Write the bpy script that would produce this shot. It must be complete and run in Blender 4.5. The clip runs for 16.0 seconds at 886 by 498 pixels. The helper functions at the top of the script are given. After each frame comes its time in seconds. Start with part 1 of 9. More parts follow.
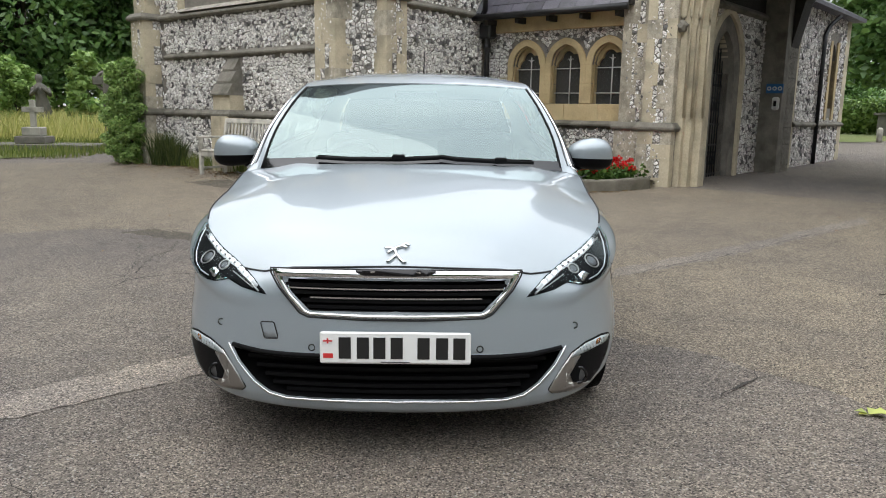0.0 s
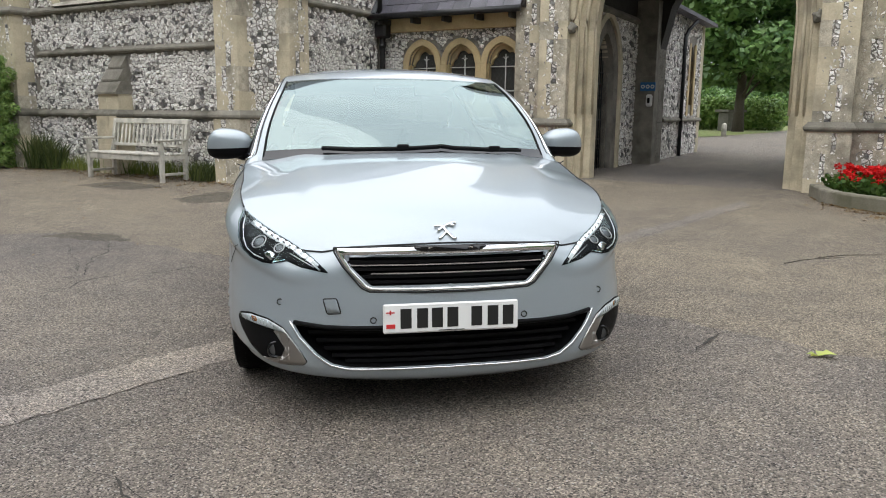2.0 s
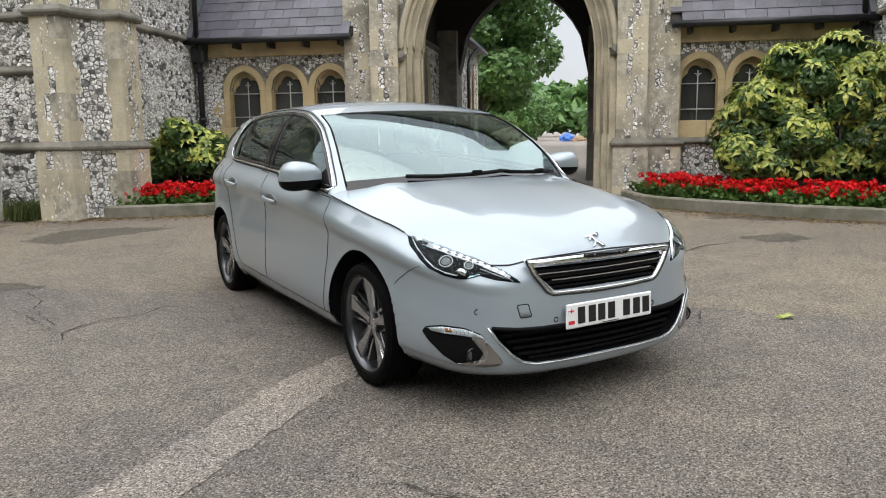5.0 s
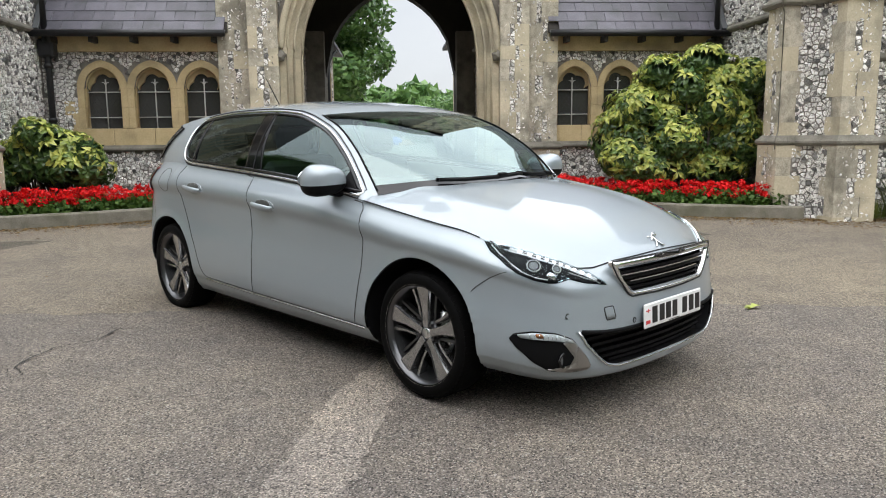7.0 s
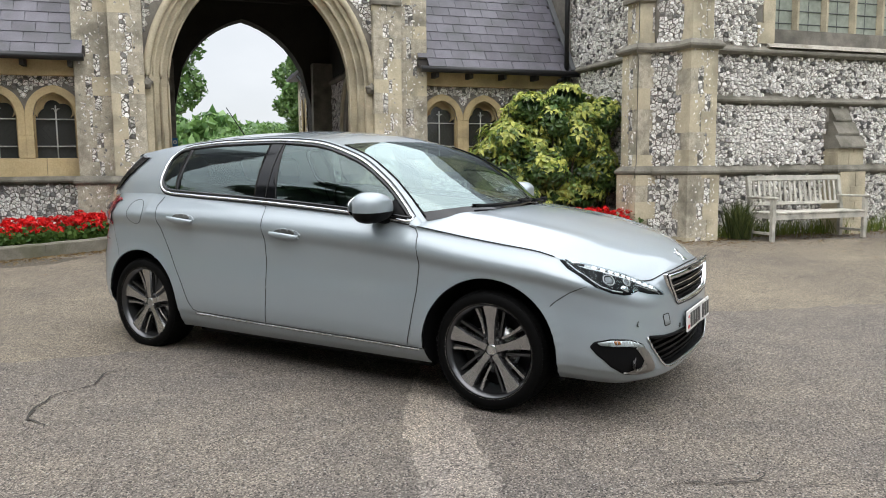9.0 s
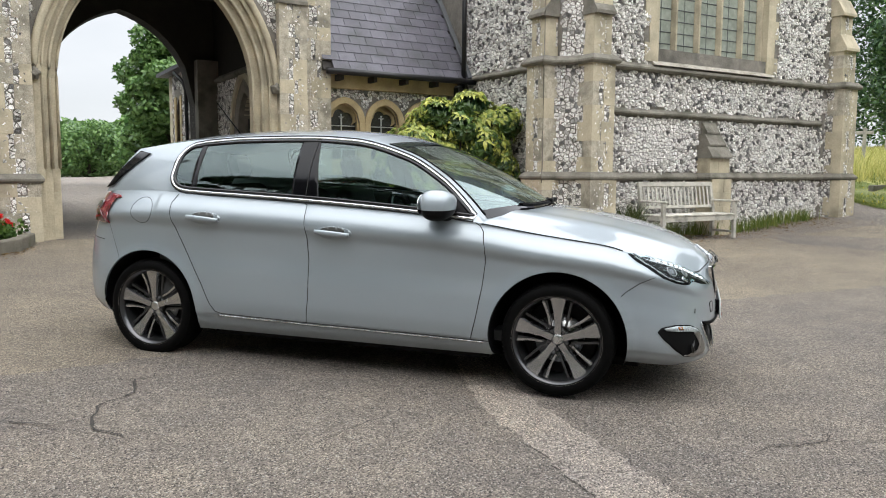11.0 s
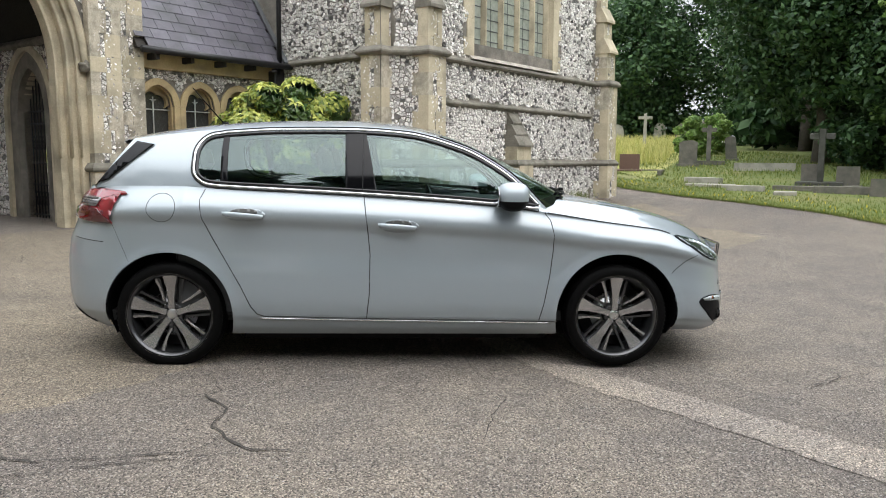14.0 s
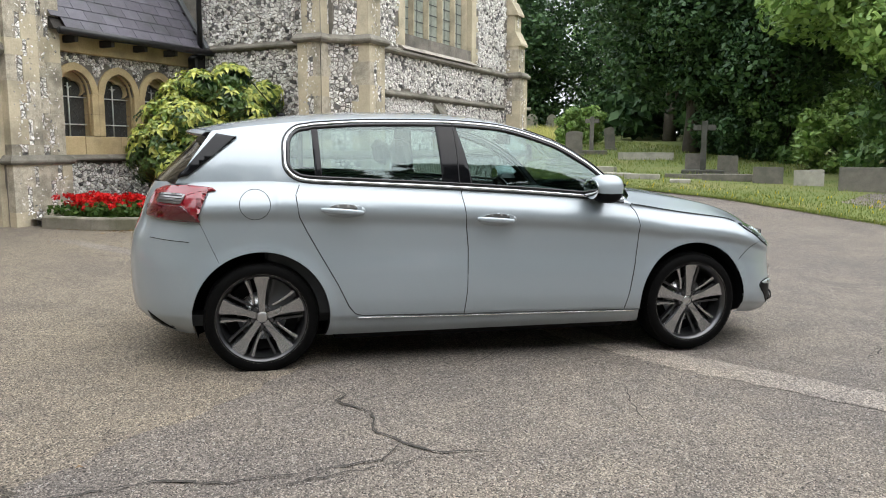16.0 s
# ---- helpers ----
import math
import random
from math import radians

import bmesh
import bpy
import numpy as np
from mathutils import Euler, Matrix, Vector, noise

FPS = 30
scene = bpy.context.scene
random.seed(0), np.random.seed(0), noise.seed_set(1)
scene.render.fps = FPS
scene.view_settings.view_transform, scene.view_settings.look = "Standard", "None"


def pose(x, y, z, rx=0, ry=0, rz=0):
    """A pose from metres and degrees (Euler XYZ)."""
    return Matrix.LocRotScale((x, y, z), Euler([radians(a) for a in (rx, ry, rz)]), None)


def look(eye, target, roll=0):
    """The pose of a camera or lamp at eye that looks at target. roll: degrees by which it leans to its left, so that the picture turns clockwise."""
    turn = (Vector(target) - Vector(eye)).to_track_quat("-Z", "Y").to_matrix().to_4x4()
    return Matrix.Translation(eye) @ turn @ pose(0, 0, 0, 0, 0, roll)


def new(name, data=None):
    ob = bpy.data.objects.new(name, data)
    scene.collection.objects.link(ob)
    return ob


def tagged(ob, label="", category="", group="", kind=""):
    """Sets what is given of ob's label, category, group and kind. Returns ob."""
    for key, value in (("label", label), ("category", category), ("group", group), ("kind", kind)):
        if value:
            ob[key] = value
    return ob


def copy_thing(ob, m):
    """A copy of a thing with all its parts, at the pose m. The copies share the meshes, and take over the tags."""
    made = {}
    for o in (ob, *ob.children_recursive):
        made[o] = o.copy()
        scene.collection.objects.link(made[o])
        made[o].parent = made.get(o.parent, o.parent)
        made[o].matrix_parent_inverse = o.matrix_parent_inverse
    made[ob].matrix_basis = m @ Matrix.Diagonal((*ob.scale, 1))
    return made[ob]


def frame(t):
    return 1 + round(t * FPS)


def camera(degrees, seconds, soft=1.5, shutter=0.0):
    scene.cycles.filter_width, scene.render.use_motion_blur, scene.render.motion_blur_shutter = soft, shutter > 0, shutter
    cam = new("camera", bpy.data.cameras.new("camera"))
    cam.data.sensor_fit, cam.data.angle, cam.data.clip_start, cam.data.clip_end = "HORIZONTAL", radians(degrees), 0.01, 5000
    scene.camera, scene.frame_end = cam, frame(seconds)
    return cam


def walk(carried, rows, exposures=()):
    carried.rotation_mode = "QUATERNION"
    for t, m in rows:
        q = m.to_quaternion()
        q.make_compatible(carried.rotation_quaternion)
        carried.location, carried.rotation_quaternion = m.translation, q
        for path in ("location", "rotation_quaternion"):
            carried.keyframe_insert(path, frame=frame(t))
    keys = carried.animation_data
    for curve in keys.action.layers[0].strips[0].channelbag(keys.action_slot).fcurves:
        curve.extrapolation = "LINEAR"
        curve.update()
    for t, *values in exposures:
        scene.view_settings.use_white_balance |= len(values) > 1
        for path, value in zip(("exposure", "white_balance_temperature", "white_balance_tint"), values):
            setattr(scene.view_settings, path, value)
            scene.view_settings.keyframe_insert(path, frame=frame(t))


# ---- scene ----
cam = camera(60.7, 16.0, soft=1.0)
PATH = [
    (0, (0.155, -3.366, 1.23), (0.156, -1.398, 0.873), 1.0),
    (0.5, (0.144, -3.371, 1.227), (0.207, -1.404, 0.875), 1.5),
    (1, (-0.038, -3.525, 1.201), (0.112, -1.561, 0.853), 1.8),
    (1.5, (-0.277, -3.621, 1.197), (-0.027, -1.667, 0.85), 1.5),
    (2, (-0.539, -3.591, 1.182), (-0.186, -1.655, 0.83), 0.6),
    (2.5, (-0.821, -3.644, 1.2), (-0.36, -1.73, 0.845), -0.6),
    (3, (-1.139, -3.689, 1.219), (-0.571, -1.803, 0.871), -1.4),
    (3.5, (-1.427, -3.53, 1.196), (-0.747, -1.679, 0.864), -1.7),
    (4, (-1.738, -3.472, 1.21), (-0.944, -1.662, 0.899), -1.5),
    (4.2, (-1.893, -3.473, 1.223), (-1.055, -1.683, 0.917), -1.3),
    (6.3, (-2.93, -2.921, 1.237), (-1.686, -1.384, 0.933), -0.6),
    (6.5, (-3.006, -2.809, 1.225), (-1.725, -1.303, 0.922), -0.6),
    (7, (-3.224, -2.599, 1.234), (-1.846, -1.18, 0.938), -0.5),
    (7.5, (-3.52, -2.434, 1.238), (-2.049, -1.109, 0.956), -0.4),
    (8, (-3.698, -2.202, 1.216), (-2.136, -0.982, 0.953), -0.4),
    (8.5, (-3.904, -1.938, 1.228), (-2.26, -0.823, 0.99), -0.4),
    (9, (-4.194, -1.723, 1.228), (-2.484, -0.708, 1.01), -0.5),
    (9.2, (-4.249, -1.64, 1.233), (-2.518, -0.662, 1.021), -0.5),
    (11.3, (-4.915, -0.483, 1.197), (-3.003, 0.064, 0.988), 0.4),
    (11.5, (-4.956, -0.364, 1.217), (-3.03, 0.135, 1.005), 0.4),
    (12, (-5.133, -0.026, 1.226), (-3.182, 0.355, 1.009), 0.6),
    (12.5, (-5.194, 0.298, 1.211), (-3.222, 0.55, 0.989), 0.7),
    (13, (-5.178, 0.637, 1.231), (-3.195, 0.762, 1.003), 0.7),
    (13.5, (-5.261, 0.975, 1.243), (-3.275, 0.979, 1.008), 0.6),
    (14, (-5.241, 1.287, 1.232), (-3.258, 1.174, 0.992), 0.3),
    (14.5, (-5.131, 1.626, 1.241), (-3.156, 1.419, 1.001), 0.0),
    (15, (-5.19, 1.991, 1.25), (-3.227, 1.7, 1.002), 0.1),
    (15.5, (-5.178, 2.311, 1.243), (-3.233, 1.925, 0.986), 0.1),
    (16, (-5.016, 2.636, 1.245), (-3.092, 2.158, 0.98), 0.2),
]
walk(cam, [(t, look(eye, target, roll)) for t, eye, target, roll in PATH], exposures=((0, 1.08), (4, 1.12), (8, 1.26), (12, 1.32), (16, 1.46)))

from mathutils.bvhtree import BVHTree

# ---- light: a bright overcast sky, with a weak wide sun high over the forecourt ----
SUN_EL, SUN_AZ = radians(66), radians(240)
world = bpy.data.worlds.new("world")
scene.world = world
world.use_nodes = True
wt = world.node_tree
wt.nodes.clear()
w_out = wt.nodes.new("ShaderNodeOutputWorld")
w_bg = wt.nodes.new("ShaderNodeBackground")
w_bg.inputs["Strength"].default_value = 0.15
w_sky = wt.nodes.new("ShaderNodeTexSky")
w_sky.sky_type = "NISHITA"
w_sky.sun_disc = False
w_sky.sun_elevation, w_sky.sun_rotation = SUN_EL, SUN_AZ
w_sky.air_density, w_sky.dust_density = 1.0, 3.0
w_mix = wt.nodes.new("ShaderNodeMixRGB")
w_mix.inputs[2].default_value = (7.6, 7.9, 8.3, 1)
w_tc = wt.nodes.new("ShaderNodeTexCoord")
w_map = wt.nodes.new("ShaderNodeMapping")
w_map.inputs["Scale"].default_value = (1.6, 1.6, 4.0)
w_noise = wt.nodes.new("ShaderNodeTexNoise")
w_noise.inputs["Scale"].default_value = 1.7
w_noise.inputs["Detail"].default_value = 6
w_ramp = wt.nodes.new("ShaderNodeValToRGB")
w_ramp.color_ramp.elements[0].position, w_ramp.color_ramp.elements[0].color = 0.32, (0.74, 0.74, 0.74, 1)
w_ramp.color_ramp.elements[1].position, w_ramp.color_ramp.elements[1].color = 0.68, (1, 1, 1, 1)
wt.links.new(w_tc.outputs["Generated"], w_map.inputs["Vector"])
wt.links.new(w_map.outputs[0], w_noise.inputs["Vector"])
wt.links.new(w_noise.outputs["Fac"], w_ramp.inputs[0])
wt.links.new(w_ramp.outputs[0], w_mix.inputs[0])
wt.links.new(w_sky.outputs[0], w_mix.inputs[1])
# an overcast sky is darker towards the horizon than overhead
w_sep = wt.nodes.new("ShaderNodeSeparateXYZ")
w_grad = wt.nodes.new("ShaderNodeValToRGB")
w_grad.color_ramp.elements[0].position, w_grad.color_ramp.elements[0].color = 0.18, (0.34, 0.34, 0.34, 1)
w_grad.color_ramp.elements[1].position, w_grad.color_ramp.elements[1].color = 1.0, (1.02, 1.02, 1.02, 1)
for at, g in ((0.42, 0.80), (0.72, 1.05)):
    w_grad.color_ramp.elements.new(at).color = (g, g, g, 1)
w_mul = wt.nodes.new("ShaderNodeMixRGB")
w_mul.blend_type = "MULTIPLY"
w_mul.inputs[0].default_value = 1
wt.links.new(w_tc.outputs["Generated"], w_sep.inputs[0])
wt.links.new(w_sep.outputs["Z"], w_grad.inputs[0])
wt.links.new(w_mix.outputs[0], w_mul.inputs[1])
wt.links.new(w_grad.outputs[0], w_mul.inputs[2])
wt.links.new(w_mul.outputs[0], w_bg.inputs["Color"])
wt.links.new(w_bg.outputs[0], w_out.inputs["Surface"])
sun_data = bpy.data.lights.new("sun", "SUN")
sun_data.energy, sun_data.angle, sun_data.color = 0.6, radians(90), (1.0, 0.96, 0.9)
sun = new("sun", sun_data)
sun.rotation_euler = Euler((radians(90) - SUN_EL, 0, math.pi - SUN_AZ))


# ---- materials ----
def node_mat(name):
    m = bpy.data.materials.new(name)
    m.use_nodes = True
    b = m.node_tree.nodes["Principled BSDF"]
    return m, m.node_tree, b


def link(nt, a, b):
    nt.links.new(a, b)


def surface(name, c1, c2, rough=0.8, metal=0.0, scale=6.0, fine=60.0, bump=0.3, c3=None, stain=1.2, stain_amt=0.35,
            random_amt=0.0, island=0.0, coat=0.0, spec=0.5, rough_var=0.1, depth=0.02):
    """Two-scale mottled surface in world metres, with fine relief."""
    m, nt, b = node_mat(name)
    tc = nt.nodes.new("ShaderNodeTexCoord")
    geo = nt.nodes.new("ShaderNodeNewGeometry")
    n1 = nt.nodes.new("ShaderNodeTexNoise")
    n1.inputs["Scale"].default_value, n1.inputs["Detail"].default_value = scale, 8
    n2 = nt.nodes.new("ShaderNodeTexNoise")
    n2.inputs["Scale"].default_value, n2.inputs["Detail"].default_value = fine, 6
    n3 = nt.nodes.new("ShaderNodeTexNoise")
    n3.inputs["Scale"].default_value, n3.inputs["Detail"].default_value = stain, 5
    for n in (n1, n2, n3):
        link(nt, geo.outputs["Position"], n.inputs["Vector"])
    r1 = nt.nodes.new("ShaderNodeValToRGB")
    r1.color_ramp.elements[0].position, r1.color_ramp.elements[0].color = 0.3, (*c1, 1)
    r1.color_ramp.elements[1].position, r1.color_ramp.elements[1].color = 0.7, (*c2, 1)
    add = nt.nodes.new("ShaderNodeMath")
    add.operation = "MULTIPLY_ADD"
    add.inputs[1].default_value = 0.5
    half = nt.nodes.new("ShaderNodeMath")
    half.operation = "MULTIPLY"
    half.inputs[1].default_value = 0.5
    link(nt, n2.outputs["Fac"], half.inputs[0])
    link(nt, n1.outputs["Fac"], add.inputs[0])
    link(nt, half.outputs[0], add.inputs[2])
    link(nt, add.outputs[0], r1.inputs[0])
    col = r1.outputs[0]
    if c3:
        mx = nt.nodes.new("ShaderNodeMixRGB")
        mx.inputs[2].default_value = (*c3, 1)
        rr = nt.nodes.new("ShaderNodeValToRGB")
        rr.color_ramp.elements[0].position, rr.color_ramp.elements[0].color = 0.48, (0, 0, 0, 1)
        rr.color_ramp.elements[1].position, rr.color_ramp.elements[1].color = 0.68, (stain_amt * 2,) * 3 + (1,)
        link(nt, n3.outputs["Fac"], rr.inputs[0])
        link(nt, rr.outputs[0], mx.inputs[0])
        link(nt, col, mx.inputs[1])
        col = mx.outputs[0]
    if random_amt or island:
        src = nt.nodes.new("ShaderNodeObjectInfo").outputs["Random"] if random_amt else geo.outputs["Random Per Island"]
        amt = random_amt or island
        mr = nt.nodes.new("ShaderNodeMapRange")
        mr.inputs[3].default_value, mr.inputs[4].default_value = 1 - amt, 1 + amt
        link(nt, src, mr.inputs[0])
        hs = nt.nodes.new("ShaderNodeHueSaturation")
        link(nt, mr.outputs[0], hs.inputs["Value"])
        link(nt, col, hs.inputs["Color"])
        col = hs.outputs[0]
    link(nt, col, b.inputs["Base Color"])
    rv = nt.nodes.new("ShaderNodeMapRange")
    rv.inputs[3].default_value, rv.inputs[4].default_value = max(0.02, rough - rough_var), min(1, rough + rough_var)
    link(nt, n1.outputs["Fac"], rv.inputs[0])
    link(nt, rv.outputs[0], b.inputs["Roughness"])
    b.inputs["Metallic"].default_value = metal
    b.inputs["Coat Weight"].default_value = coat
    b.inputs["Specular IOR Level"].default_value = spec
    if bump:
        bp = nt.nodes.new("ShaderNodeBump")
        bp.inputs["Strength"].default_value, bp.inputs["Distance"].default_value = bump, depth
        link(nt, n2.outputs["Fac"], bp.inputs["Height"])
        link(nt, bp.outputs[0], b.inputs["Normal"])
    return m


def glossy(name, color, rough=0.2, metal=0.0, coat=0.0, bump=0.0, spec=0.5, ior=1.5):
    """A plain made surface (paint, plastic, chrome, rubber) with faint smudges in its gloss."""
    m, nt, b = node_mat(name)
    b.inputs["Base Color"].default_value = (*color, 1)
    b.inputs["Metallic"].default_value = metal
    b.inputs["Coat Weight"].default_value = coat
    b.inputs["Coat Roughness"].default_value = 0.04
    b.inputs["Specular IOR Level"].default_value = spec
    b.inputs["IOR"].default_value = ior
    geo = nt.nodes.new("ShaderNodeNewGeometry")
    n = nt.nodes.new("ShaderNodeTexNoise")
    n.inputs["Scale"].default_value, n.inputs["Detail"].default_value = 14, 5
    link(nt, geo.outputs["Position"], n.inputs["Vector"])
    mr = nt.nodes.new("ShaderNodeMapRange")
    mr.inputs[3].default_value, mr.inputs[4].default_value = rough * 0.75, rough * 1.25
    link(nt, n.outputs["Fac"], mr.inputs[0])
    link(nt, mr.outputs[0], b.inputs["Roughness"])
    if bump:
        bp = nt.nodes.new("ShaderNodeBump")
        bp.inputs["Strength"].default_value, bp.inputs["Distance"].default_value = bump, 0.004
        n2 = nt.nodes.new("ShaderNodeTexNoise")
        n2.inputs["Scale"].default_value = 300
        link(nt, geo.outputs["Position"], n2.inputs["Vector"])
        link(nt, n2.outputs["Fac"], bp.inputs["Height"])
        link(nt, bp.outputs[0], b.inputs["Normal"])
    return m


def glass(name, tint, rough=0.0, ior=1.45):
    """Thin tinted pane: mirror gloss by Fresnel over a tinted see-through."""
    m = bpy.data.materials.new(name)
    m.use_nodes = True
    nt = m.node_tree
    nt.nodes.clear()
    out = nt.nodes.new("ShaderNodeOutputMaterial")
    tr = nt.nodes.new("ShaderNodeBsdfTransparent")
    tr.inputs[0].default_value = (*tint, 1)
    gl = nt.nodes.new("ShaderNodeBsdfGlossy")
    gl.inputs["Roughness"].default_value = rough
    gl.inputs[0].default_value = (0.84, 1.0, 0.98, 1)
    # Schlick's gloss, the same from both sides of the pane
    r0 = ((ior - 1) / (ior + 1)) ** 2
    lw = nt.nodes.new("ShaderNodeLayerWeight")
    lw.inputs[0].default_value = 0.5
    pw = nt.nodes.new("ShaderNodeMath")
    pw.operation, pw.inputs[1].default_value = "POWER", 5
    link(nt, lw.outputs["Facing"], pw.inputs[0])
    fr = nt.nodes.new("ShaderNodeMath")
    fr.operation, fr.inputs[1].default_value, fr.inputs[2].default_value = "MULTIPLY_ADD", 1 - r0, r0
    link(nt, pw.outputs[0], fr.inputs[0])
    mx = nt.nodes.new("ShaderNodeMixShader")
    link(nt, fr.outputs[0], mx.inputs[0])
    link(nt, tr.outputs[0], mx.inputs[1])
    link(nt, gl.outputs[0], mx.inputs[2])
    link(nt, mx.outputs[0], out.inputs[0])
    return m


def leafy(name, c1, c2, rough=0.5, transl=0.25, spec=0.22):
    m, nt, b = node_mat(name)
    geo = nt.nodes.new("ShaderNodeNewGeometry")
    r = nt.nodes.new("ShaderNodeValToRGB")
    r.color_ramp.elements[0].color, r.color_ramp.elements[1].color = (*c1, 1), (*c2, 1)
    link(nt, geo.outputs["Random Per Island"], r.inputs[0])
    n = nt.nodes.new("ShaderNodeTexNoise")
    n.inputs["Scale"].default_value = 1.3
    link(nt, geo.outputs["Position"], n.inputs["Vector"])
    mr = nt.nodes.new("ShaderNodeMapRange")
    mr.inputs[3].default_value, mr.inputs[4].default_value = 0.6, 1.35
    link(nt, n.outputs["Fac"], mr.inputs[0])
    hs = nt.nodes.new("ShaderNodeHueSaturation")
    link(nt, mr.outputs[0], hs.inputs["Value"])
    link(nt, r.outputs[0], hs.inputs["Color"])
    link(nt, hs.outputs[0], b.inputs["Base Color"])
    b.inputs["Roughness"].default_value = rough
    b.inputs["Specular IOR Level"].default_value = spec
    out = nt.nodes["Material Output"]
    t = nt.nodes.new("ShaderNodeBsdfTranslucent")
    link(nt, hs.outputs[0], t.inputs[0])
    mx = nt.nodes.new("ShaderNodeMixShader")
    mx.inputs[0].default_value = transl
    link(nt, b.outputs[0], mx.inputs[1])
    link(nt, t.outputs[0], mx.inputs[2])
    link(nt, mx.outputs[0], out.inputs[0])
    return m


def car_paint():
    m, nt, b = node_mat("silver_paint")
    geo = nt.nodes.new("ShaderNodeNewGeometry")
    v = nt.nodes.new("ShaderNodeTexVoronoi")
    v.inputs["Scale"].default_value = 900
    link(nt, geo.outputs["Position"], v.inputs["Vector"])
    r = nt.nodes.new("ShaderNodeValToRGB")
    r.color_ramp.elements[0].color, r.color_ramp.elements[1].color = (0.285, 0.326, 0.350, 1), (0.35, 0.396, 0.424, 1)
    link(nt, v.outputs["Color"], r.inputs[0])
    link(nt, r.outputs[0], b.inputs["Base Color"])
    b.inputs["Metallic"].default_value = 0.34
    b.inputs["Roughness"].default_value = 0.40
    b.inputs["Coat Weight"].default_value = 1.0
    b.inputs["Coat Roughness"].default_value = 0.025
    return m


def flint_mat():
    """Knapped flint: white rind, grey and near-black cores, differing stone by stone."""
    m, nt, b = node_mat("flint")
    geo = nt.nodes.new("ShaderNodeNewGeometry")
    r = nt.nodes.new("ShaderNodeValToRGB")
    e = r.color_ramp.elements
    e[0].position, e[0].color = 0.0, (0.10, 0.097, 0.095, 1)
    e[1].position, e[1].color = 1.0, (0.93, 0.905, 0.87, 1)
    for p, c in ((0.10, (0.24, 0.232, 0.222, 1)), (0.2, (0.62, 0.595, 0.56, 1)), (0.5, (0.84, 0.81, 0.77, 1))):
        k = e.new(p)
        k.color = c
    link(nt, geo.outputs["Random Per Island"], r.inputs[0])
    # broken shell-like faces within each stone
    warp = nt.nodes.new("ShaderNodeTexNoise")
    warp.inputs["Scale"].default_value, warp.inputs["Detail"].default_value = 11, 3
    link(nt, geo.outputs["Position"], warp.inputs["Vector"])
    bend = nt.nodes.new("ShaderNodeMixRGB")
    bend.blend_type, bend.inputs[0].default_value = "ADD", 0.11
    link(nt, geo.outputs["Position"], bend.inputs[1])
    link(nt, warp.outputs["Color"], bend.inputs[2])
    vor = nt.nodes.new("ShaderNodeTexVoronoi")
    vor.feature = "DISTANCE_TO_EDGE"
    vor.inputs["Scale"].default_value = 15
    link(nt, bend.outputs[0], vor.inputs["Vector"])
    rr = nt.nodes.new("ShaderNodeValToRGB")
    rr.color_ramp.elements[0].position, rr.color_ramp.elements[0].color = 0.01, (0.30, 0.28, 0.26, 1)
    rr.color_ramp.elements[1].position, rr.color_ramp.elements[1].color = 0.08, (1.15, 1.15, 1.15, 1)
    link(nt, vor.outputs["Distance"], rr.inputs[0])
    n = nt.nodes.new("ShaderNodeTexNoise")
    n.inputs["Scale"].default_value, n.inputs["Detail"].default_value, n.inputs["Distortion"].default_value = 24, 6, 2.5
    link(nt, geo.outputs["Position"], n.inputs["Vector"])
    r2 = nt.nodes.new("ShaderNodeValToRGB")
    r2.color_ramp.elements[0].position, r2.color_ramp.elements[0].color = 0.34, (0.45, 0.44, 0.43, 1)
    r2.color_ramp.elements[1].position, r2.color_ramp.elements[1].color = 0.47, (1.12, 1.12, 1.12, 1)
    link(nt, n.outputs["Fac"], r2.inputs[0])
    mx = nt.nodes.new("ShaderNodeMixRGB")
    mx.blend_type, mx.inputs[0].default_value = "MULTIPLY", 0.85
    link(nt, r.outputs[0], mx.inputs[1])
    link(nt, rr.outputs[0], mx.inputs[2])
    m2 = nt.nodes.new("ShaderNodeMixRGB")
    m2.blend_type, m2.inputs[0].default_value = "MULTIPLY", 0.5
    link(nt, mx.outputs[0], m2.inputs[1])
    link(nt, r2.outputs[0], m2.inputs[2])
    link(nt, m2.outputs[0], b.inputs["Base Color"])
    b.inputs["Roughness"].default_value = 0.55
    bp = nt.nodes.new("ShaderNodeBump")
    bp.inputs["Strength"].default_value, bp.inputs["Distance"].default_value = 0.8, 0.03
    link(nt, rr.outputs[0], bp.inputs["Height"])
    link(nt, bp.outputs[0], b.inputs["Normal"])
    return m


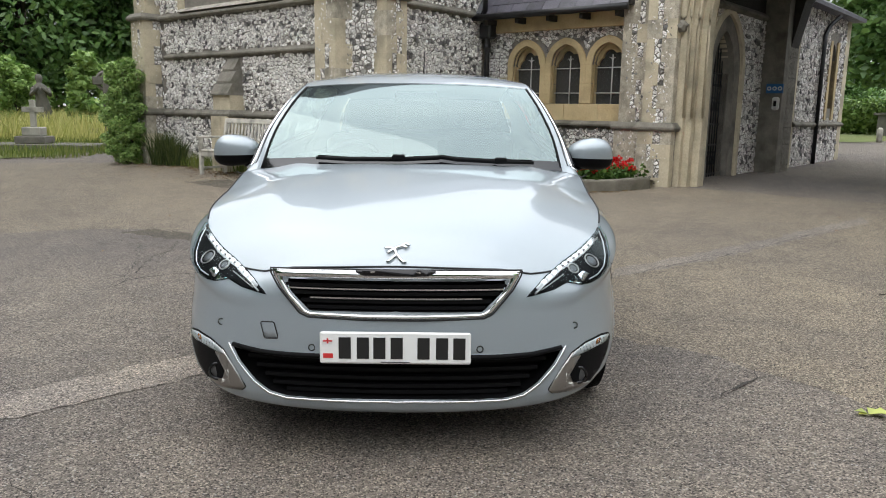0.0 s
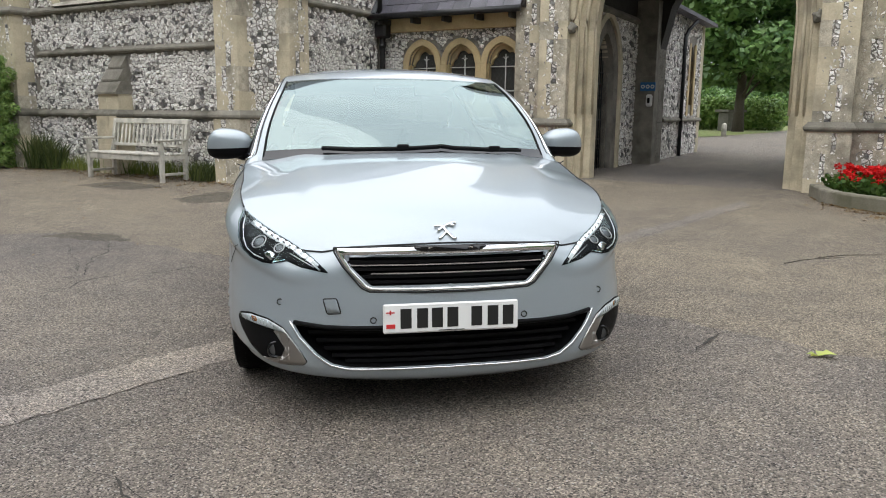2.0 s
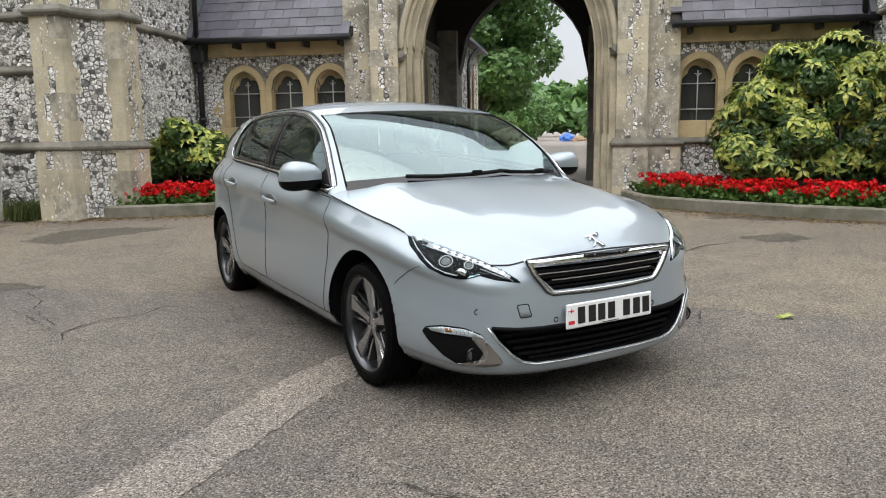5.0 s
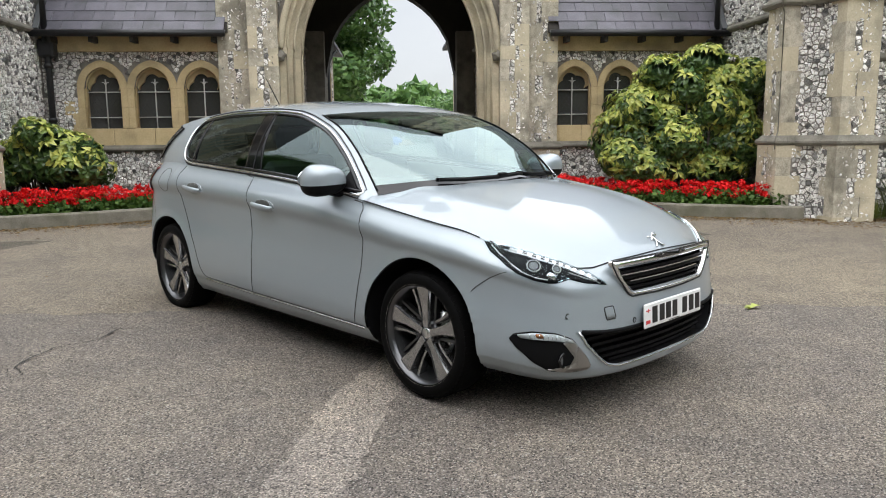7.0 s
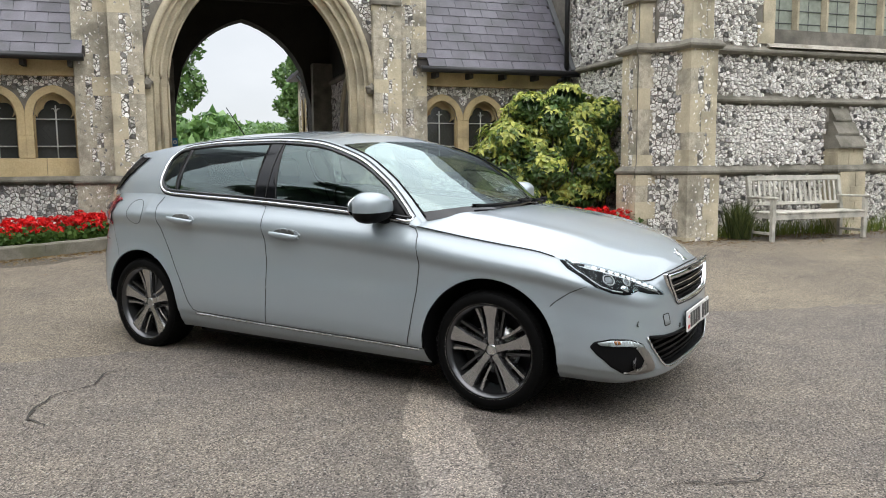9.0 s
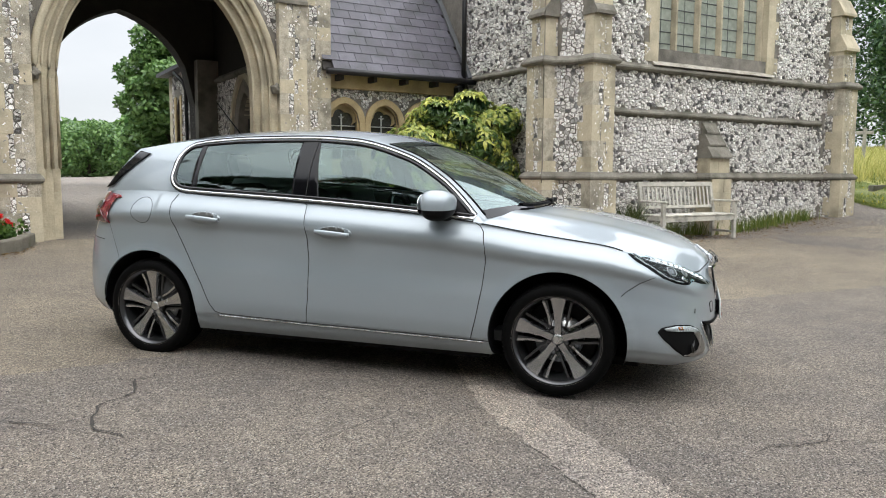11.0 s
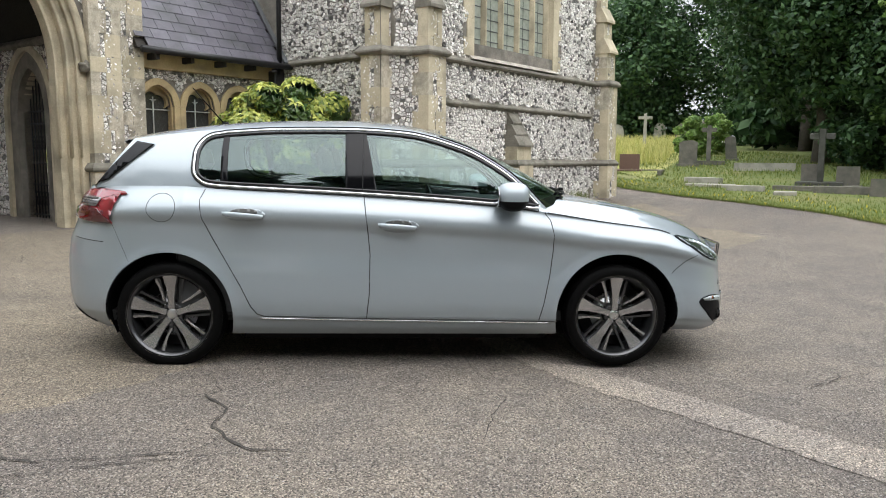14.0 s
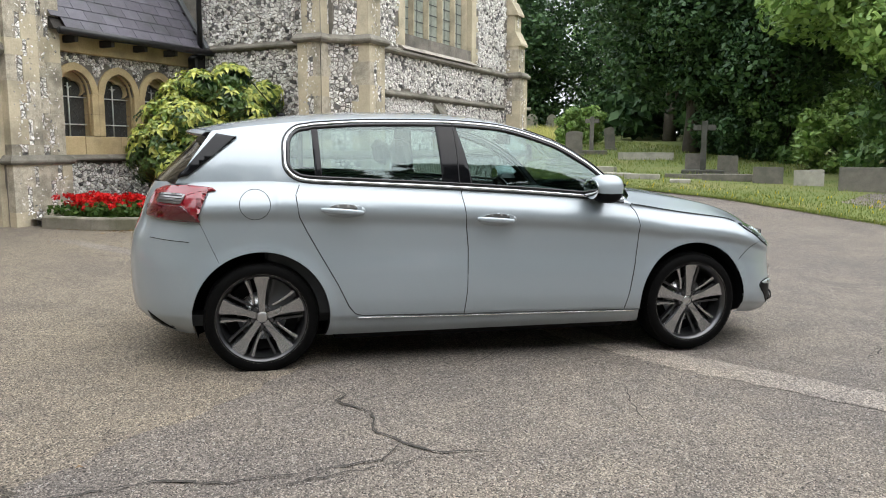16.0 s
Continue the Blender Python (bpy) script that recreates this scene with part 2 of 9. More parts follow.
def asphalt_mat(name="worn_asphalt", tone=1.0, tint=(1, 1, 1)):
    m, nt, b = node_mat(name)
    geo = nt.nodes.new("ShaderNodeNewGeometry")

    def noise_at(scale, detail=6, rough=0.6):
        n = nt.nodes.new("ShaderNodeTexNoise")
        n.inputs["Scale"].default_value, n.inputs["Detail"].default_value, n.inputs["Roughness"].default_value = scale, detail, rough
        link(nt, geo.outputs["Position"], n.inputs["Vector"])
        return n.outputs["Fac"]
    v = nt.nodes.new("ShaderNodeTexVoronoi")
    v.inputs["Scale"].default_value = 165
    link(nt, geo.outputs["Position"], v.inputs["Vector"])
    stones = nt.nodes.new("ShaderNodeValToRGB")
    e = stones.color_ramp.elements
    e[0].position, e[0].color = 0.0, (0.022 * tone, 0.019 * tone, 0.017 * tone, 1)
    e[1].position, e[1].color = 1.0, (0.46 * tone, 0.41 * tone, 0.36 * tone, 1)
    for at, g in ((0.26, 0.125), (0.80, 0.235)):
        k = e.new(at)
        k.color = (1.035 * g * tone, 0.925 * g * tone, 0.825 * g * tone, 1)
    sep = nt.nodes.new("ShaderNodeSeparateColor")
    link(nt, v.outputs["Color"], sep.inputs[0])
    link(nt, sep.outputs[0], stones.inputs[0])
    big = nt.nodes.new("ShaderNodeValToRGB")
    big.color_ramp.elements[0].position, big.color_ramp.elements[0].color = 0.33, (0.80, 0.785, 0.785, 1)
    big.color_ramp.elements[1].position, big.color_ramp.elements[1].color = 0.68, (1.2, 1.15, 1.06, 1)
    link(nt, noise_at(0.42, 7), big.inputs[0])
    mid = nt.nodes.new("ShaderNodeValToRGB")
    mid.color_ramp.elements[0].position, mid.color_ramp.elements[0].color = 0.35, (0.88, 0.88, 0.89, 1)
    mid.color_ramp.elements[1].position, mid.color_ramp.elements[1].color = 0.66, (1.10, 1.09, 1.06, 1)
    link(nt, noise_at(3.5, 8), mid.inputs[0])
    m1 = nt.nodes.new("ShaderNodeMixRGB")
    m1.blend_type, m1.inputs[0].default_value = "MULTIPLY", 1
    m2 = nt.nodes.new("ShaderNodeMixRGB")
    m2.blend_type, m2.inputs[0].default_value = "MULTIPLY", 1
    link(nt, stones.outputs[0], m1.inputs[1])
    link(nt, big.outputs[0], m1.inputs[2])
    link(nt, m1.outputs[0], m2.inputs[1])
    link(nt, mid.outputs[0], m2.inputs[2])
    # sparse pale chippings
    v2 = nt.nodes.new("ShaderNodeTexVoronoi")
    v2.inputs["Scale"].default_value = 75
    link(nt, geo.outputs["Position"], v2.inputs["Vector"])
    sep2 = nt.nodes.new("ShaderNodeSeparateColor")
    link(nt, v2.outputs["Color"], sep2.inputs[0])
    pick = nt.nodes.new("ShaderNodeMath")
    pick.operation, pick.inputs[1].default_value = "GREATER_THAN", 0.90
    link(nt, sep2.outputs[0], pick.inputs[0])
    core = nt.nodes.new("ShaderNodeMath")
    core.operation, core.inputs[1].default_value = "LESS_THAN", 0.33
    link(nt, v2.outputs["Distance"], core.inputs[0])
    both = nt.nodes.new("ShaderNodeMath")
    both.operation = "MULTIPLY"
    link(nt, pick.outputs[0], both.inputs[0])
    link(nt, core.outputs[0], both.inputs[1])
    m3 = nt.nodes.new("ShaderNodeMixRGB")
    m3.inputs[2].default_value = (0.46, 0.43, 0.39, 1)
    link(nt, both.outputs[0], m3.inputs[0])
    link(nt, m2.outputs[0], m3.inputs[1])
    hue = nt.nodes.new("ShaderNodeMixRGB")
    hue.blend_type, hue.inputs[0].default_value, hue.inputs[2].default_value = "MULTIPLY", 1, (*tint, 1)
    link(nt, m3.outputs[0], hue.inputs[1])
    link(nt, hue.outputs[0], b.inputs["Base Color"])
    b.inputs["Roughness"].default_value = 0.85
    bp = nt.nodes.new("ShaderNodeBump")
    bp.inputs["Strength"].default_value, bp.inputs["Distance"].default_value = 1.0, 0.014
    link(nt, v.outputs["Distance"], bp.inputs["Height"])
    bp.invert = True
    link(nt, bp.outputs[0], b.inputs["Normal"])
    return m


M_ASPHALT = asphalt_mat("worn_asphalt", 1.14)
M_PALE_ASPHALT = asphalt_mat("pale_gritty_asphalt", 1.5)
M_REPAIR = asphalt_mat("pale_resurfaced_strip", 1.85)
M_OLD_ASPHALT = asphalt_mat("old_gritty_asphalt", 1.36, (1.03, 1.0, 0.90))
M_DAMP = asphalt_mat("damp_stained_asphalt", 0.72, (1.0, 0.98, 0.88))
M_CRACK = surface("crack_filler", (0.022, 0.019, 0.016), (0.060, 0.053, 0.045), 0.95, scale=30, fine=200, bump=0.4)
M_FLINT = flint_mat()
M_MORTAR = surface("lime_mortar", (0.15, 0.138, 0.118), (0.30, 0.275, 0.235), 0.95, scale=9, fine=90, bump=0.5, c3=(0.07, 0.066, 0.055), stain=2)
M_ASHLAR = surface("limestone_ashlar", (0.43, 0.375, 0.265), (0.64, 0.565, 0.41), 0.88, scale=5, fine=45, bump=0.3, c3=(0.20, 0.18, 0.135), stain=2.2, stain_amt=0.3, random_amt=0.06)
M_OCHRE = surface("ochre_dressed_stone", (0.42, 0.315, 0.16), (0.62, 0.495, 0.285), 0.85, scale=4, fine=50, bump=0.25, c3=(0.24, 0.19, 0.115), stain=2.5, stain_amt=0.28)
M_LICHEN = surface("lichened_ashlar", (0.23, 0.20, 0.15), (0.70, 0.64, 0.51), 0.92, scale=11, fine=70, bump=0.6, c3=(0.13, 0.12, 0.095), stain=2.6, stain_amt=0.35, random_amt=0.08)
M_SILL = surface("lichened_sill", (0.20, 0.18, 0.145), (0.60, 0.56, 0.48), 0.92, scale=26, fine=120, bump=0.5, c3=(0.16, 0.15, 0.11), stain=4, stain_amt=0.3)
M_WEATHER = surface("weathered_stone", (0.13, 0.12, 0.10), (0.27, 0.25, 0.205), 0.92, scale=7, fine=60, bump=0.5, c3=(0.085, 0.08, 0.06), stain=3, stain_amt=0.4)
M_KERB = surface("mossy_kerb_stone", (0.12, 0.11, 0.085), (0.27, 0.248, 0.20), 0.92, scale=8, fine=80, bump=0.6, c3=(0.10, 0.10, 0.055), stain=3, stain_amt=0.35, random_amt=0.12)
M_SLATE = surface("roof_slate", (0.070, 0.066, 0.082), (0.150, 0.142, 0.170), 0.5, scale=6, fine=70, bump=0.25, c3=(0.05, 0.055, 0.055), stain=3, random_amt=0.22)
M_IRON = glossy("black_iron", (0.012, 0.012, 0.013), 0.45, bump=0.2)
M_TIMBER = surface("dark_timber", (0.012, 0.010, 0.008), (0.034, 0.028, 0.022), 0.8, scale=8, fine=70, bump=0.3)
M_LEAD = glossy("grey_lead", (0.10, 0.105, 0.11), 0.6)
M_LEADGLASS = glossy("leaded_glass", (0.06, 0.06, 0.056), 0.12, spec=0.7)
M_PALEBAR = surface("pale_painted_iron", (0.45, 0.45, 0.42), (0.66, 0.66, 0.62), 0.7, scale=20, fine=120, bump=0.2)
M_WINDOWGLASS = surface("old_window_glass", (0.20, 0.225, 0.19), (0.40, 0.43, 0.37), 0.3, scale=2.5, fine=12, bump=0.08, rough_var=0.05)
M_GRASS_SOIL = surface("grassy_ground", (0.072, 0.104, 0.022), (0.175, 0.205, 0.055), 0.95, scale=3, fine=40, bump=0.8, c3=(0.20, 0.19, 0.07), stain=0.5, stain_amt=0.4)
M_SOIL = surface("dark_soil", (0.03, 0.024, 0.017), (0.07, 0.055, 0.04), 0.95, scale=12, fine=80, bump=0.8)
M_TEAK = surface("silvered_teak", (0.42, 0.40, 0.345), (0.62, 0.59, 0.52), 0.8, scale=10, fine=120, bump=0.3, c3=(0.20, 0.195, 0.165), stain=6, random_amt=0.1)
M_GRANITE = surface("dull_gravestone", (0.10, 0.093, 0.078), (0.20, 0.185, 0.155), 0.85, scale=7, fine=90, bump=0.35, c3=(0.09, 0.095, 0.075), stain=3)
M_PALESTONE = surface("pale_gravestone", (0.28, 0.265, 0.225), (0.44, 0.42, 0.36), 0.85, scale=7, fine=90, bump=0.3, c3=(0.18, 0.185, 0.15), stain=3)
M_REDSTONE = surface("brown_granite", (0.10, 0.055, 0.042), (0.17, 0.10, 0.08), 0.5, scale=30, fine=140, bump=0.15)
M_BARK = surface("bark", (0.045, 0.036, 0.028), (0.10, 0.085, 0.066), 0.95, scale=10, fine=50, bump=0.8)
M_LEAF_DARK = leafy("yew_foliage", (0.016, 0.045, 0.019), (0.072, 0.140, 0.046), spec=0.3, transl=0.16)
M_LEAF_MID = leafy("broadleaf_foliage", (0.058, 0.135, 0.036), (0.18, 0.30, 0.088), rough=0.42, spec=0.5)
M_LEAF_LIGHT = leafy("bright_foliage", (0.12, 0.23, 0.05), (0.36, 0.50, 0.15), rough=0.42, spec=0.5)
M_LEAF_AUCUBA = leafy("spotted_laurel_leaf", (0.10, 0.18, 0.030), (0.56, 0.57, 0.13), rough=0.3, spec=0.5, transl=0.15)
# dark copy of the laurel leaf, for the shaded underside of the bush
M_LEAF_AUCUBA_SHADE = leafy("deep_laurel_leaf", (0.020, 0.050, 0.012), (0.075, 0.130, 0.030), rough=0.3, spec=0.4, transl=0.1)
M_LEAF_BED = leafy("geranium_leaf", (0.035, 0.085, 0.016), (0.10, 0.17, 0.035))
M_PETAL = leafy("red_geranium_petal", (0.45, 0.006, 0.008), (0.85, 0.02, 0.02), transl=0.15)
M_GRASS = leafy("grass_blade", (0.075, 0.125, 0.022), (0.25, 0.275, 0.075))
M_DRYGRASS = leafy("dry_grass_blade", (0.33, 0.36, 0.09), (0.66, 0.60, 0.25))
M_YELLOW = leafy("yellow_flower", (0.5, 0.38, 0.02), (0.8, 0.65, 0.05))

M_PAINT = car_paint()
M_CHROME = glossy("chrome", (0.78, 0.79, 0.80), 0.06, 1.0)
M_SATIN = glossy("satin_chrome", (0.62, 0.62, 0.62), 0.28, 1.0)
M_BLACK = glossy("black_plastic", (0.006, 0.006, 0.0065), 0.5, bump=0.1, spec=0.08)
M_GLOSSBLACK = glossy("gloss_black", (0.006, 0.006, 0.007), 0.08, coat=0.2, spec=0.35)
M_RUBBER = glossy("tyre_rubber", (0.004, 0.004, 0.004), 0.6, bump=0.2, spec=0.05)
M_RIM = glossy("machined_alloy", (0.42, 0.422, 0.428), 0.25, 0.95, coat=0.4)
M_LITTER = leafy("dry_leaf_litter", (0.07, 0.045, 0.022), (0.30, 0.20, 0.085), rough=0.8)
M_PODSATIN = glossy("brushed_grey_trim", (0.40, 0.39, 0.375), 0.33, 1.0)
M_LAMPSILVER = glossy("lamp_reflector_silver", (0.55, 0.55, 0.54), 0.4, 0.1)
M_RIMLIP = glossy("dark_alloy_lip", (0.105, 0.105, 0.11), 0.33, 0.95, coat=0.3)
M_REFLECTOR = glossy("grey_reflector", (0.13, 0.133, 0.135), 0.35, 0.6)
# near-black stone: the deep shade of the gate passage is put into its colour
M_SHADE_STONE = surface("sooty_stone", (0.018, 0.016, 0.013), (0.045, 0.040, 0.032), 0.95, scale=6, fine=60, bump=0.4)
# gravestone with the shade of the trees above put into its colour
M_TREE_SHADE_STONE = surface("blackened_gravestone", (0.045, 0.045, 0.04), (0.10, 0.098, 0.085), 0.9, scale=7, fine=80, bump=0.4, c3=(0.03, 0.034, 0.02), stain=3)
M_STRAP = leafy("strap_leaf", (0.035, 0.055, 0.018), (0.13, 0.15, 0.05))
M_RIMDARK = glossy("grey_alloy", (0.07, 0.072, 0.075), 0.35, 0.8, coat=0.3)
M_PILLAR = glossy("pillar_black", (0.004, 0.004, 0.005), 0.10, spec=0.22)
M_CUP = glossy("shaded_cup_grey", (0.10, 0.10, 0.095), 0.4, 0.3)
M_DEEPRED = glossy("deep_red_lens", (0.075, 0.003, 0.008), 0.10, coat=1.0)
M_LAMPGREY = glossy("smoked_grey_lens", (0.17, 0.165, 0.165), 0.16, 0.3, coat=1.0)
M_BOLT = glossy("wheel_bolt_steel", (0.09, 0.09, 0.095), 0.3, 0.8)
M_GAP = glossy("shut_line", (0.012, 0.012, 0.012), 0.7)
M_CARGLASS = glass("car_glass", (0.45, 0.56, 0.535), ior=1.85)
M_SCREEN = glass("windscreen_glass", (0.55, 0.68, 0.65), ior=2.8)
M_LENS = glass("clear_lens", (0.86, 0.9, 0.92), ior=1.2)
M_REDLENS = glossy("red_lens", (0.21, 0.007, 0.014), 0.12, coat=1.0)
M_CLOTH = surface("grey_seat_cloth", (0.035, 0.036, 0.038), (0.07, 0.07, 0.072), 0.9, scale=20, fine=200, bump=0.2)
M_TRIM = surface("dashboard_plastic", (0.03, 0.032, 0.034), (0.05, 0.052, 0.054), 0.7, scale=20, fine=200, bump=0.2)
M_HEADLINER = surface("pale_headliner", (0.40, 0.41, 0.40), (0.5, 0.5, 0.49), 0.9, scale=20, fine=200, bump=0.1)
M_PLATE = glossy("white_plate", (0.78, 0.78, 0.76), 0.3, coat=0.5)
M_INK = glossy("black_ink", (0.012, 0.012, 0.012), 0.4)
M_REDINK = glossy("red_ink", (0.55, 0.03, 0.03), 0.4)
M_BLUE = glossy("blue_sign", (0.02, 0.11, 0.27), 0.4)
M_WHITE = glossy("white_plastic", (0.6, 0.6, 0.57), 0.5)
M_AMBER = glossy("amber_lens", (0.34, 0.12, 0.03), 0.15, coat=1.0)
M_TARP = glossy("blue_tarpaulin", (0.03, 0.12, 0.42), 0.45)
M_EARTH = surface("dug_earth", (0.20, 0.13, 0.07), (0.34, 0.23, 0.13), 0.95, scale=8, fine=60, bump=0.6)


def led_mat():
    m, nt, b = node_mat("daytime_led")
    b.inputs["Base Color"].default_value = (0.30, 0.31, 0.33, 1)
    b.inputs["Emission Color"].default_value = (0.92, 0.97, 1.0, 1)
    b.inputs["Emission Strength"].default_value = 0.95
    return m


M_LED = led_mat()


# ---- small building helpers ----
def mesh_ob(name, verts, faces, mat, parent=None, label="", smooth=False):
    me = bpy.data.meshes.new(name)
    me.from_pydata([tuple(v) for v in verts], [], [tuple(f) for f in faces])
    me.materials.append(mat)
    if smooth:
        me.polygons.foreach_set("use_smooth", [True] * len(me.polygons))
    me.update()
    ob = new(name, me)
    ob.parent = parent
    if label:
        tagged(ob, label)
    return ob


def part(name, bm, mat, parent=None, label="", smooth=False):
    me = bpy.data.meshes.new(name)
    bmesh.ops.recalc_face_normals(bm, faces=bm.faces)
    bm.to_mesh(me)
    bm.free()
    me.materials.append(mat)
    if smooth:
        me.polygons.foreach_set("use_smooth", [True] * len(me.polygons))
    ob = new(name, me)
    ob.parent = parent
    if label:
        tagged(ob, label)
    return ob


def thing(name, label, category, m=None, group="", kind=""):
    e = new(name)
    e.empty_display_size = 0.1
    if m is not None:
        e.matrix_world = m
    return tagged(e, label, category, group, kind)


def box_into(bm, x0, x1, y0, y1, z0, z1, bev=0.0, m=None):
    """A box, its edges chamfered by bev, into a bmesh."""
    r = bmesh.ops.create_cube(bm, size=1)
    vs = r["verts"]
    for v in vs:
        v.co = Vector((x0 + (v.co.x + 0.5) * (x1 - x0), y0 + (v.co.y + 0.5) * (y1 - y0), z0 + (v.co.z + 0.5) * (z1 - z0)))
    if bev:
        es = {e for v in vs for e in v.link_edges}
        r2 = bmesh.ops.bevel(bm, geom=list(es), offset=bev, segments=1, affect="EDGES")
        vs = list({v for f in r2["faces"] for v in f.verts} | {v for v in vs if v.is_valid})
    if m is not None:
        bmesh.ops.transform(bm, matrix=m, verts=vs)
    return vs


def box(name, x0, x1, y0, y1, z0, z1, mat, parent=None, bev=0.0, label="", m=None):
    bm = bmesh.new()
    box_into(bm, x0, x1, y0, y1, z0, z1, bev, m)
    return part(name, bm, mat, parent, label)


def tube_data(path, r, n=8, closed=False):
    """Verts and faces of a tube along a list of points; r may be a list."""
    P = [Vector(p) for p in path]
    N = len(P)
    verts, faces = [], []
    up = Vector((0, 0, 1))
    for i, p in enumerate(P):
        a = P[(i - 1) % N] if (closed or i) else P[0]
        b = P[(i + 1) % N] if (closed or i < N - 1) else P[-1]
        d = (b - a).normalized() if (b - a).length else Vector((0, 1, 0))
        s = d.cross(up)
        if s.length < 0.05:
            s = d.cross(Vector((1, 0, 0)))
        s.normalize()
        q = s.cross(d)
        rr = r[i] if isinstance(r, (list, tuple)) else r
        for k in range(n):
            t = 2 * math.pi * k / n
            verts.append(p + rr * (math.cos(t) * s + math.sin(t) * q))
    last = N if closed else N - 1
    for i in range(last):
        j = (i + 1) % N
        for k in range(n):
            faces.append((i * n + k, i * n + (k + 1) % n, j * n + (k + 1) % n, j * n + k))
    if not closed:
        faces.append(tuple(range(n))[::-1])
        faces.append(tuple((N - 1) * n + k for k in range(n)))
    return verts, faces


def tube(name, path, r, mat, parent=None, n=8, closed=False, label="", smooth=True):
    v, f = tube_data(path, r, n, closed)
    return mesh_ob(name, v, f, mat, parent, label, smooth)


def extrude_poly(name, pts, d0, d1, mat, parent=None, axis="y", label="", smooth=False):
    """A prism: a 2D outline in the plane across the axis, from d0 to d1."""
    put = {"y": lambda a, b, d: (a, d, b), "x": lambda a, b, d: (d, a, b), "z": lambda a, b, d: (a, b, d)}[axis]
    n = len(pts)
    verts = [put(a, b, d0) for a, b in pts] + [put(a, b, d1) for a, b in pts]
    bm = bmesh.new()
    vs = [bm.verts.new(v) for v in verts]
    bm.faces.new(vs[:n])
    bm.faces.new(vs[n:][::-1])
    for i in range(n):
        j = (i + 1) % n
        bm.faces.new((vs[i], vs[n + i], vs[n + j], vs[j]))
    bmesh.ops.triangulate(bm, faces=[f for f in bm.faces if len(f.verts) > 4])
    return part(name, bm, mat, parent, label, smooth)


def gz(x, y):
    """Height of the ground: a gentle fall across the yard that flattens out far away, and a low rise to the graves on one side."""
    u = 0.7604 * (x - 4.93) - 0.6494 * (y - 6.98)
    return -0.012 + 0.35 * math.tanh((0.014 * x + 0.018 * y) / 0.35) + 0.62 * (1 - math.exp(-max(0, u - 9.5) / 6)) + 2.7 * (1 - math.exp(-max(0, u - 19) / 42))


def lerp(a, b, t):
    return a + (b - a) * t


def interp(t, xs, ys):
    return float(np.interp(t, xs, ys))


def smooth_curve(t, xs, ys):
    """Monotone-ish cubic through knots."""
    n = len(xs)
    if t <= xs[0]:
        return ys[0]
    if t >= xs[-1]:
        return ys[-1]
    i = max(k for k in range(n - 1) if xs[k] <= t)
    h = xs[i + 1] - xs[i]

    def slope(k):
        if k == 0:
            return (ys[1] - ys[0]) / (xs[1] - xs[0])
        if k == n - 1:
            return (ys[-1] - ys[-2]) / (xs[-1] - xs[-2])
        a = (ys[k] - ys[k - 1]) / (xs[k] - xs[k - 1])
        b = (ys[k + 1] - ys[k]) / (xs[k + 1] - xs[k])
        return 0 if a * b <= 0 else 2 * a * b / (a + b)
    u = (t - xs[i]) / h
    m0, m1 = slope(i) * h, slope(i + 1) * h
    return ((2 * u**3 - 3 * u**2 + 1) * ys[i] + (u**3 - 2 * u**2 + u) * m0 + (-2 * u**3 + 3 * u**2) * ys[i + 1] + (u**3 - u**2) * m1)

# ---- ground: one sheet of asphalt, with grass laid beyond its edges ----
def ground_sheet():
    rings = [0.0] + [0.6 * 1.17**k for k in range(60)]
    rings = [r for r in rings if r < 1500] + [3000]
    n = 72
    verts, faces = [(0, 0, gz(0, 0))], []
    for r in rings[1:]:
        for k in range(n):
            t = 2 * math.pi * k / n
            x, y = r * math.cos(t), r * math.sin(t)
            verts.append((x, y, gz(x, y)))
    for k in range(n):
        faces.append((0, 1 + k, 1 + (k + 1) % n))
    for i in range(len(rings) - 2):
        a, b = 1 + i * n, 1 + (i + 1) * n
        for k in range(n):
            faces.append((a + k, b + k, b + (k + 1) % n, a + (k + 1) % n))
    ob = mesh_ob("ground", verts, faces, M_ASPHALT, smooth=True)
    return tagged(ob, "worn grey-brown asphalt forecourt with fine cracks", "ground", kind="structure")


ground = ground_sheet()


def sheet(name, pts, h, mat, label, category, step=0.5, kind="structure", parent=None):
    """A thin skin on the ground inside an outline."""
    bm = bmesh.new()
    f = bm.faces.new([bm.verts.new((x, y, 0)) for x, y in pts])
    xs, ys = [p[0] for p in pts], [p[1] for p in pts]
    for axis, lo, hi in ((0, min(xs), max(xs)), (1, min(ys), max(ys))):
        k = lo + step
        while k < hi:
            co = Vector((k, 0, 0)) if axis == 0 else Vector((0, k, 0))
            no = Vector((1, 0, 0)) if axis == 0 else Vector((0, 1, 0))
            bmesh.ops.bisect_plane(bm, geom=bm.verts[:] + bm.edges[:] + bm.faces[:], plane_co=co, plane_no=no)
            k += step
    for v in bm.verts:
        v.co.z = gz(v.co.x, v.co.y) + h
    return tagged(part(name, bm, mat, parent, smooth=True), label, category, kind=kind)


# ---- the gatehouse and its two chapels, in their own frame: u along the front, v inwards ----
B = Matrix.Translation((4.93, 6.98, 0)) @ Matrix.Rotation(radians(-40.5), 4, "Z")


def bw(u, v, z=0.0):
    return B @ Vector((u, v, z))


def arch_points(h, spring, apex, n=14, d=0.0):
    """A two-centred arch of half span h, widened by d: from its left springing over the apex to the right."""
    rise = apex - spring
    R = (rise * rise + h * h) / (2 * h)
    c = R - h
    R += d
    top = math.acos(c / R)
    right = [(-c + R * math.cos(top * k / n), spring + R * math.sin(top * k / n)) for k in range(n + 1)]
    return [(-x, z) for x, z in right] + right[::-1][1:]


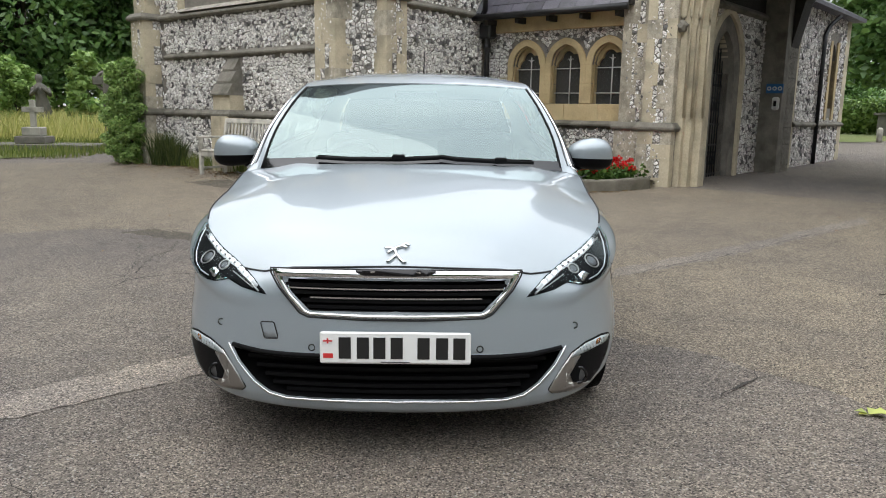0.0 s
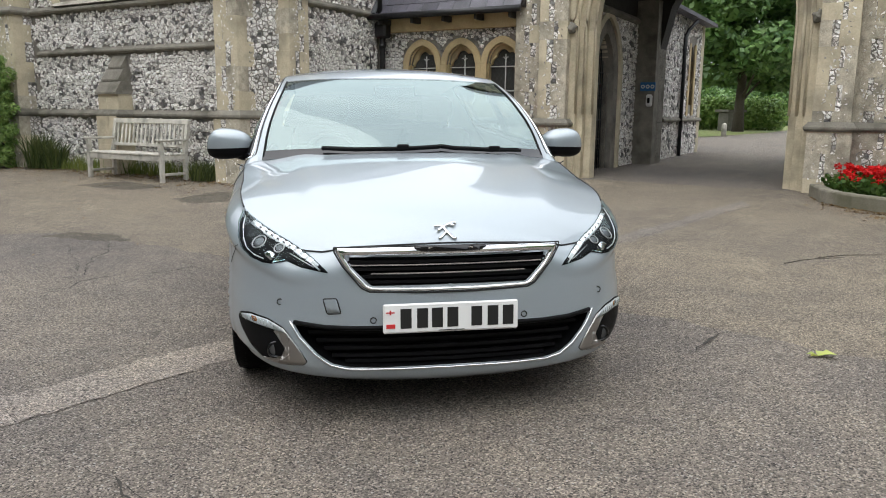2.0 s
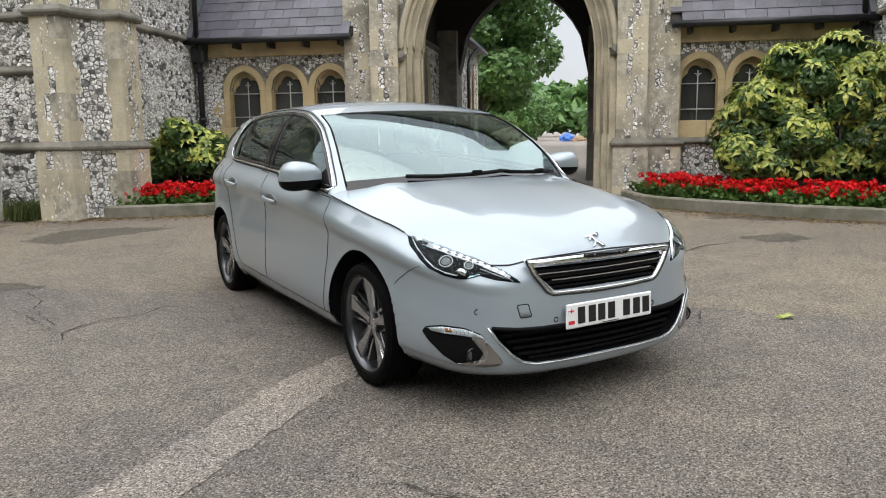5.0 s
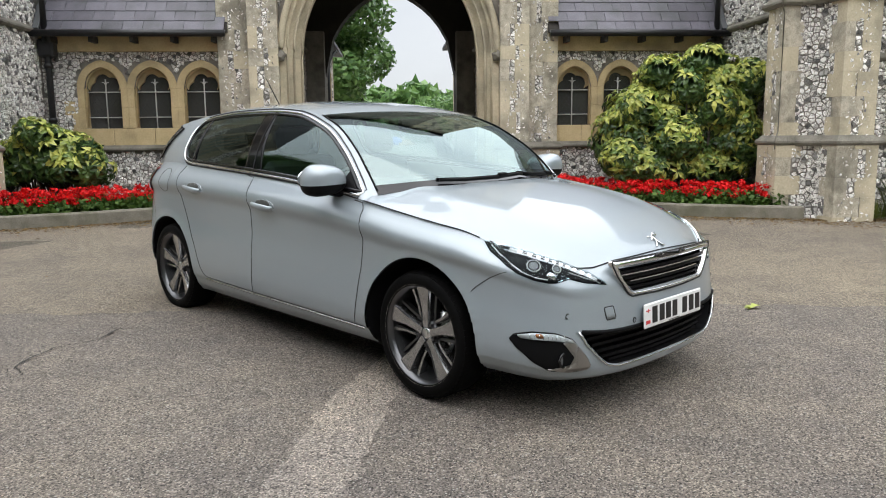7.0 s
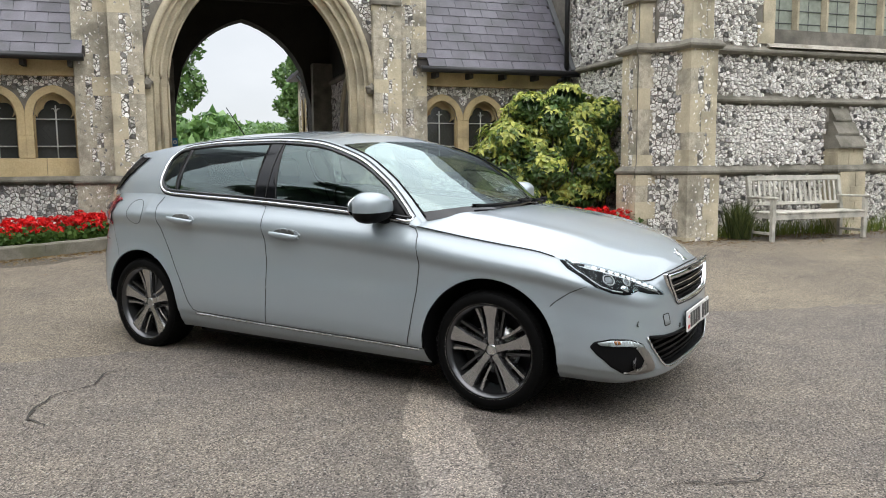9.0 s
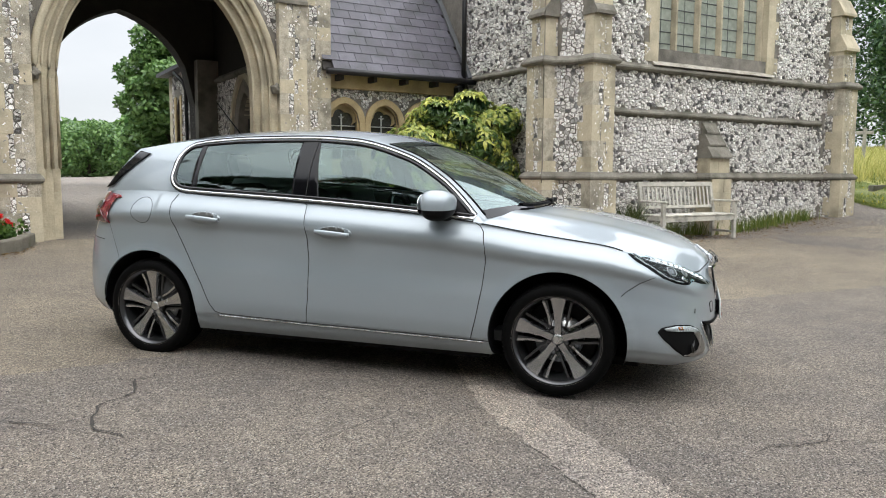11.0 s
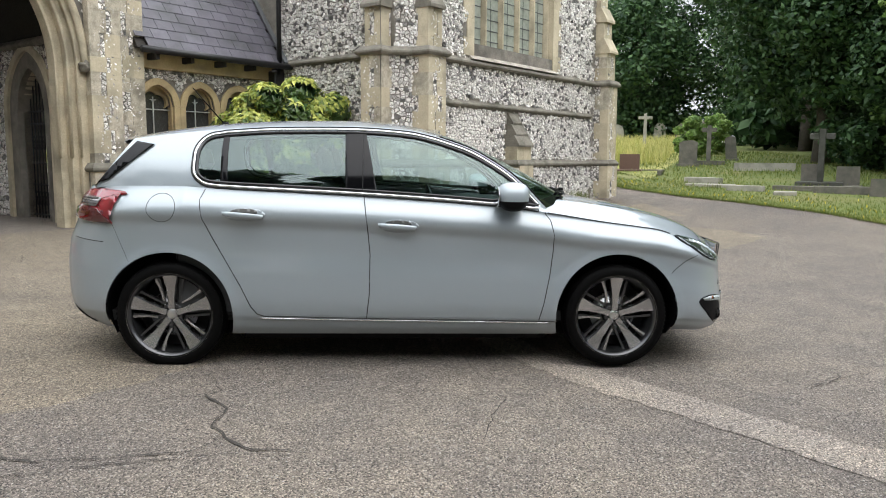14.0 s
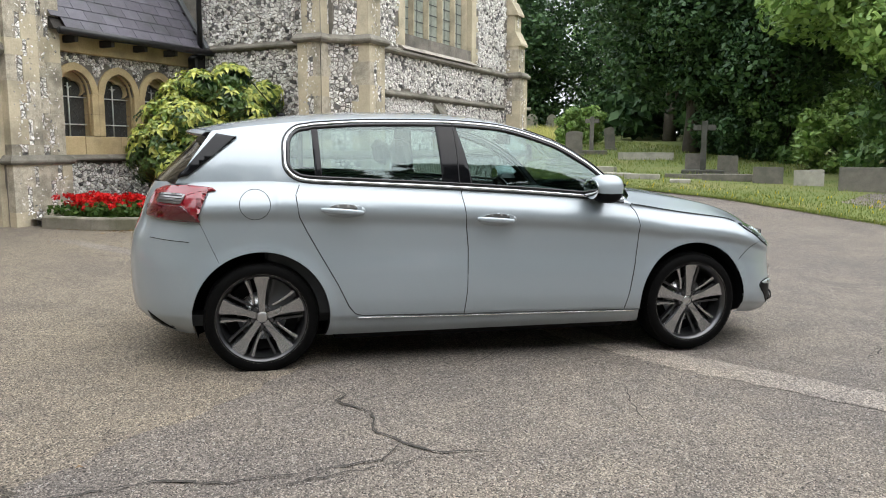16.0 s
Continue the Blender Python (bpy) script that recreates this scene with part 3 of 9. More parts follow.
def arch_top(h, spring, apex, x):
    rise = apex - spring
    R = (rise * rise + h * h) / (2 * h)
    c = R - h
    return spring + math.sqrt(max(0, R * R - (abs(x) + c) ** 2))


def arched_wall(name, a0, a1, z0, z1, openings, d0, d1, mat, parent, along="u", label=""):
    """A thick wall with arched openings right through it. openings: (centre, half width, sill, springing, apex)."""
    bm = bmesh.new()
    put = (lambda a, d, z: (a, d, z)) if along == "u" else (lambda a, d, z: (d, a, z))

    def prism(pts):
        n = len(pts)
        f = [bm.verts.new(put(a, d0, z)) for a, z in pts]
        g = [bm.verts.new(put(a, d1, z)) for a, z in pts]
        bm.faces.new(f)
        bm.faces.new(g[::-1])
        for i in range(n):
            j = (i + 1) % n
            bm.faces.new((f[i], g[i], g[j], f[j]))
    cur = a0
    for c, h, s, sp, ap in sorted(openings):
        if c - h > cur:
            prism([(cur, z0), (c - h, z0), (c - h, z1), (cur, z1)])
        if s > z0:
            prism([(c - h, z0), (c + h, z0), (c + h, s), (c - h, s)])
        n = 16
        for k in range(n):
            x0, x1 = -h + 2 * h * k / n, -h + 2 * h * (k + 1) / n
            prism([(c + x0, arch_top(h, sp, ap, x0)), (c + x1, arch_top(h, sp, ap, x1)), (c + x1, z1), (c + x0, z1)])
        cur = c + h
    if a1 > cur:
        prism([(cur, z0), (a1, z0), (a1, z1), (cur, z1)])
    bmesh.ops.remove_doubles(bm, verts=bm.verts, dist=0.0005)
    return part(name, bm, mat, parent, label)


def voronoi_cells(a0, a1, z0, z1, sp, rng, keep):
    """Packed irregular cells: jittered points, each cut back by its neighbours."""
    na, nz = max(2, int((a1 - a0) / sp)), max(2, int((z1 - z0) / (sp * 0.8)))
    da, dz = (a1 - a0) / na, (z1 - z0) / nz
    pts = {}
    for i in range(-1, na + 1):
        for j in range(-1, nz + 1):
            pts[i, j] = (a0 + (i + 0.5 + rng.uniform(-0.42, 0.42)) * da, z0 + (j + 0.5 + rng.uniform(-0.42, 0.42)) * dz)
    cells = []
    for i in range(na):
        for j in range(nz):
            px, pz = pts[i, j]
            if not keep(px, pz):
                continue
            poly = [(px - sp, pz - sp), (px + sp, pz - sp), (px + sp, pz + sp), (px - sp, pz + sp)]
            for di in (-1, 0, 1):
                for dj in (-1, 0, 1):
                    if di == 0 and dj == 0:
                        continue
                    qx, qz = pts.get((i + di, j + dj), (1e9, 1e9))
                    if qx > 1e8:
                        continue
                    nx, nz_ = qx - px, qz - pz
                    L = math.hypot(nx, nz_)
                    if L < 1e-6:
                        continue
                    nx, nz_ = nx / L, nz_ / L
                    lim = L / 2
                    out = []
                    m = len(poly)
                    for k in range(m):
                        ax, az = poly[k]
                        bx, bz = poly[(k + 1) % m]
                        s0 = (ax - px) * nx + (az - pz) * nz_ - lim
                        s1 = (bx - px) * nx + (bz - pz) * nz_ - lim
                        if s0 <= 0:
                            out.append((ax, az))
                        if s0 * s1 < 0:
                            t = s0 / (s0 - s1)
                            out.append((ax + (bx - ax) * t, az + (bz - az) * t))
                    poly = out
                    if len(poly) < 3:
                        break
            if len(poly) >= 3:
                cells.append((px, pz, poly))
    return cells


def flint_mesh(cells, put, rng, verts, faces, gap=0.96, high=0.03):
    for px, pz, poly in cells:
        g = gap * rng.uniform(0.84, 1.06)
        hgt = high * rng.uniform(0.35, 1.15)
        b = len(verts)
        n = len(poly)
        bent = []
        for k in range(n):
            (x0, z0), (x1, z1) = poly[k], poly[(k + 1) % n]
            w = rng.uniform(-0.16, 0.10)
            bent += [(x0, z0), ((x0 + x1) / 2 + (z1 - z0) * w, (z0 + z1) / 2 - (x1 - x0) * w)]
        poly, n = bent, 2 * n
        tx, tz = rng.uniform(-0.32, 0.32), rng.uniform(-0.32, 0.32)
        for x, z in poly:
            verts.append(put(px + (x - px) * g, pz + (z - pz) * g, -0.004))
        for x, z in poly:
            k = 0.76 * rng.uniform(0.85, 1.15)
            dx, dz = (x - px) * g * k, (z - pz) * g * k
            verts.append(put(px + dx, pz + dz, max(0.004, hgt + dx * tx + dz * tz)))
        for k in range(n):
            q = (k + 1) % n
            faces.append((b + k, b + q, b + n + q, b + n + k))
        faces.append(tuple(range(b + n, b + 2 * n)))


def flints(parent, along, plane, out, a0, a1, z0, z1, keep, sp=0.095, seed=1, singles=0, near=None, high=0.03):
    """Flint facing on a wall plane; the stones nearest to the point near are parts of their own, the rest one mass."""
    rng = random.Random(seed)
    cells = voronoi_cells(a0, a1, z0, z1, sp, rng, keep)
    if along == "u":
        put = lambda a, z, h: (a, plane + out * h, z)
    else:
        put = lambda a, z, h: (plane + out * h, a, z)
    if singles and near:
        cells.sort(key=lambda c: (c[0] - near[0]) ** 2 + (c[1] - near[1]) ** 2)
    for c in cells[:singles]:
        v, f = [], []
        flint_mesh([c], put, rng, v, f, high=high)
        mesh_ob("flint", v, f, M_FLINT, parent)
    v, f = [], []
    flint_mesh(cells[singles:], put, rng, v, f, high=high)
    ob = mesh_ob("flint_facing", v, f, M_FLINT, parent, "knapped white and grey flints set in mortar")
    ob["kind"] = "stuff"
    return ob


BLOCKS = {}


def stone_block(parent, x0, x1, y0, y1, z0, z1, mat=None, name="stone_block", bev=0.003):
    """A dressed block with chamfered arrises; alike sizes share one mesh."""
    mat = mat or M_ASHLAR
    key = (round(x1 - x0, 2), round(y1 - y0, 2), round(z1 - z0, 2), mat.name)
    if key not in BLOCKS:
        bm = bmesh.new()
        dx, dy, dz = key[0] / 2, key[1] / 2, key[2] / 2
        box_into(bm, -dx, dx, -dy, dy, -dz, dz, bev)
        me = bpy.data.meshes.new(name)
        bm.to_mesh(me)
        bm.free()
        me.materials.append(mat)
        BLOCKS[key] = me
    ob = new(name, BLOCKS[key])
    ob.location = ((x0 + x1) / 2, (y0 + y1) / 2, (z0 + z1) / 2)
    ob.parent = parent
    return ob


def courses(z0, z1, rng, lo=0.25, hi=0.36):
    zs = [z0]
    while zs[-1] < z1 - lo:
        zs.append(round(min(z1, zs[-1] + rng.choice((lo, (lo + hi) / 2, hi))), 2))
    if z1 - zs[-1] > 0.02:
        zs.append(z1)
    return list(zip(zs[:-1], zs[1:]))


def string_course(parent, pts, z, h=0.11, d=0.07, mat=None, name="string_course"):
    """A weathered moulding along a plan line whose outer side is to the right of its run."""
    prof = [(0.0, -h / 2), (d * 0.55, -h / 2), (d, -h * 0.2), (d, h * 0.05), (0.0, h / 2 + 0.02)]
    verts, faces = [], []
    n = len(prof)
    P = [Vector((p[0], p[1], 0)) for p in pts]
    for i, p in enumerate(P):
        a = (P[i] - P[i - 1]).normalized() if i else (P[1] - P[0]).normalized()
        b = (P[i + 1] - P[i]).normalized() if i < len(P) - 1 else a
        na, nb = Vector((a.y, -a.x, 0)), Vector((b.y, -b.x, 0))
        m = (na + nb).normalized()
        m /= max(0.4, m.dot(na))
        for q, dz in prof:
            verts.append(p + m * q + Vector((0, 0, z + dz)))
    for i in range(len(P) - 1):
        for k in range(n - 1):
            faces.append((i * n + k, (i + 1) * n + k, (i + 1) * n + k + 1, i * n + k + 1))
    faces.append(tuple(range(n)))
    faces.append(tuple((len(P) - 1) * n + k for k in range(n))[::-1])
    return mesh_ob(name, verts, faces, mat or M_WEATHER, parent)


WING_V, CH_V, TOP = 0.32, -2.9, 6.2
UP, MID, LOW = 2.93, 2.19, 1.12


def wing(s, rng):
    """The low range between gate and chapel: flint wall, three ochre windows, slate roof."""
    side = "left" if s < 0 else "right"
    wall = thing(f"wall_wing_{side}", "flint range wall with three arched ochre stone windows", "wall", B, kind="structure")
    cs = [s * c for c in (3.09, 3.885, 4.68)]
    ops = [(c, 0.29, 1.40, 2.04, 2.38) for c in cs]
    a, b = sorted((s * 2.6, s * 5.62))
    arched_wall("masonry", a, b, -0.3, 2.98, ops, WING_V, WING_V + 0.42, M_MORTAR, wall)
    o0, o1 = min(cs) - 0.3975, max(cs) + 0.3975

    def keep(x, z):
        if z > 2.74 or z < 0.05:
            return False
        if 1.0 < z < 1.16:
            return False
        if o0 - 0.02 < x < o1 + 0.02 and z >= 1.1:
            for c in cs:
                if abs(x - c) < 0.42 and z < arch_points(0.29, 2.04, 2.38, 6, 0.11)[6][1] and (z < 2.04 or math.hypot(x - c, (z - 2.04) * 0.86) < 0.44):
                    return False
            if z < 2.1:
                return False
        return True
    flints(wall, "u", WING_V, -1, a, b, 0.05, 2.74, keep, 0.068, 11 + s, singles=60, near=(s * 5.0, 1.9))
    # dressed windows
    for c in cs:
        for x0, x1 in ((c - 0.3975, c - 0.29), (c + 0.29, c + 0.3975)):
            for z0, z1 in ((1.40, 1.73), (1.73, 2.04)):
                stone_block(wall, x0, x1, WING_V - 0.03, WING_V + 0.2, z0, z1, M_OCHRE, bev=0.006)
        pin, pout = arch_points(0.29, 2.04, 2.38, 10), arch_points(0.29, 2.04, 2.38, 10, 0.1075)
        n = len(pin)
        for k in range(0, n - 1, 4):
            seg = list(range(k, min(n, k + 5)))
            poly = [(c + pin[i][0], pin[i][1]) for i in seg] + [(c + pout[i][0], pout[i][1]) for i in seg[::-1]]
            extrude_poly("voussoir", poly, WING_V - 0.035, WING_V + 0.2, M_OCHRE, wall)
        win = thing(f"window_{side}", "arched leaded window with cusped head and pale iron bars", "window", B, kind="structure", group=f"range windows {side}")
        # roll moulding round the light
        tube("moulding", [(c + x * 0.985, WING_V + 0.05, z) for x, z in [(-0.29, 1.42)] + pin + [(0.29, 1.42)]], 0.022, M_OCHRE, win, 6)
        # cusped head
        cusp = []
        for k in range(41):
            t = math.pi * k / 40
            r = 0.235 + 0.05 * abs(math.sin(2.5 * t)) - 0.03
            cusp.append((r * math.cos(t), 2.02 + r * 1.05 * math.sin(t)))
        outer = [(0.288 * math.cos(math.pi * k / 40), 0) for k in range(41)]
        outer = [(x, arch_top(0.29, 2.04, 2.38, x)) for x, _ in outer]
        verts, faces = [], []
        for (x0, z0), (x1, z1) in zip(cusp, outer):
            for d in (0.12, 0.18):
                verts += [(c + x0, WING_V + d, z0), (c + x1, WING_V + d, z1)]
        for k in range(40):
            i, j = 4 * k, 4 * (k + 1)
            faces += [(i, i + 1, j + 1, j), (i, j, j + 2, i + 2)]
        mesh_ob("cusped_head", verts, faces, M_OCHRE, win)
        pane_pts = [(c - 0.29, 1.40), (c + 0.29, 1.40)] + [(c + x, z) for x, z in arch_points(0.29, 2.04, 2.38, 8)[::-1]]
        extrude_poly("pane", pane_pts, WING_V + 0.17, WING_V + 0.185, M_LEADGLASS, win)
        # leading, in diamonds
        lv, lf = [], []
        for q in range(-9, 16):
            for sg in (1, -1):
                x0, z0 = -0.29, 1.40 + q * 0.115
                x1, z1 = 0.29, z0 + 0.58 * 1.35
                if sg < 0:
                    z0, z1 = z1, z0
                p = [(x0 + (x1 - x0) * t / 12, z0 + (z1 - z0) * t / 12) for t in range(13)]
                p = [w for w in p if 1.405 < w[1] < arch_top(0.285, 2.04, 2.37, w[0]) - 0.01]
                if len(p) > 1:
                    v, f = tube_data([(c + p[0][0], WING_V + 0.168, p[0][1]), (c + p[-1][0], WING_V + 0.168, p[-1][1])], 0.004, 4)
                    o = len(lv)
                    lv += v
                    lf += [tuple(i + o for i in ff) for ff in f]
        mesh_ob("leading", lv, lf, M_IRON, win)
        tube("bar", [(c, WING_V + 0.14, 1.40), (c, WING_V + 0.14, 2.2)], 0.011, M_PALEBAR, win, 6)
        for z in (1.58, 1.99):
            tube("bar", [(c - 0.29, WING_V + 0.13, z), (c + 0.29, WING_V + 0.13, z)], 0.010, M_PALEBAR, win, 6)
        for sg in (-1, 1):
            tube("bar", [(c, WING_V + 0.135, 2.1), (c + sg * 0.03, WING_V + 0.135, 2.15), (c + sg * 0.055, WING_V + 0.135, 2.145)], 0.007, M_PALEBAR, win, 5)
    for k in range(4):
        x0 = o0 - 0.12 + (o1 - o0 + 0.24) * k / 4
        stone_block(wall, x0, x0 + (o1 - o0 + 0.24) / 4 - 0.004, WING_V - 0.02, WING_V + 0.2, 1.12, 1.396, M_OCHRE, bev=0.006)
    for k, z0 in enumerate((1.40, 1.62)):
        e = (o1, o1 + (0.22 if k else 0.1)) if s > 0 else (o0 - (0.22 if k else 0.1), o0)
        stone_block(wall, e[0], e[1], WING_V - 0.02, WING_V + 0.1, z0, z0 + 0.215, M_OCHRE)
    string_course(wall, [(a, WING_V - 0.0), (b, WING_V - 0.0)], 1.07, 0.10, 0.09)
    box("wall_plate", a, b, WING_V - 0.10, WING_V + 0.05, 2.62, 2.86, M_OCHRE, wall, 0.01)
    # roof
    roof = thing(f"roof_wing_{side}", "steep grey slate roof with black gutter", "roof", B, kind="structure")
    pit = math.atan2(1.36, 0.95)
    cp, sp_ = math.cos(pit), math.sin(pit)
    e0v, e0z = -0.02, 2.90
    length = 3.6
    bm = bmesh.new()
    vs = [bm.verts.new(p) for p in ((a, e0v + 0.05, e0z), (b, e0v + 0.05, e0z), (b, e0v + 0.05 + cp * length, e0z + sp_ * length), (a, e0v + 0.05 + cp * length, e0z + sp_ * length),
                                    (a, e0v + 0.16, e0z), (b, e0v + 0.16, e0z), (b, e0v + 0.16 + cp * length, e0z + sp_ * length), (a, e0v + 0.16 + cp * length, e0z + sp_ * length))]
    for f in ((0, 1, 2, 3), (4, 5, 6, 7), (0, 1, 5, 4), (2, 3, 7, 6), (0, 3, 7, 4), (1, 2, 6, 5)):
        bm.faces.new([vs[i] for i in f])
    part("boarding", bm, M_TIMBER, roof)
    w, hrow = 0.315, 0.205
    bmS = bmesh.new()
    box_into(bmS, -w / 2 + 0.003, w / 2 - 0.003, -0.17, 0.17, -0.005, 0.005, 0.002)
    meS = bpy.data.meshes.new("slate")
    bmS.to_mesh(meS)
    bmS.free()
    meS.materials.append(M_SLATE)
    for r in range(17):
        off = (r % 2) * w / 2
        n = int((b - a) / w) + 2
        for k in range(n):
            u = a + off + (k - 0.0) * w
            if u > b - 0.05 or u < a + 0.05:
                continue
            d = -0.03 + r * hrow + 0.17
            o = new("slate", meS)
            o.parent = roof
            o.location = (u, e0v + 0.03 + cp * d - 0.018 * sp_, e0z + 0.02 + sp_ * d + 0.018 * cp)
            o.rotation_euler = (pit - 0.045 + rng.uniform(-0.008, 0.008), rng.uniform(-0.008, 0.008), rng.uniform(-0.008, 0.008))
    gut = [(a, e0v - 0.06, e0z - 0.03), (b, e0v - 0.06, e0z - 0.035)]
    tube("gutter", gut, 0.055, M_IRON, roof, 10)
    for k in range(5):
        u = a + 0.3 + k * (b - a - 0.5) / 4
        box("rafter_foot", u - 0.03, u + 0.03, e0v - 0.02, WING_V, e0z - 0.16, e0z - 0.06, M_TIMBER, roof)
    uo = s * 5.5
    box("lead_flashing", uo - 0.05, uo + 0.05, 0, length, 0.03, 0.075, M_LEAD, roof, 0.01,
        m=Matrix.Translation((0, e0v, e0z)) @ Matrix.Rotation(pit, 4, "X"))
    pipe = thing("downpipe", "black cast-iron rainwater pipe in the corner of the wall", "pipe", B, group="rainwater pipes")
    ud, vd = s * 5.42, 0.12
    tube("pipe", [(ud, vd, 0.15), (ud, vd, 2.55), (ud, vd, 2.6)], 0.05, M_IRON, pipe, 10)
    box("hopper", ud - 0.12, ud + 0.12, vd - 0.1, vd + 0.12, 2.52, 2.80, M_IRON, pipe, 0.03)
    for z in (0.6, 1.5, 2.35):
        tube("collar", [(ud, vd, z), (ud, vd, z + 0.07)], 0.066, M_IRON, pipe, 10)
    tube("upper_pipe", [(ud - s * 0.02, 0.02, 2.75), (ud - s * 0.02, 0.0, 5.5)], 0.045, M_IRON, pipe, 10)


def chapel(s, rng):
    side = "left" if s < 0 else "right"
    wall = thing(f"wall_chapel_{side}", "tall flint chapel wall with weathered stone string courses", "wall", B, kind="structure")
    S = lambda *u: sorted(s * x for x in u)
    FP = 11.2 if s < 0 else 12.28
    f0, f1 = S(5.75, FP + 0.1)
    wc, wh = s * 8.85, 1.46
    arched_wall("front_masonry", f0, f1, -0.3, TOP, [(wc, wh, 3.28, 4.6, 5.9)], CH_V, CH_V + 0.55, M_MORTAR, wall)
    r0, r1 = S(5.6, 6.1)
    box("return_masonry", r0, r1, CH_V + 0.5, 6.0, -0.3, TOP, M_MORTAR, wall)
    box("outer_masonry", *S(FP - 0.4, FP + 0.1), CH_V + 0.5, 6.0, -0.3, TOP, M_MORTAR, wall)
    g = S(8.48, 9.0)

    def keep(x, z):
        ax = abs(x)
        if ax < 6.05 or ax > FP - 0.03 or z < 0.1:
            return False
        for c in (UP, MID, LOW):
            if abs(z - c) < 0.075:
                return False
        if 7.2 < ax < 10.5 and 2.98 < z < (3.5 if ax > 10.4 or ax < 7.3 else 9):
            return False
        if 7.05 < ax < 10.65 and z > 3.05 and (ax < 7.39 or ax > 10.31) and (int(z / 0.3) % 2 or (7.2 < ax < 10.5)):
            return False
        if 8.48 < ax < 9.0 and z < 2.1:
            return False
        if ax > FP - 0.16 and int(z / 0.3) % 2:
            return False
        return True
    flints(wall, "u", CH_V, -1, f0, f1, 0.1, 4.9, keep, 0.072, 21 + s, singles=150, near=(s * 7.2, 1.8))
    flints(wall, "v", s * 5.6, -s, -2.25, 0.2, 0.1, 5.0, lambda v, z: min(abs(z - UP), abs(z - LOW)) > 0.07, 0.072, 31 + s, singles=40, near=(-1.2, 2.0))
    # string courses
    for z in (UP, MID, LOW):
        pts = [(s * 6.05, CH_V), (s * (FP - (0.2 if z == MID else 0)), CH_V)]
        string_course(wall, pts if s > 0 else pts[::-1], z, 0.12 if z != MID else 0.10, 0.10 if z == UP else 0.075)
    for z in (UP, LOW):
        pts = [(s * 5.6, 0.15), (s * 5.6, -2.25)]
        string_course(wall, pts if s > 0 else pts[::-1], z, 0.11, 0.08)

    # paired angle buttresses at the near corner, a single one at the far corner
    def pier(u0, u1, v0, v1, z0, z1, seed, end="v"):
        """A slim buttress with quoins on its outer end ("v": faces the yard, "u": faces the gate) and a few flints let in."""
        rg = random.Random(seed)
        p0, p1 = S(u0, u1)
        box("pier_core", p0, p1, v0, v1, z0, z1, M_MORTAR, wall)
        pr = 0.012
        for k, (c0, c1) in enumerate(courses(z0, z1, rg)):
            lo, hi = c0 + 0.001, c1 - 0.001
            odd = k % 2
            if end == "v":
                w = u1 - u0
                cut = u0 + w * (0.62 if odd else 0.40) + rg.uniform(-0.02, 0.02)
                slip = 0.05 if rg.random() < 0.45 and c1 - c0 > 0.2 else 0.006
                e = S(u0 - pr, cut - slip)
                stone_block(wall, e[0], e[1], v0 - pr, v0 + (0.2 if odd else 0.34), lo, hi, M_LICHEN if rg.random() < 0.3 else None)
                e = S(cut + slip, u1 + pr)
                stone_block(wall, e[0], e[1], v0 - pr, v0 + (0.34 if odd else 0.2), lo, hi)
            else:
                w = v1 - v0
                cut = v0 + w * (0.6 if odd else 0.42) + rg.uniform(-0.02, 0.02)
                slip = 0.05 if rg.random() < 0.6 and c1 - c0 > 0.2 else 0.006
                e = S(u0 - pr, u0 + (0.2 if odd else 0.34))
                stone_block(wall, e[0], e[1], v0 - pr, cut - slip, lo, hi, M_LICHEN if rg.random() < 0.3 else None)
                e = S(u0 - pr, u0 + 0.3)
                stone_block(wall, e[0], e[1], cut + slip, v1 + pr, lo, hi)
        if end == "v":
            fa, fb = S(u0 + 0.05, u1 - 0.05)
            flints(wall, "u", v0, -1, fa, fb, z0 + 0.05, z1, lambda x, z: True, 0.07, seed + 5, high=0.008)
            flints(wall, "v", s * u0, -s, v0 + 0.2, v1 - 0.02, z0 + 0.05, z1, lambda x, z: True, 0.07, seed + 6, high=0.009)
        else:
            flints(wall, "v", s * u0, -s, v0 + 0.05, v1 - 0.05, z0 + 0.05, z1, lambda x, z: True, 0.07, seed + 7, high=0.008)
            fa, fb = S(u0 + 0.2, u1 - 0.02)
            flints(wall, "u", v0, -1, fa, fb, z0 + 0.05, z1, lambda x, z: True, 0.07, seed + 8, high=0.009)

    def splay(g, z0, z1, seed):
        """The flint-faced corner between the two angle buttresses."""
        a, b = Vector((5.40 + g, -2.66 - g)), Vector((5.66 + g, -2.96 - g))
        pts = [(s * a.x, a.y), (s * b.x, b.y), (s * 5.95, b.y), (s * 5.95, -2.4), (s * a.x, -2.4)]
        extrude_poly("corner_core", pts, z0, z1, M_MORTAR, wall, "z")
        d = (b - a).normalized()
        cells = voronoi_cells(0, (b - a).length, z0, z1, 0.07, random.Random(seed), lambda x, z: True)
        v, f = [], []
        flint_mesh(cells, lambda q, z, h: (s * (a.x + d.x * q + d.y * h), a.y + d.y * q - d.x * h, z), random.Random(seed + 1), v, f, high=0.02)
        ob = mesh_ob("flint_facing", v, f, M_FLINT, wall, "knapped white and grey flints set in mortar")
        ob["kind"] = "stuff"

    def ledge(pts, z, d=0.07):
        pts = [(s * u, v) for u, v in pts]
        string_course(wall, pts if s > 0 else pts[::-1], z, 0.12, d)

    for w, z0, z1, seed in ((0.045, -0.2, LOW, 41), (0.0, LOW, UP, 143), (-0.05, UP, TOP, 245)):
        pier(5.64 - w, 6.08 + w, -3.27 - w, -2.8, z0, z1, seed + s)
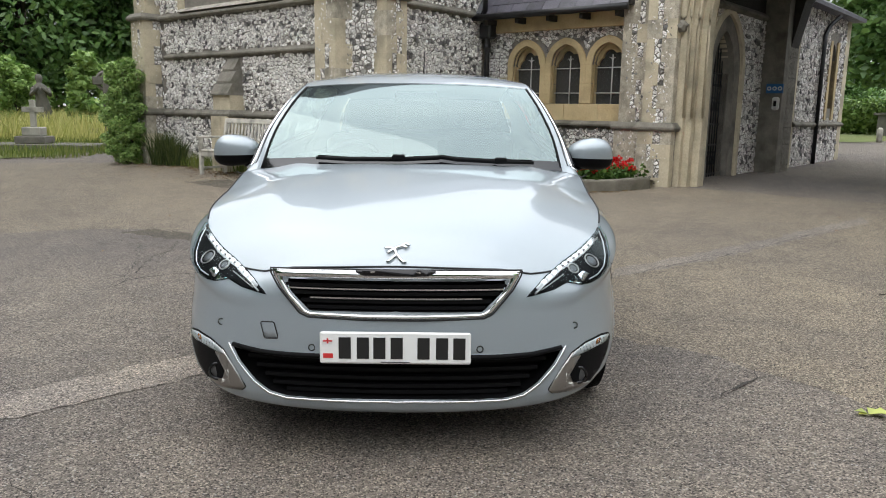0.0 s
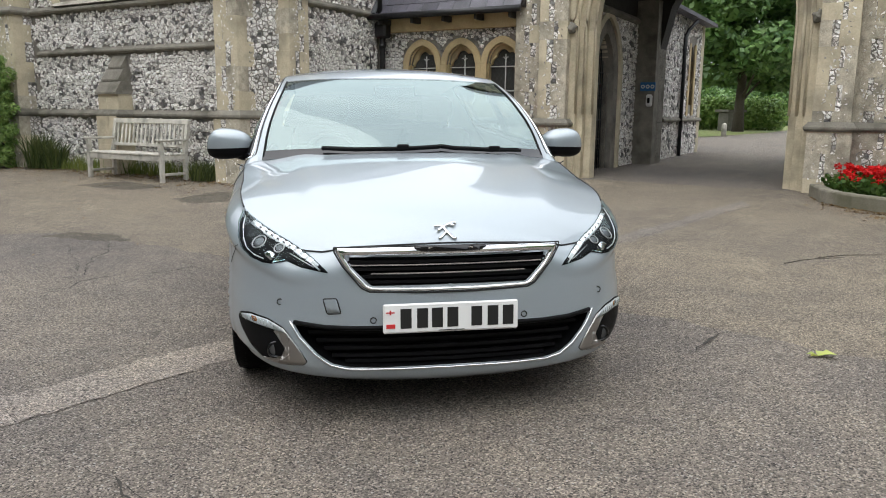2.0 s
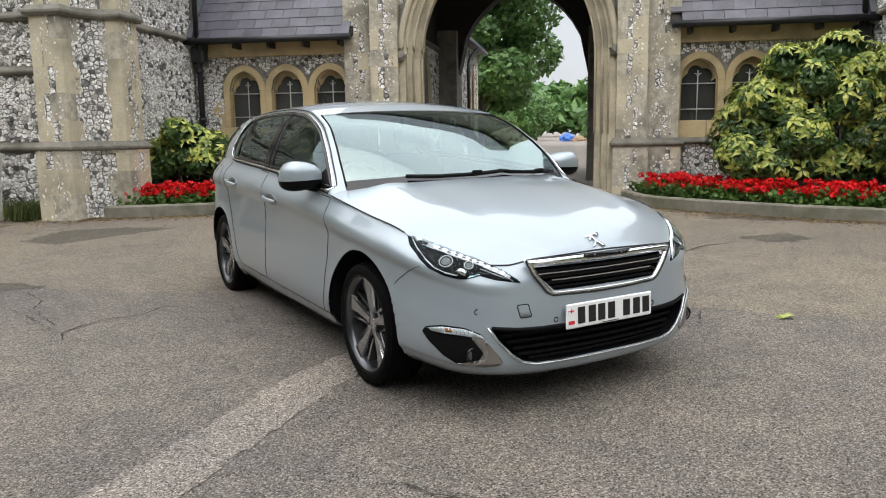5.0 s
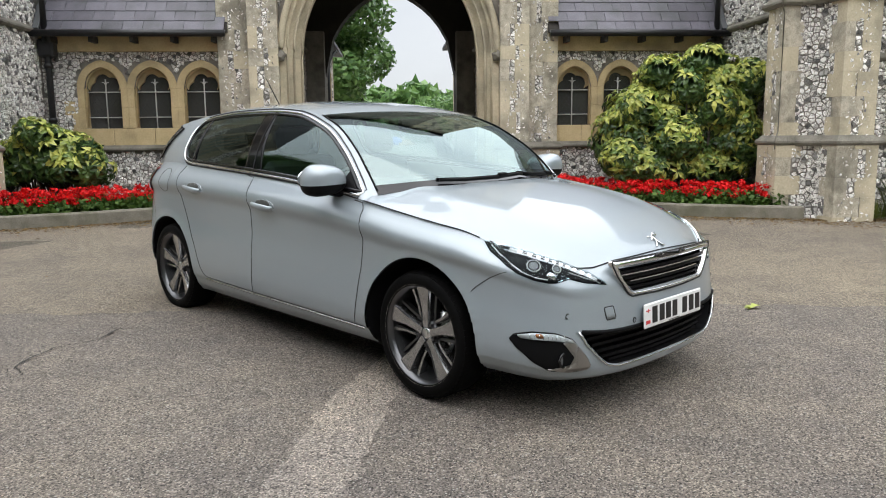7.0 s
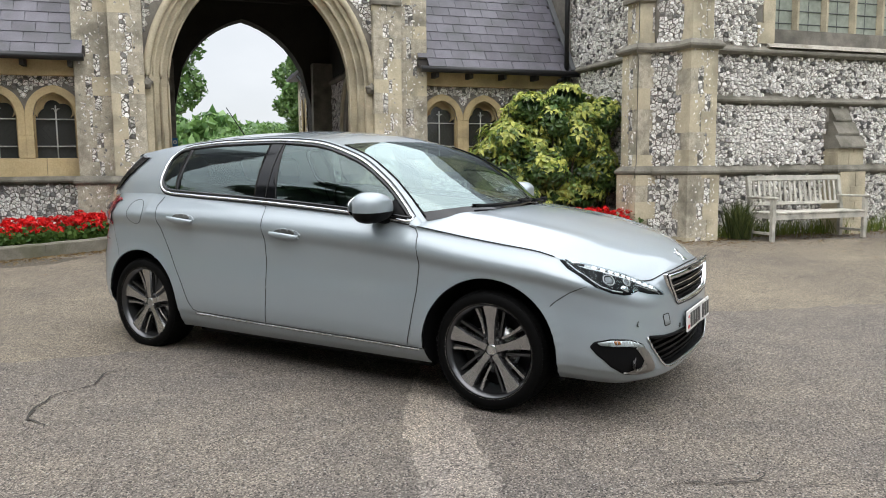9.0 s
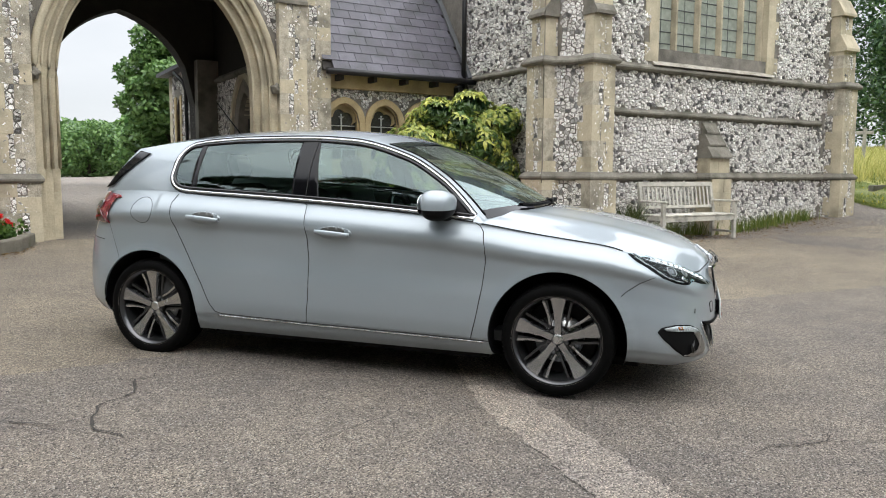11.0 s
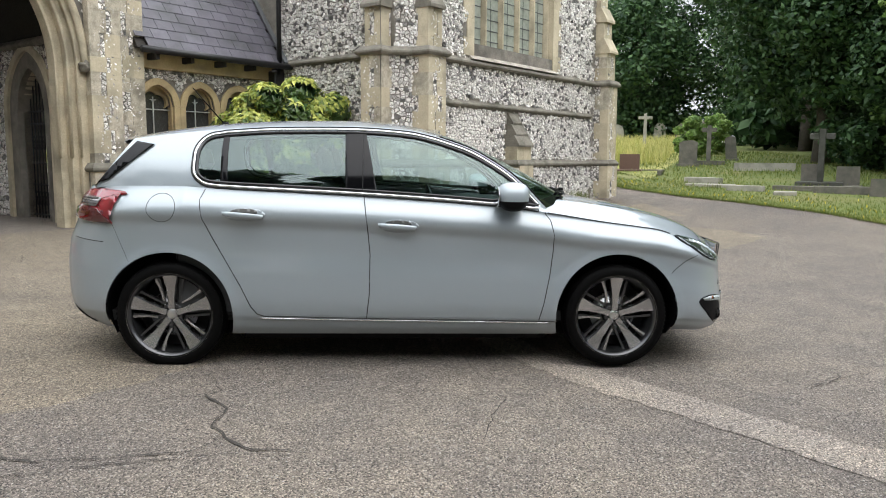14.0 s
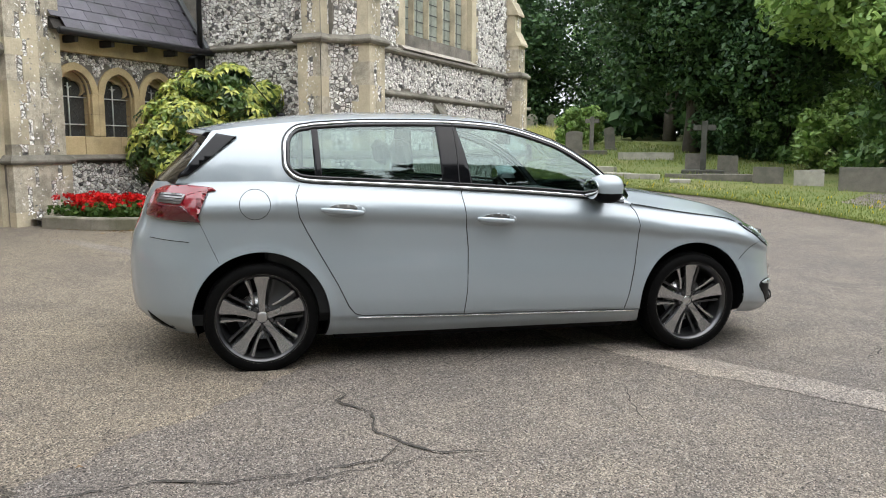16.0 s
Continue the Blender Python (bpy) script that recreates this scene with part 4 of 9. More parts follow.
        pier(5.16 - w, 5.68, -2.68 - w, -2.26 + w, z0, z1, seed + 20 + s, "u")
        splay(-w, z0, z1, seed + 40)
    for z in (LOW, UP):
        ledge([(5.6, -2.24), (5.15, -2.24), (5.15, -2.69), (5.38, -2.69), (5.63, -2.97), (5.63, -3.28), (6.09, -3.28), (6.09, CH_V)], z)
    extrude_poly("weathering", [(s * 5.13, 3.62), (s * 5.13, 3.67), (s * 5.52, 4.15), (s * 5.66, 4.15), (s * 5.66, 3.62)], -2.68, -2.26, M_WEATHER, wall)
    extrude_poly("weathering", [(-3.30, 3.62), (-3.30, 3.67), (-2.98, 4.15), (-2.84, 4.15), (-2.84, 3.62)], *S(5.66, 6.06), M_WEATHER, wall, "x")
    # a cable clipped down the corner
    if s > 0:
        cable = thing("cable", "pale cable clipped down the corner buttress", "cable", B)
        tube("cable_run", [(5.145, -2.69, 5.0), (5.14, -2.70, 3.05), (5.06, -2.78, 2.96), (5.06, -2.78, 2.86), (5.13, -2.705, 2.78), (5.13, -2.705, 1.25), (5.06, -2.78, 1.16), (5.06, -2.78, 1.02)], 0.009, M_WEATHER, cable, 6)
    pier(FP - 0.03, FP + 0.47, -3.31, -2.8, -0.2, LOW, 51 + s)
    pier(FP, FP + 0.44, -3.27, -2.8, LOW, UP, 53 + s)
    pier(FP + 0.02, FP + 0.42, -3.20, -2.8, UP, 3.7, 55 + s)
    pier(FP + 0.03, FP + 0.40, -3.10, -2.8, 3.7, 4.4, 57 + s)
    pier(FP + 0.04, FP + 0.38, -2.99, -2.8, 4.4, TOP, 59 + s)
    for z in (LOW, UP):
        ledge([(FP - 0.01, CH_V), (FP - 0.01, -3.28), (FP + 0.45, -3.28), (FP + 0.45, -2.8)], z, 0.065)
    for z, v0 in ((3.7, -3.22), (4.4, -3.12)):
        e = S(FP - 0.01, FP + 0.44)
        extrude_poly("weathering", [(v0 - 0.06, z - 0.08), (v0 - 0.06, z - 0.03), (v0 + 0.10, z + 0.26), (v0 + 0.3, z + 0.26), (v0 + 0.3, z - 0.08)], e[0], e[1], M_ASHLAR, wall, "x")
    # stub buttress with steep stepped weatherings
    stub = thing("stub_buttress", "small stepped limestone buttress against the flint wall", "buttress", B, group="stub buttresses")
    rg = random.Random(61)
    for k, (c0, c1) in enumerate(courses(-0.2, 1.45, rg, 0.24, 0.3)):
        m = lerp(g[0], g[1], 0.42 if k % 2 else 0.6)
        d = CH_V - (0.30 if c1 > LOW else 0.36)
        stone_block(stub, g[0], m, d, CH_V + 0.05, c0 + 0.001, c1 - 0.001)
        stone_block(stub, m + 0.004, g[1], d, CH_V + 0.05, c0 + 0.001, c1 - 0.001)
    for k in range(3):
        z0 = 1.45 + 0.215 * k
        v0 = CH_V - 0.33 + 0.105 * k
        sh = 0.05 * k
        extrude_poly("weathering", [(v0 - 0.02, z0), (v0 - 0.02, z0 + 0.03), (v0 + 0.10, z0 + 0.215), (CH_V + 0.03, z0 + 0.215), (CH_V + 0.03, z0)], g[0] + sh - 0.01, g[1] - sh + 0.01, M_WEATHER, stub, "x")
    pts = [(g[0], CH_V), (g[0], CH_V - 0.31), (g[1], CH_V - 0.31), (g[1], CH_V)]
    string_course(stub, pts, LOW, 0.11, 0.06)
    # traceried window
    win = thing("chapel_window", "tall five-light stone mullioned chapel window with leaded glass", "window", B, kind="structure", group="chapel windows")
    n = 5
    extrude_poly("sill", [(CH_V - 0.10, 2.99), (CH_V + 0.25, 3.27), (CH_V + 0.45, 3.28), (CH_V + 0.45, 2.99)], wc - wh - 0.12, wc + wh + 0.12, M_SILL, win, "x")
    for k in range(n + 1):
        x = wc - wh + 2 * wh * k / n
        hw = 0.038 if 0 < k < n else 0.075
        top = min(5.8, arch_top(wh, 4.6, 5.9, x - wc)) if 0 < k < n else 4.7
        extrude_poly("mullion", [(x - hw, CH_V + 0.19), (x - hw * 0.5, CH_V + 0.11), (x + hw * 0.5, CH_V + 0.11), (x + hw, CH_V + 0.19), (x + hw, CH_V + 0.30), (x - hw, CH_V + 0.30)], 3.27, top, M_ASHLAR, win, "z")
    for k in range(n):
        x0, x1 = wc - wh + 2 * wh * k / n + 0.03, wc - wh + 2 * wh * (k + 1) / n - 0.03
        box("pane", x0, x1, CH_V + 0.215, CH_V + 0.23, 3.27, 5.9, M_WINDOWGLASS, win)
        v, f = [], []
        for q in range(13):
            vv, ff = tube_data([(x0, CH_V + 0.21, 3.42 + q * 0.2), (x1, CH_V + 0.21, 3.42 + q * 0.2)], 0.009, 4)
            o = len(v)
            v += vv
            f += [tuple(i + o for i in t) for t in ff]
        for fx in (0.5,):
            vv, ff = tube_data([(lerp(x0, x1, fx), CH_V + 0.21, 3.27), (lerp(x0, x1, fx), CH_V + 0.21, 5.6)], 0.006, 4)
            o = len(v)
            v += vv
            f += [tuple(i + o for i in t) for t in ff]
        mesh_ob("leading", v, f, M_LEAD, win)
    for sg in (-1, 1):
        for k, (c0, c1) in enumerate(courses(3.05, 4.6, random.Random(71), 0.28, 0.34)):
            w = 0.20 if k % 2 else 0.30
            e = sorted((wc + sg * (wh - 0.02), wc + sg * (wh + w)))
            stone_block(win, e[0], e[1], CH_V - 0.02, CH_V + 0.3, c0 + 0.001, c1 - 0.001)
    pin, pout = arch_points(wh, 4.6, 5.9, 12), arch_points(wh, 4.6, 5.9, 12, 0.25)
    for k in range(0, len(pin) - 1, 2):
        poly = [(wc + pin[i][0], pin[i][1]) for i in (k, k + 1, k + 2)] + [(wc + pout[i][0], pout[i][1]) for i in (k + 2, k + 1, k)]
        extrude_poly("voussoir", poly, CH_V - 0.02, CH_V + 0.2, M_ASHLAR, win)
    roof = thing(f"roof_chapel_{side}", "plain slate chapel roof", "roof", B, kind="structure")
    extrude_poly("gable_roof", [(f0 - 0.2, TOP), (wc, TOP + 4.5), (f1 + 0.2, TOP)], CH_V, 6.0, M_SLATE, roof)
    # solid dark box added to fill the chapel, standing in for its unlit inside
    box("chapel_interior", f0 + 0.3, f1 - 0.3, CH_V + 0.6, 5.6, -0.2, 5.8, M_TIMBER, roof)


def gate(rng):
    wall = thing("wall_gate", "gatehouse of flint and limestone with a wide pointed carriage arch", "wall", B, kind="structure")
    H, SPR, APX = 1.45, 2.50, 4.50
    GT = 7.2
    arched_wall("arch_masonry", -2.25, 2.25, -0.2, GT, [(0, H + 0.30, -0.2, SPR, APX + 0.36)], 0.1, 0.5, M_MORTAR, wall)
    # far arch coloured near black for the shade it stands in
    arched_wall("far_arch_masonry", -2.72, 2.72, -0.2, GT, [(0, 1.38, -0.2, SPR, 4.28)], 3.95, 4.4, M_SHADE_STONE, wall)
    # voussoirs and jambs in three orders
    for d0, d1, v0, v1 in ((0.0, 0.11, 0.28, 0.50), (0.11, 0.21, 0.15, 0.40), (0.21, 0.32, 0.06, 0.35)):
        pin, pout = arch_points(H, SPR, APX, 12, d0), arch_points(H, SPR, APX, 12, d1)
        for k in range(0, len(pin) - 1, 2):
            poly = [pin[i] for i in (k, k + 1, k + 2)] + [pout[i] for i in (k + 2, k + 1, k)]
            extrude_poly("voussoir", poly, v0, v1, M_ASHLAR, wall)
        for sg in (-1, 1):
            for c0, c1 in courses(-0.1, SPR, random.Random(int(100 * d0) + sg + 5), 0.3, 0.42):
                e = sorted((sg * (H + d0), sg * (H + d1 + (0.1 if d1 > 0.3 else 0))))
                stone_block(wall, e[0], e[1], v0 - (0.02 if c1 < 1.0 else 0), v1, c0 + 0.001, c1 - 0.001)
    for d, v, r in ((0.0, 0.28, 0.022), (0.11, 0.15, 0.026), (0.21, 0.07, 0.022)):
        path = [(-(H + d), v, 1.2)] + [(x, v, z) for x, z in arch_points(H, SPR, APX, 16, d)] + [(H + d, v, 1.2)]
        tube("roll_moulding", path, r, M_ASHLAR, wall, 7)
    hood = [(x, 0.03, z) for x, z in arch_points(H, SPR, APX, 18, 0.31)]
    tube("hood_mould", hood, 0.06, M_ASHLAR, wall, 7)
    for sg in (-1, 1):
        bm = bmesh.new()
        bmesh.ops.create_icosphere(bm, subdivisions=3, radius=0.085)
        for v in bm.verts:
            v.co *= 1 + 0.35 * noise.noise(v.co * 22) + 0.12 * math.sin(5 * math.atan2(v.co.z, v.co.x))
            v.co += Vector((sg * (H + 0.30), 0.01, SPR + 0.02))
        part("carved_stop", bm, M_WEATHER, wall, "weathered carved foliage label stop", True)
        # flanking buttress
        S = lambda *u: sorted(sg * x for x in u)
        for u0, u1, v0, z0, z1 in ((1.75, 2.27, -0.13, -0.2, 1.05), (1.79, 2.24, -0.07, 1.05, 3.95), (1.81, 2.22, 0.0, 3.95, GT),
                                   (2.27, 2.80, 0.11, -0.2, 1.05), (2.24, 2.76, 0.16, 1.05, GT)):
            e = S(u0, u1)
            box("pier_core", e[0], e[1], v0, 0.52, z0, z1, M_MORTAR, wall)
            rg = random.Random(int(z0 * 10) + sg + 91 + int(u0 * 7))
            dark = u0 > 2.2
            for k, (c0, c1) in enumerate(courses(z0, z1, rg, 0.22, 0.34)):
                w = u1 - u0
                l0 = w * (0.52 if k % 2 else 0.30) * rg.uniform(0.85, 1.15)
                l1 = w * (0.30 if k % 2 else 0.50) * rg.uniform(0.85, 1.15)
                if rg.random() < 0.3:
                    l1 = w - l0 - 0.008
                for q in (S(u0 - 0.012, u0 + l0), S(u1 - l1, u1 + 0.012)):
                    stone_block(wall, q[0], q[1], v0 - 0.014, v0 + 0.13, c0 + 0.001, c1 - 0.001, M_LICHEN if rg.random() < (0.95 if dark else 0.6) else M_ASHLAR)
            fa, fb = S(u0 + 0.06, u1 - 0.06)
            flints(wall, "u", v0, -1, fa, fb, z0 + 0.05, min(z1, 5), lambda x, z: True, 0.07, 93 + sg + int(u0 * 9), high=0.009)
        pts = [(sg * 2.80, 0.3), (sg * 2.80, 0.11), (sg * 2.28, 0.11), (sg * 2.28, -0.13), (sg * 1.74, -0.13), (sg * 1.74, 0.08)]
        string_course(wall, pts if sg < 0 else pts[::-1], 1.05, 0.11, 0.055)
        e = S(1.76, 2.26)
        extrude_poly("weathering", [(-0.12, 3.88), (-0.12, 3.93), (0.0, 4.14), (0.2, 4.14), (0.2, 3.88)], e[0], e[1], M_WEATHER, wall, "x")
        # spandrel flints
        sa, sb = S(1.0, 1.86)

        def keep(x, z):
            return abs(x) > 1.80 if z < SPR else math.hypot(abs(x) + 0.5, z - SPR) > 2.42 and z < 5
        flints(wall, "u", 0.1, -1, sa, sb, 0.2, 5.0, keep, 0.07, 97 + sg, high=0.02)
        # passage side wall with its pointed doorway
        dr = (1.85, 0.46, -0.1, 1.95, 2.62)
        arched_wall("passage_wall", 0.5, 4.4, -0.2, 3.0, [dr], sg * 1.78, sg * 2.2, M_MORTAR, wall, "v")
        # upper passage wall takes the same painted-in shade
        box("upper_passage_wall", *S(1.80, 2.2), 0.5, 4.4, 3.0, GT, M_SHADE_STONE, wall)
        pts = [(sg * 1.78, 0.6), (sg * 1.78, 3.6)]
        string_course(wall, pts if sg < 0 else pts[::-1], 3.0, 0.12, 0.09, M_WEATHER)
        flints(wall, "v", sg * 1.78, -sg, 0.6, 3.7, 0.1, 2.95,
               lambda v, z: not (abs(v - 1.85) < 0.82 and z < 2.05) and math.hypot((v - 1.85), (z - 1.95) * 0.9) > 0.86, 0.09, 103 + sg, high=0.02)
        for dd, off, th in ((0.0, 0.10, 0.13), (0.13, 0.04, 0.13), (0.26, -0.05, 0.12)):
            pin, pout = arch_points(0.46, 1.95, 2.62, 8, dd), arch_points(0.46, 1.95, 2.62, 8, dd + th)
            for k in range(0, len(pin) - 1, 2):
                poly = [(1.85 + pin[i][0], pin[i][1]) for i in (k, k + 1, k + 2)] + [(1.85 + pout[i][0], pout[i][1]) for i in (k + 2, k + 1, k)]
                extrude_poly("voussoir", poly, *sorted((sg * (1.78 + off), sg * (1.78 + off + 0.15))), M_ASHLAR, wall, "x")
            for q in (-1, 1):
                for c0, c1 in courses(-0.1, 1.95, random.Random(3), 0.34, 0.44):
                    y = sorted((1.85 + q * (0.46 + dd), 1.85 + q * (0.46 + dd + th)))
                    e = sorted((sg * (1.78 + off), sg * (1.78 + off + 0.15)))
                    stone_block(wall, e[0], e[1], y[0], y[1], c0 + 0.001, c1 - 0.001)
        box("blocked_recess", *S(2.35, 2.45), 1.2, 2.5, -0.2, 2.9, M_TIMBER, wall)
        ig = thing("iron_gate", "black wrought-iron gate in a pointed doorway", "gate", B, group="passage gates")
        gx = sg * 1.98
        for k in range(9):
            y = 1.85 - 0.42 + 0.105 * k
            tube("bar", [(gx, y, 0.18), (gx, y, arch_top(0.46, 1.95, 2.62, y - 1.85) - 0.02)], 0.011, M_IRON, ig, 6)
        for z in (0.25, 0.75, 1.1, 1.75, 1.95):
            tube("rail", [(gx, 1.39, z), (gx, 2.31, z)], 0.016, M_IRON, ig, 6)
        for k in range(8):
            y = 1.85 - 0.37 + 0.105 * k
            for z in (0.5, 1.42):
                c = [(gx, y + 0.045 * math.cos(t * 0.6) * (1 - t / 16), z + 0.16 * math.sin(t * 0.6) * (1 - t / 20)) for t in range(14)]
                tube("scroll", c, 0.007, M_IRON, ig, 5)
        # far pier and the flint wall behind
        rg = random.Random(107 + sg)
        for c0, c1 in courses(-0.1, 3.4, rg, 0.32, 0.45):
            e = S(1.38, 1.82)
            stone_block(wall, e[0], e[1], 3.68, 4.42, c0 + 0.001, c1 - 0.001, M_WEATHER)
        RE, LV = (9.0, 7.8) if sg < 0 else (7.4, 6.5)
        rear = thing("wall_rear_left" if sg < 0 else "wall_rear_right", "flint side wall with narrow lancet and low eave", "wall", B, kind="structure")
        arched_wall("masonry", 4.42, RE, -0.3, 3.5, [(LV, 0.2, 1.45, 2.5, 2.85)], sg * 1.62, sg * 2.4, M_MORTAR, rear, "v")
        flints(rear, "v", sg * 1.62, -sg, 5.3, RE - 0.3, 0.1, 3.5, lambda v, z: abs(z - 1.1) > 0.06 and not (abs(v - LV) < 0.36 and 1.2 < z < 3.1), 0.1, 111 + sg, high=0.025)
        for q in (-1, 1):
            for c0, c1 in courses(1.2, 2.9, random.Random(5), 0.3, 0.4):
                y = sorted((LV + q * 0.2, LV + q * 0.37))
                e = S(1.59, 1.85)
                stone_block(rear, e[0], e[1], y[0], y[1], c0, c1 - 0.004, M_OCHRE)
        box("lancet_pane", *S(1.87, 1.89), LV - 0.2, LV + 0.2, 1.45, 2.85, M_LEADGLASS, rear)
        for c0, c1 in courses(-0.1, 3.5, random.Random(8), 0.28, 0.36):
            e = S(1.60, 2.42)
            stone_block(rear, e[0], e[1], RE - 0.3, RE + 0.02, c0 + 0.001, c1 - 0.001)
            stone_block(rear, e[0], e[1], 4.43, 5.28, c0 + 0.001, c1 - 0.001)
        pts = [(sg * 1.62, 5.2), (sg * 1.62, RE)]
        string_course(rear, pts if sg < 0 else pts[::-1], 1.1, 0.1, 0.08)
        extrude_poly("eave_roof", [(sg * 1.34, 3.42), (sg * 1.34, 3.5), (sg * 4.5, 5.2), (sg * 4.5, 3.5)], 4.42, RE + 0.2, M_SLATE, rear)
        tube("rain_pipe", [(sg * 1.55, LV - 1.05, 0.1), (sg * 1.55, LV - 1.05, 2.95), (sg * 1.52, LV - 0.9, 3.15), (sg * 1.36, LV - 0.75, 3.36)], 0.045, M_IRON, rear, 8)
    ceil = box("ceiling", -1.8, 1.8, 0.5, 4.0, 4.75, 4.85, M_TIMBER, None)
    ceil.matrix_world = B
    tagged(ceil, "dark boarded ceiling of the gate passage", "ceiling", kind="structure")
    for k in range(4):
        o = box("ceiling_beam", -1.8, 1.8, 0.9 + 0.85 * k, 1.06 + 0.85 * k, 4.55, 4.76, M_TIMBER, None, 0.01)
        o.matrix_world = B
        tagged(o, "dark oak ceiling beam over the passage", "beam", "passage beams")
    top = thing("roof_gate", "slate roof over the gatehouse", "roof", B, kind="structure")
    extrude_poly("gate_roof", [(-0.2, GT), (2.2, GT + 3), (4.6, GT)], -2.8, 2.8, M_SLATE, top, "x")
    # notice and dispenser on the far pier
    sign = thing("notice", "blue notice with three white pictogram discs", "sign", B)
    box("board", -1.66, -1.36, 3.652, 3.672, 1.665, 1.835, M_BLUE, sign, 0.004)
    for k in range(3):
        x = -1.605 + 0.095 * k
        v, f = tube_data([(x, 3.653, 1.75), (x, 3.645, 1.75)], 0.038, 16)
        mesh_ob("disc", v, f, M_WHITE, sign)
        v, f = tube_data([(x, 3.646, 1.75), (x, 3.641, 1.75)], 0.019, 10)
        mesh_ob("mark", v, f, M_BLUE, sign)
    disp = thing("wall_dispenser", "white plastic wall dispenser", "dispenser", B)
    bm = bmesh.new()
    box_into(bm, -1.52, -1.40, 3.575, 3.672, 1.36, 1.60, 0.03)
    part("case", bm, M_WHITE, disp, smooth=False)
    box("slot", -1.485, -1.435, 3.570, 3.576, 1.43, 1.53, M_BLACK, disp)


rng_b = random.Random(4)
for side_sign in (-1, 1):
    wing(side_sign, rng_b)
    chapel(side_sign, rng_b)
gate(rng_b)

# ---- the car: faces -y, front axle at y = 0, z up from the road ----
CAR = Matrix(((1, 0, 0, 0.0), (0, 1, 0, 0.0), (0.014, 0.018, 1, gz(0, 0)), (0, 0, 0, 1)))
car = thing("hatchback_car", "silver five-door hatchback parked on the asphalt forecourt", "car", CAR)

RAIL = [(0.775, 0.44, 0.945), (0.752, 0.57, 1.085), (0.722, 0.69, 1.185), (0.668, 0.93, 1.315), (0.630, 1.28, 1.402), (0.615, 1.6, 1.418),
        (0.612, 2.0, 1.412), (0.612, 2.3, 1.392), (0.612, 2.6, 1.362), (0.605, 2.87, 1.325)]
BELT = [(0.838, 0.40, 0.925), (0.834, 0.73, 0.962), (0.832, 1.5, 1.012), (0.822, 2.29, 1.046), (0.806, 2.55, 1.058), (0.765, 2.85, 1.052), (0.715, 3.06, 1.04)]


def along(curve, y, k):
    return smooth_curve(y, [p[1] for p in curve], [p[k] for p in curve])


def rail(y):
    return along(RAIL, y, 0), y, along(RAIL, y, 2)


def belt(y):
    return along(BELT, y, 0), y, along(BELT, y, 2)


YCF, YCR = 0.10, 2.55
QS = [0.0, 0.06, 0.115, 0.135, 0.26, 0.42, 0.6, 0.74, 0.83, 0.9, 0.96, 1.0]
DX = [-0.085, -0.045, -0.026, -0.014, -0.002, -0.006, -0.018, -0.020, 0.0, -0.008, -0.033, -0.07]
YF = [-0.770, -0.835, -0.850, -0.853, -0.862, -0.866, -0.864, -0.858, -0.850, -0.838, -0.822, -0.800]
YR = [3.22, 3.30, 3.345, 3.352, 3.365, 3.37, 3.355, 3.31, 3.285, 3.265, 3.245, 3.225]
NF, NS, NR, NQ = 100, 150, 64, 60


def tub_top(kind, t, y):
    """Height of the top edge of the lower body."""
    if kind == "front":
        z = interp(t, [0, 0.2, 0.30, 0.38, 0.43, 0.50, 0.62, 0.743, 0.83, 0.92, 1.0], [0.712, 0.700, 0.678, 0.680, 0.690, 0.716, 0.752, 0.793, 0.824, 0.852, 0.872])
        w = min(1, max(0, (y + 0.35) / 0.2))
        return lerp(z, 0.876 + 0.125 * (y - 0.1), w * w * (3 - 2 * w))
    if kind == "rear":
        return interp(t, [0, 1], [1.058, 1.035])
    return smooth_curve(y, [0.10, 0.18, 0.42, 0.73, 1.5, 2.29, 2.55], [0.876, 0.888, 0.925, 0.962, 1.012, 1.046, 1.058])


def tub_low(kind, t, y):
    if kind == "front":
        return interp(t, [0, 0.5, 0.75, 1.0], [0.158, 0.185, 0.215, 0.215])
    if kind == "rear":
        return interp(t, [0, 0.5, 1], [0.21, 0.22, 0.25])
    return 0.196


def corner(t, n):
    """Even steps round a superellipse quarter: shares of the width and of the length, and the share of the turn."""
    c = 0.5 ** (1 / n)
    if t <= 0.5:
        a = c * t / 0.5
        b = (1 - a**n) ** (1 / n)
    else:
        b = c * (1 - (t - 0.5) / 0.5)
        a = (1 - b**n) ** (1 / n)
    return a, b, math.asin(min(1, a ** (n / 2))) / (math.pi / 2)


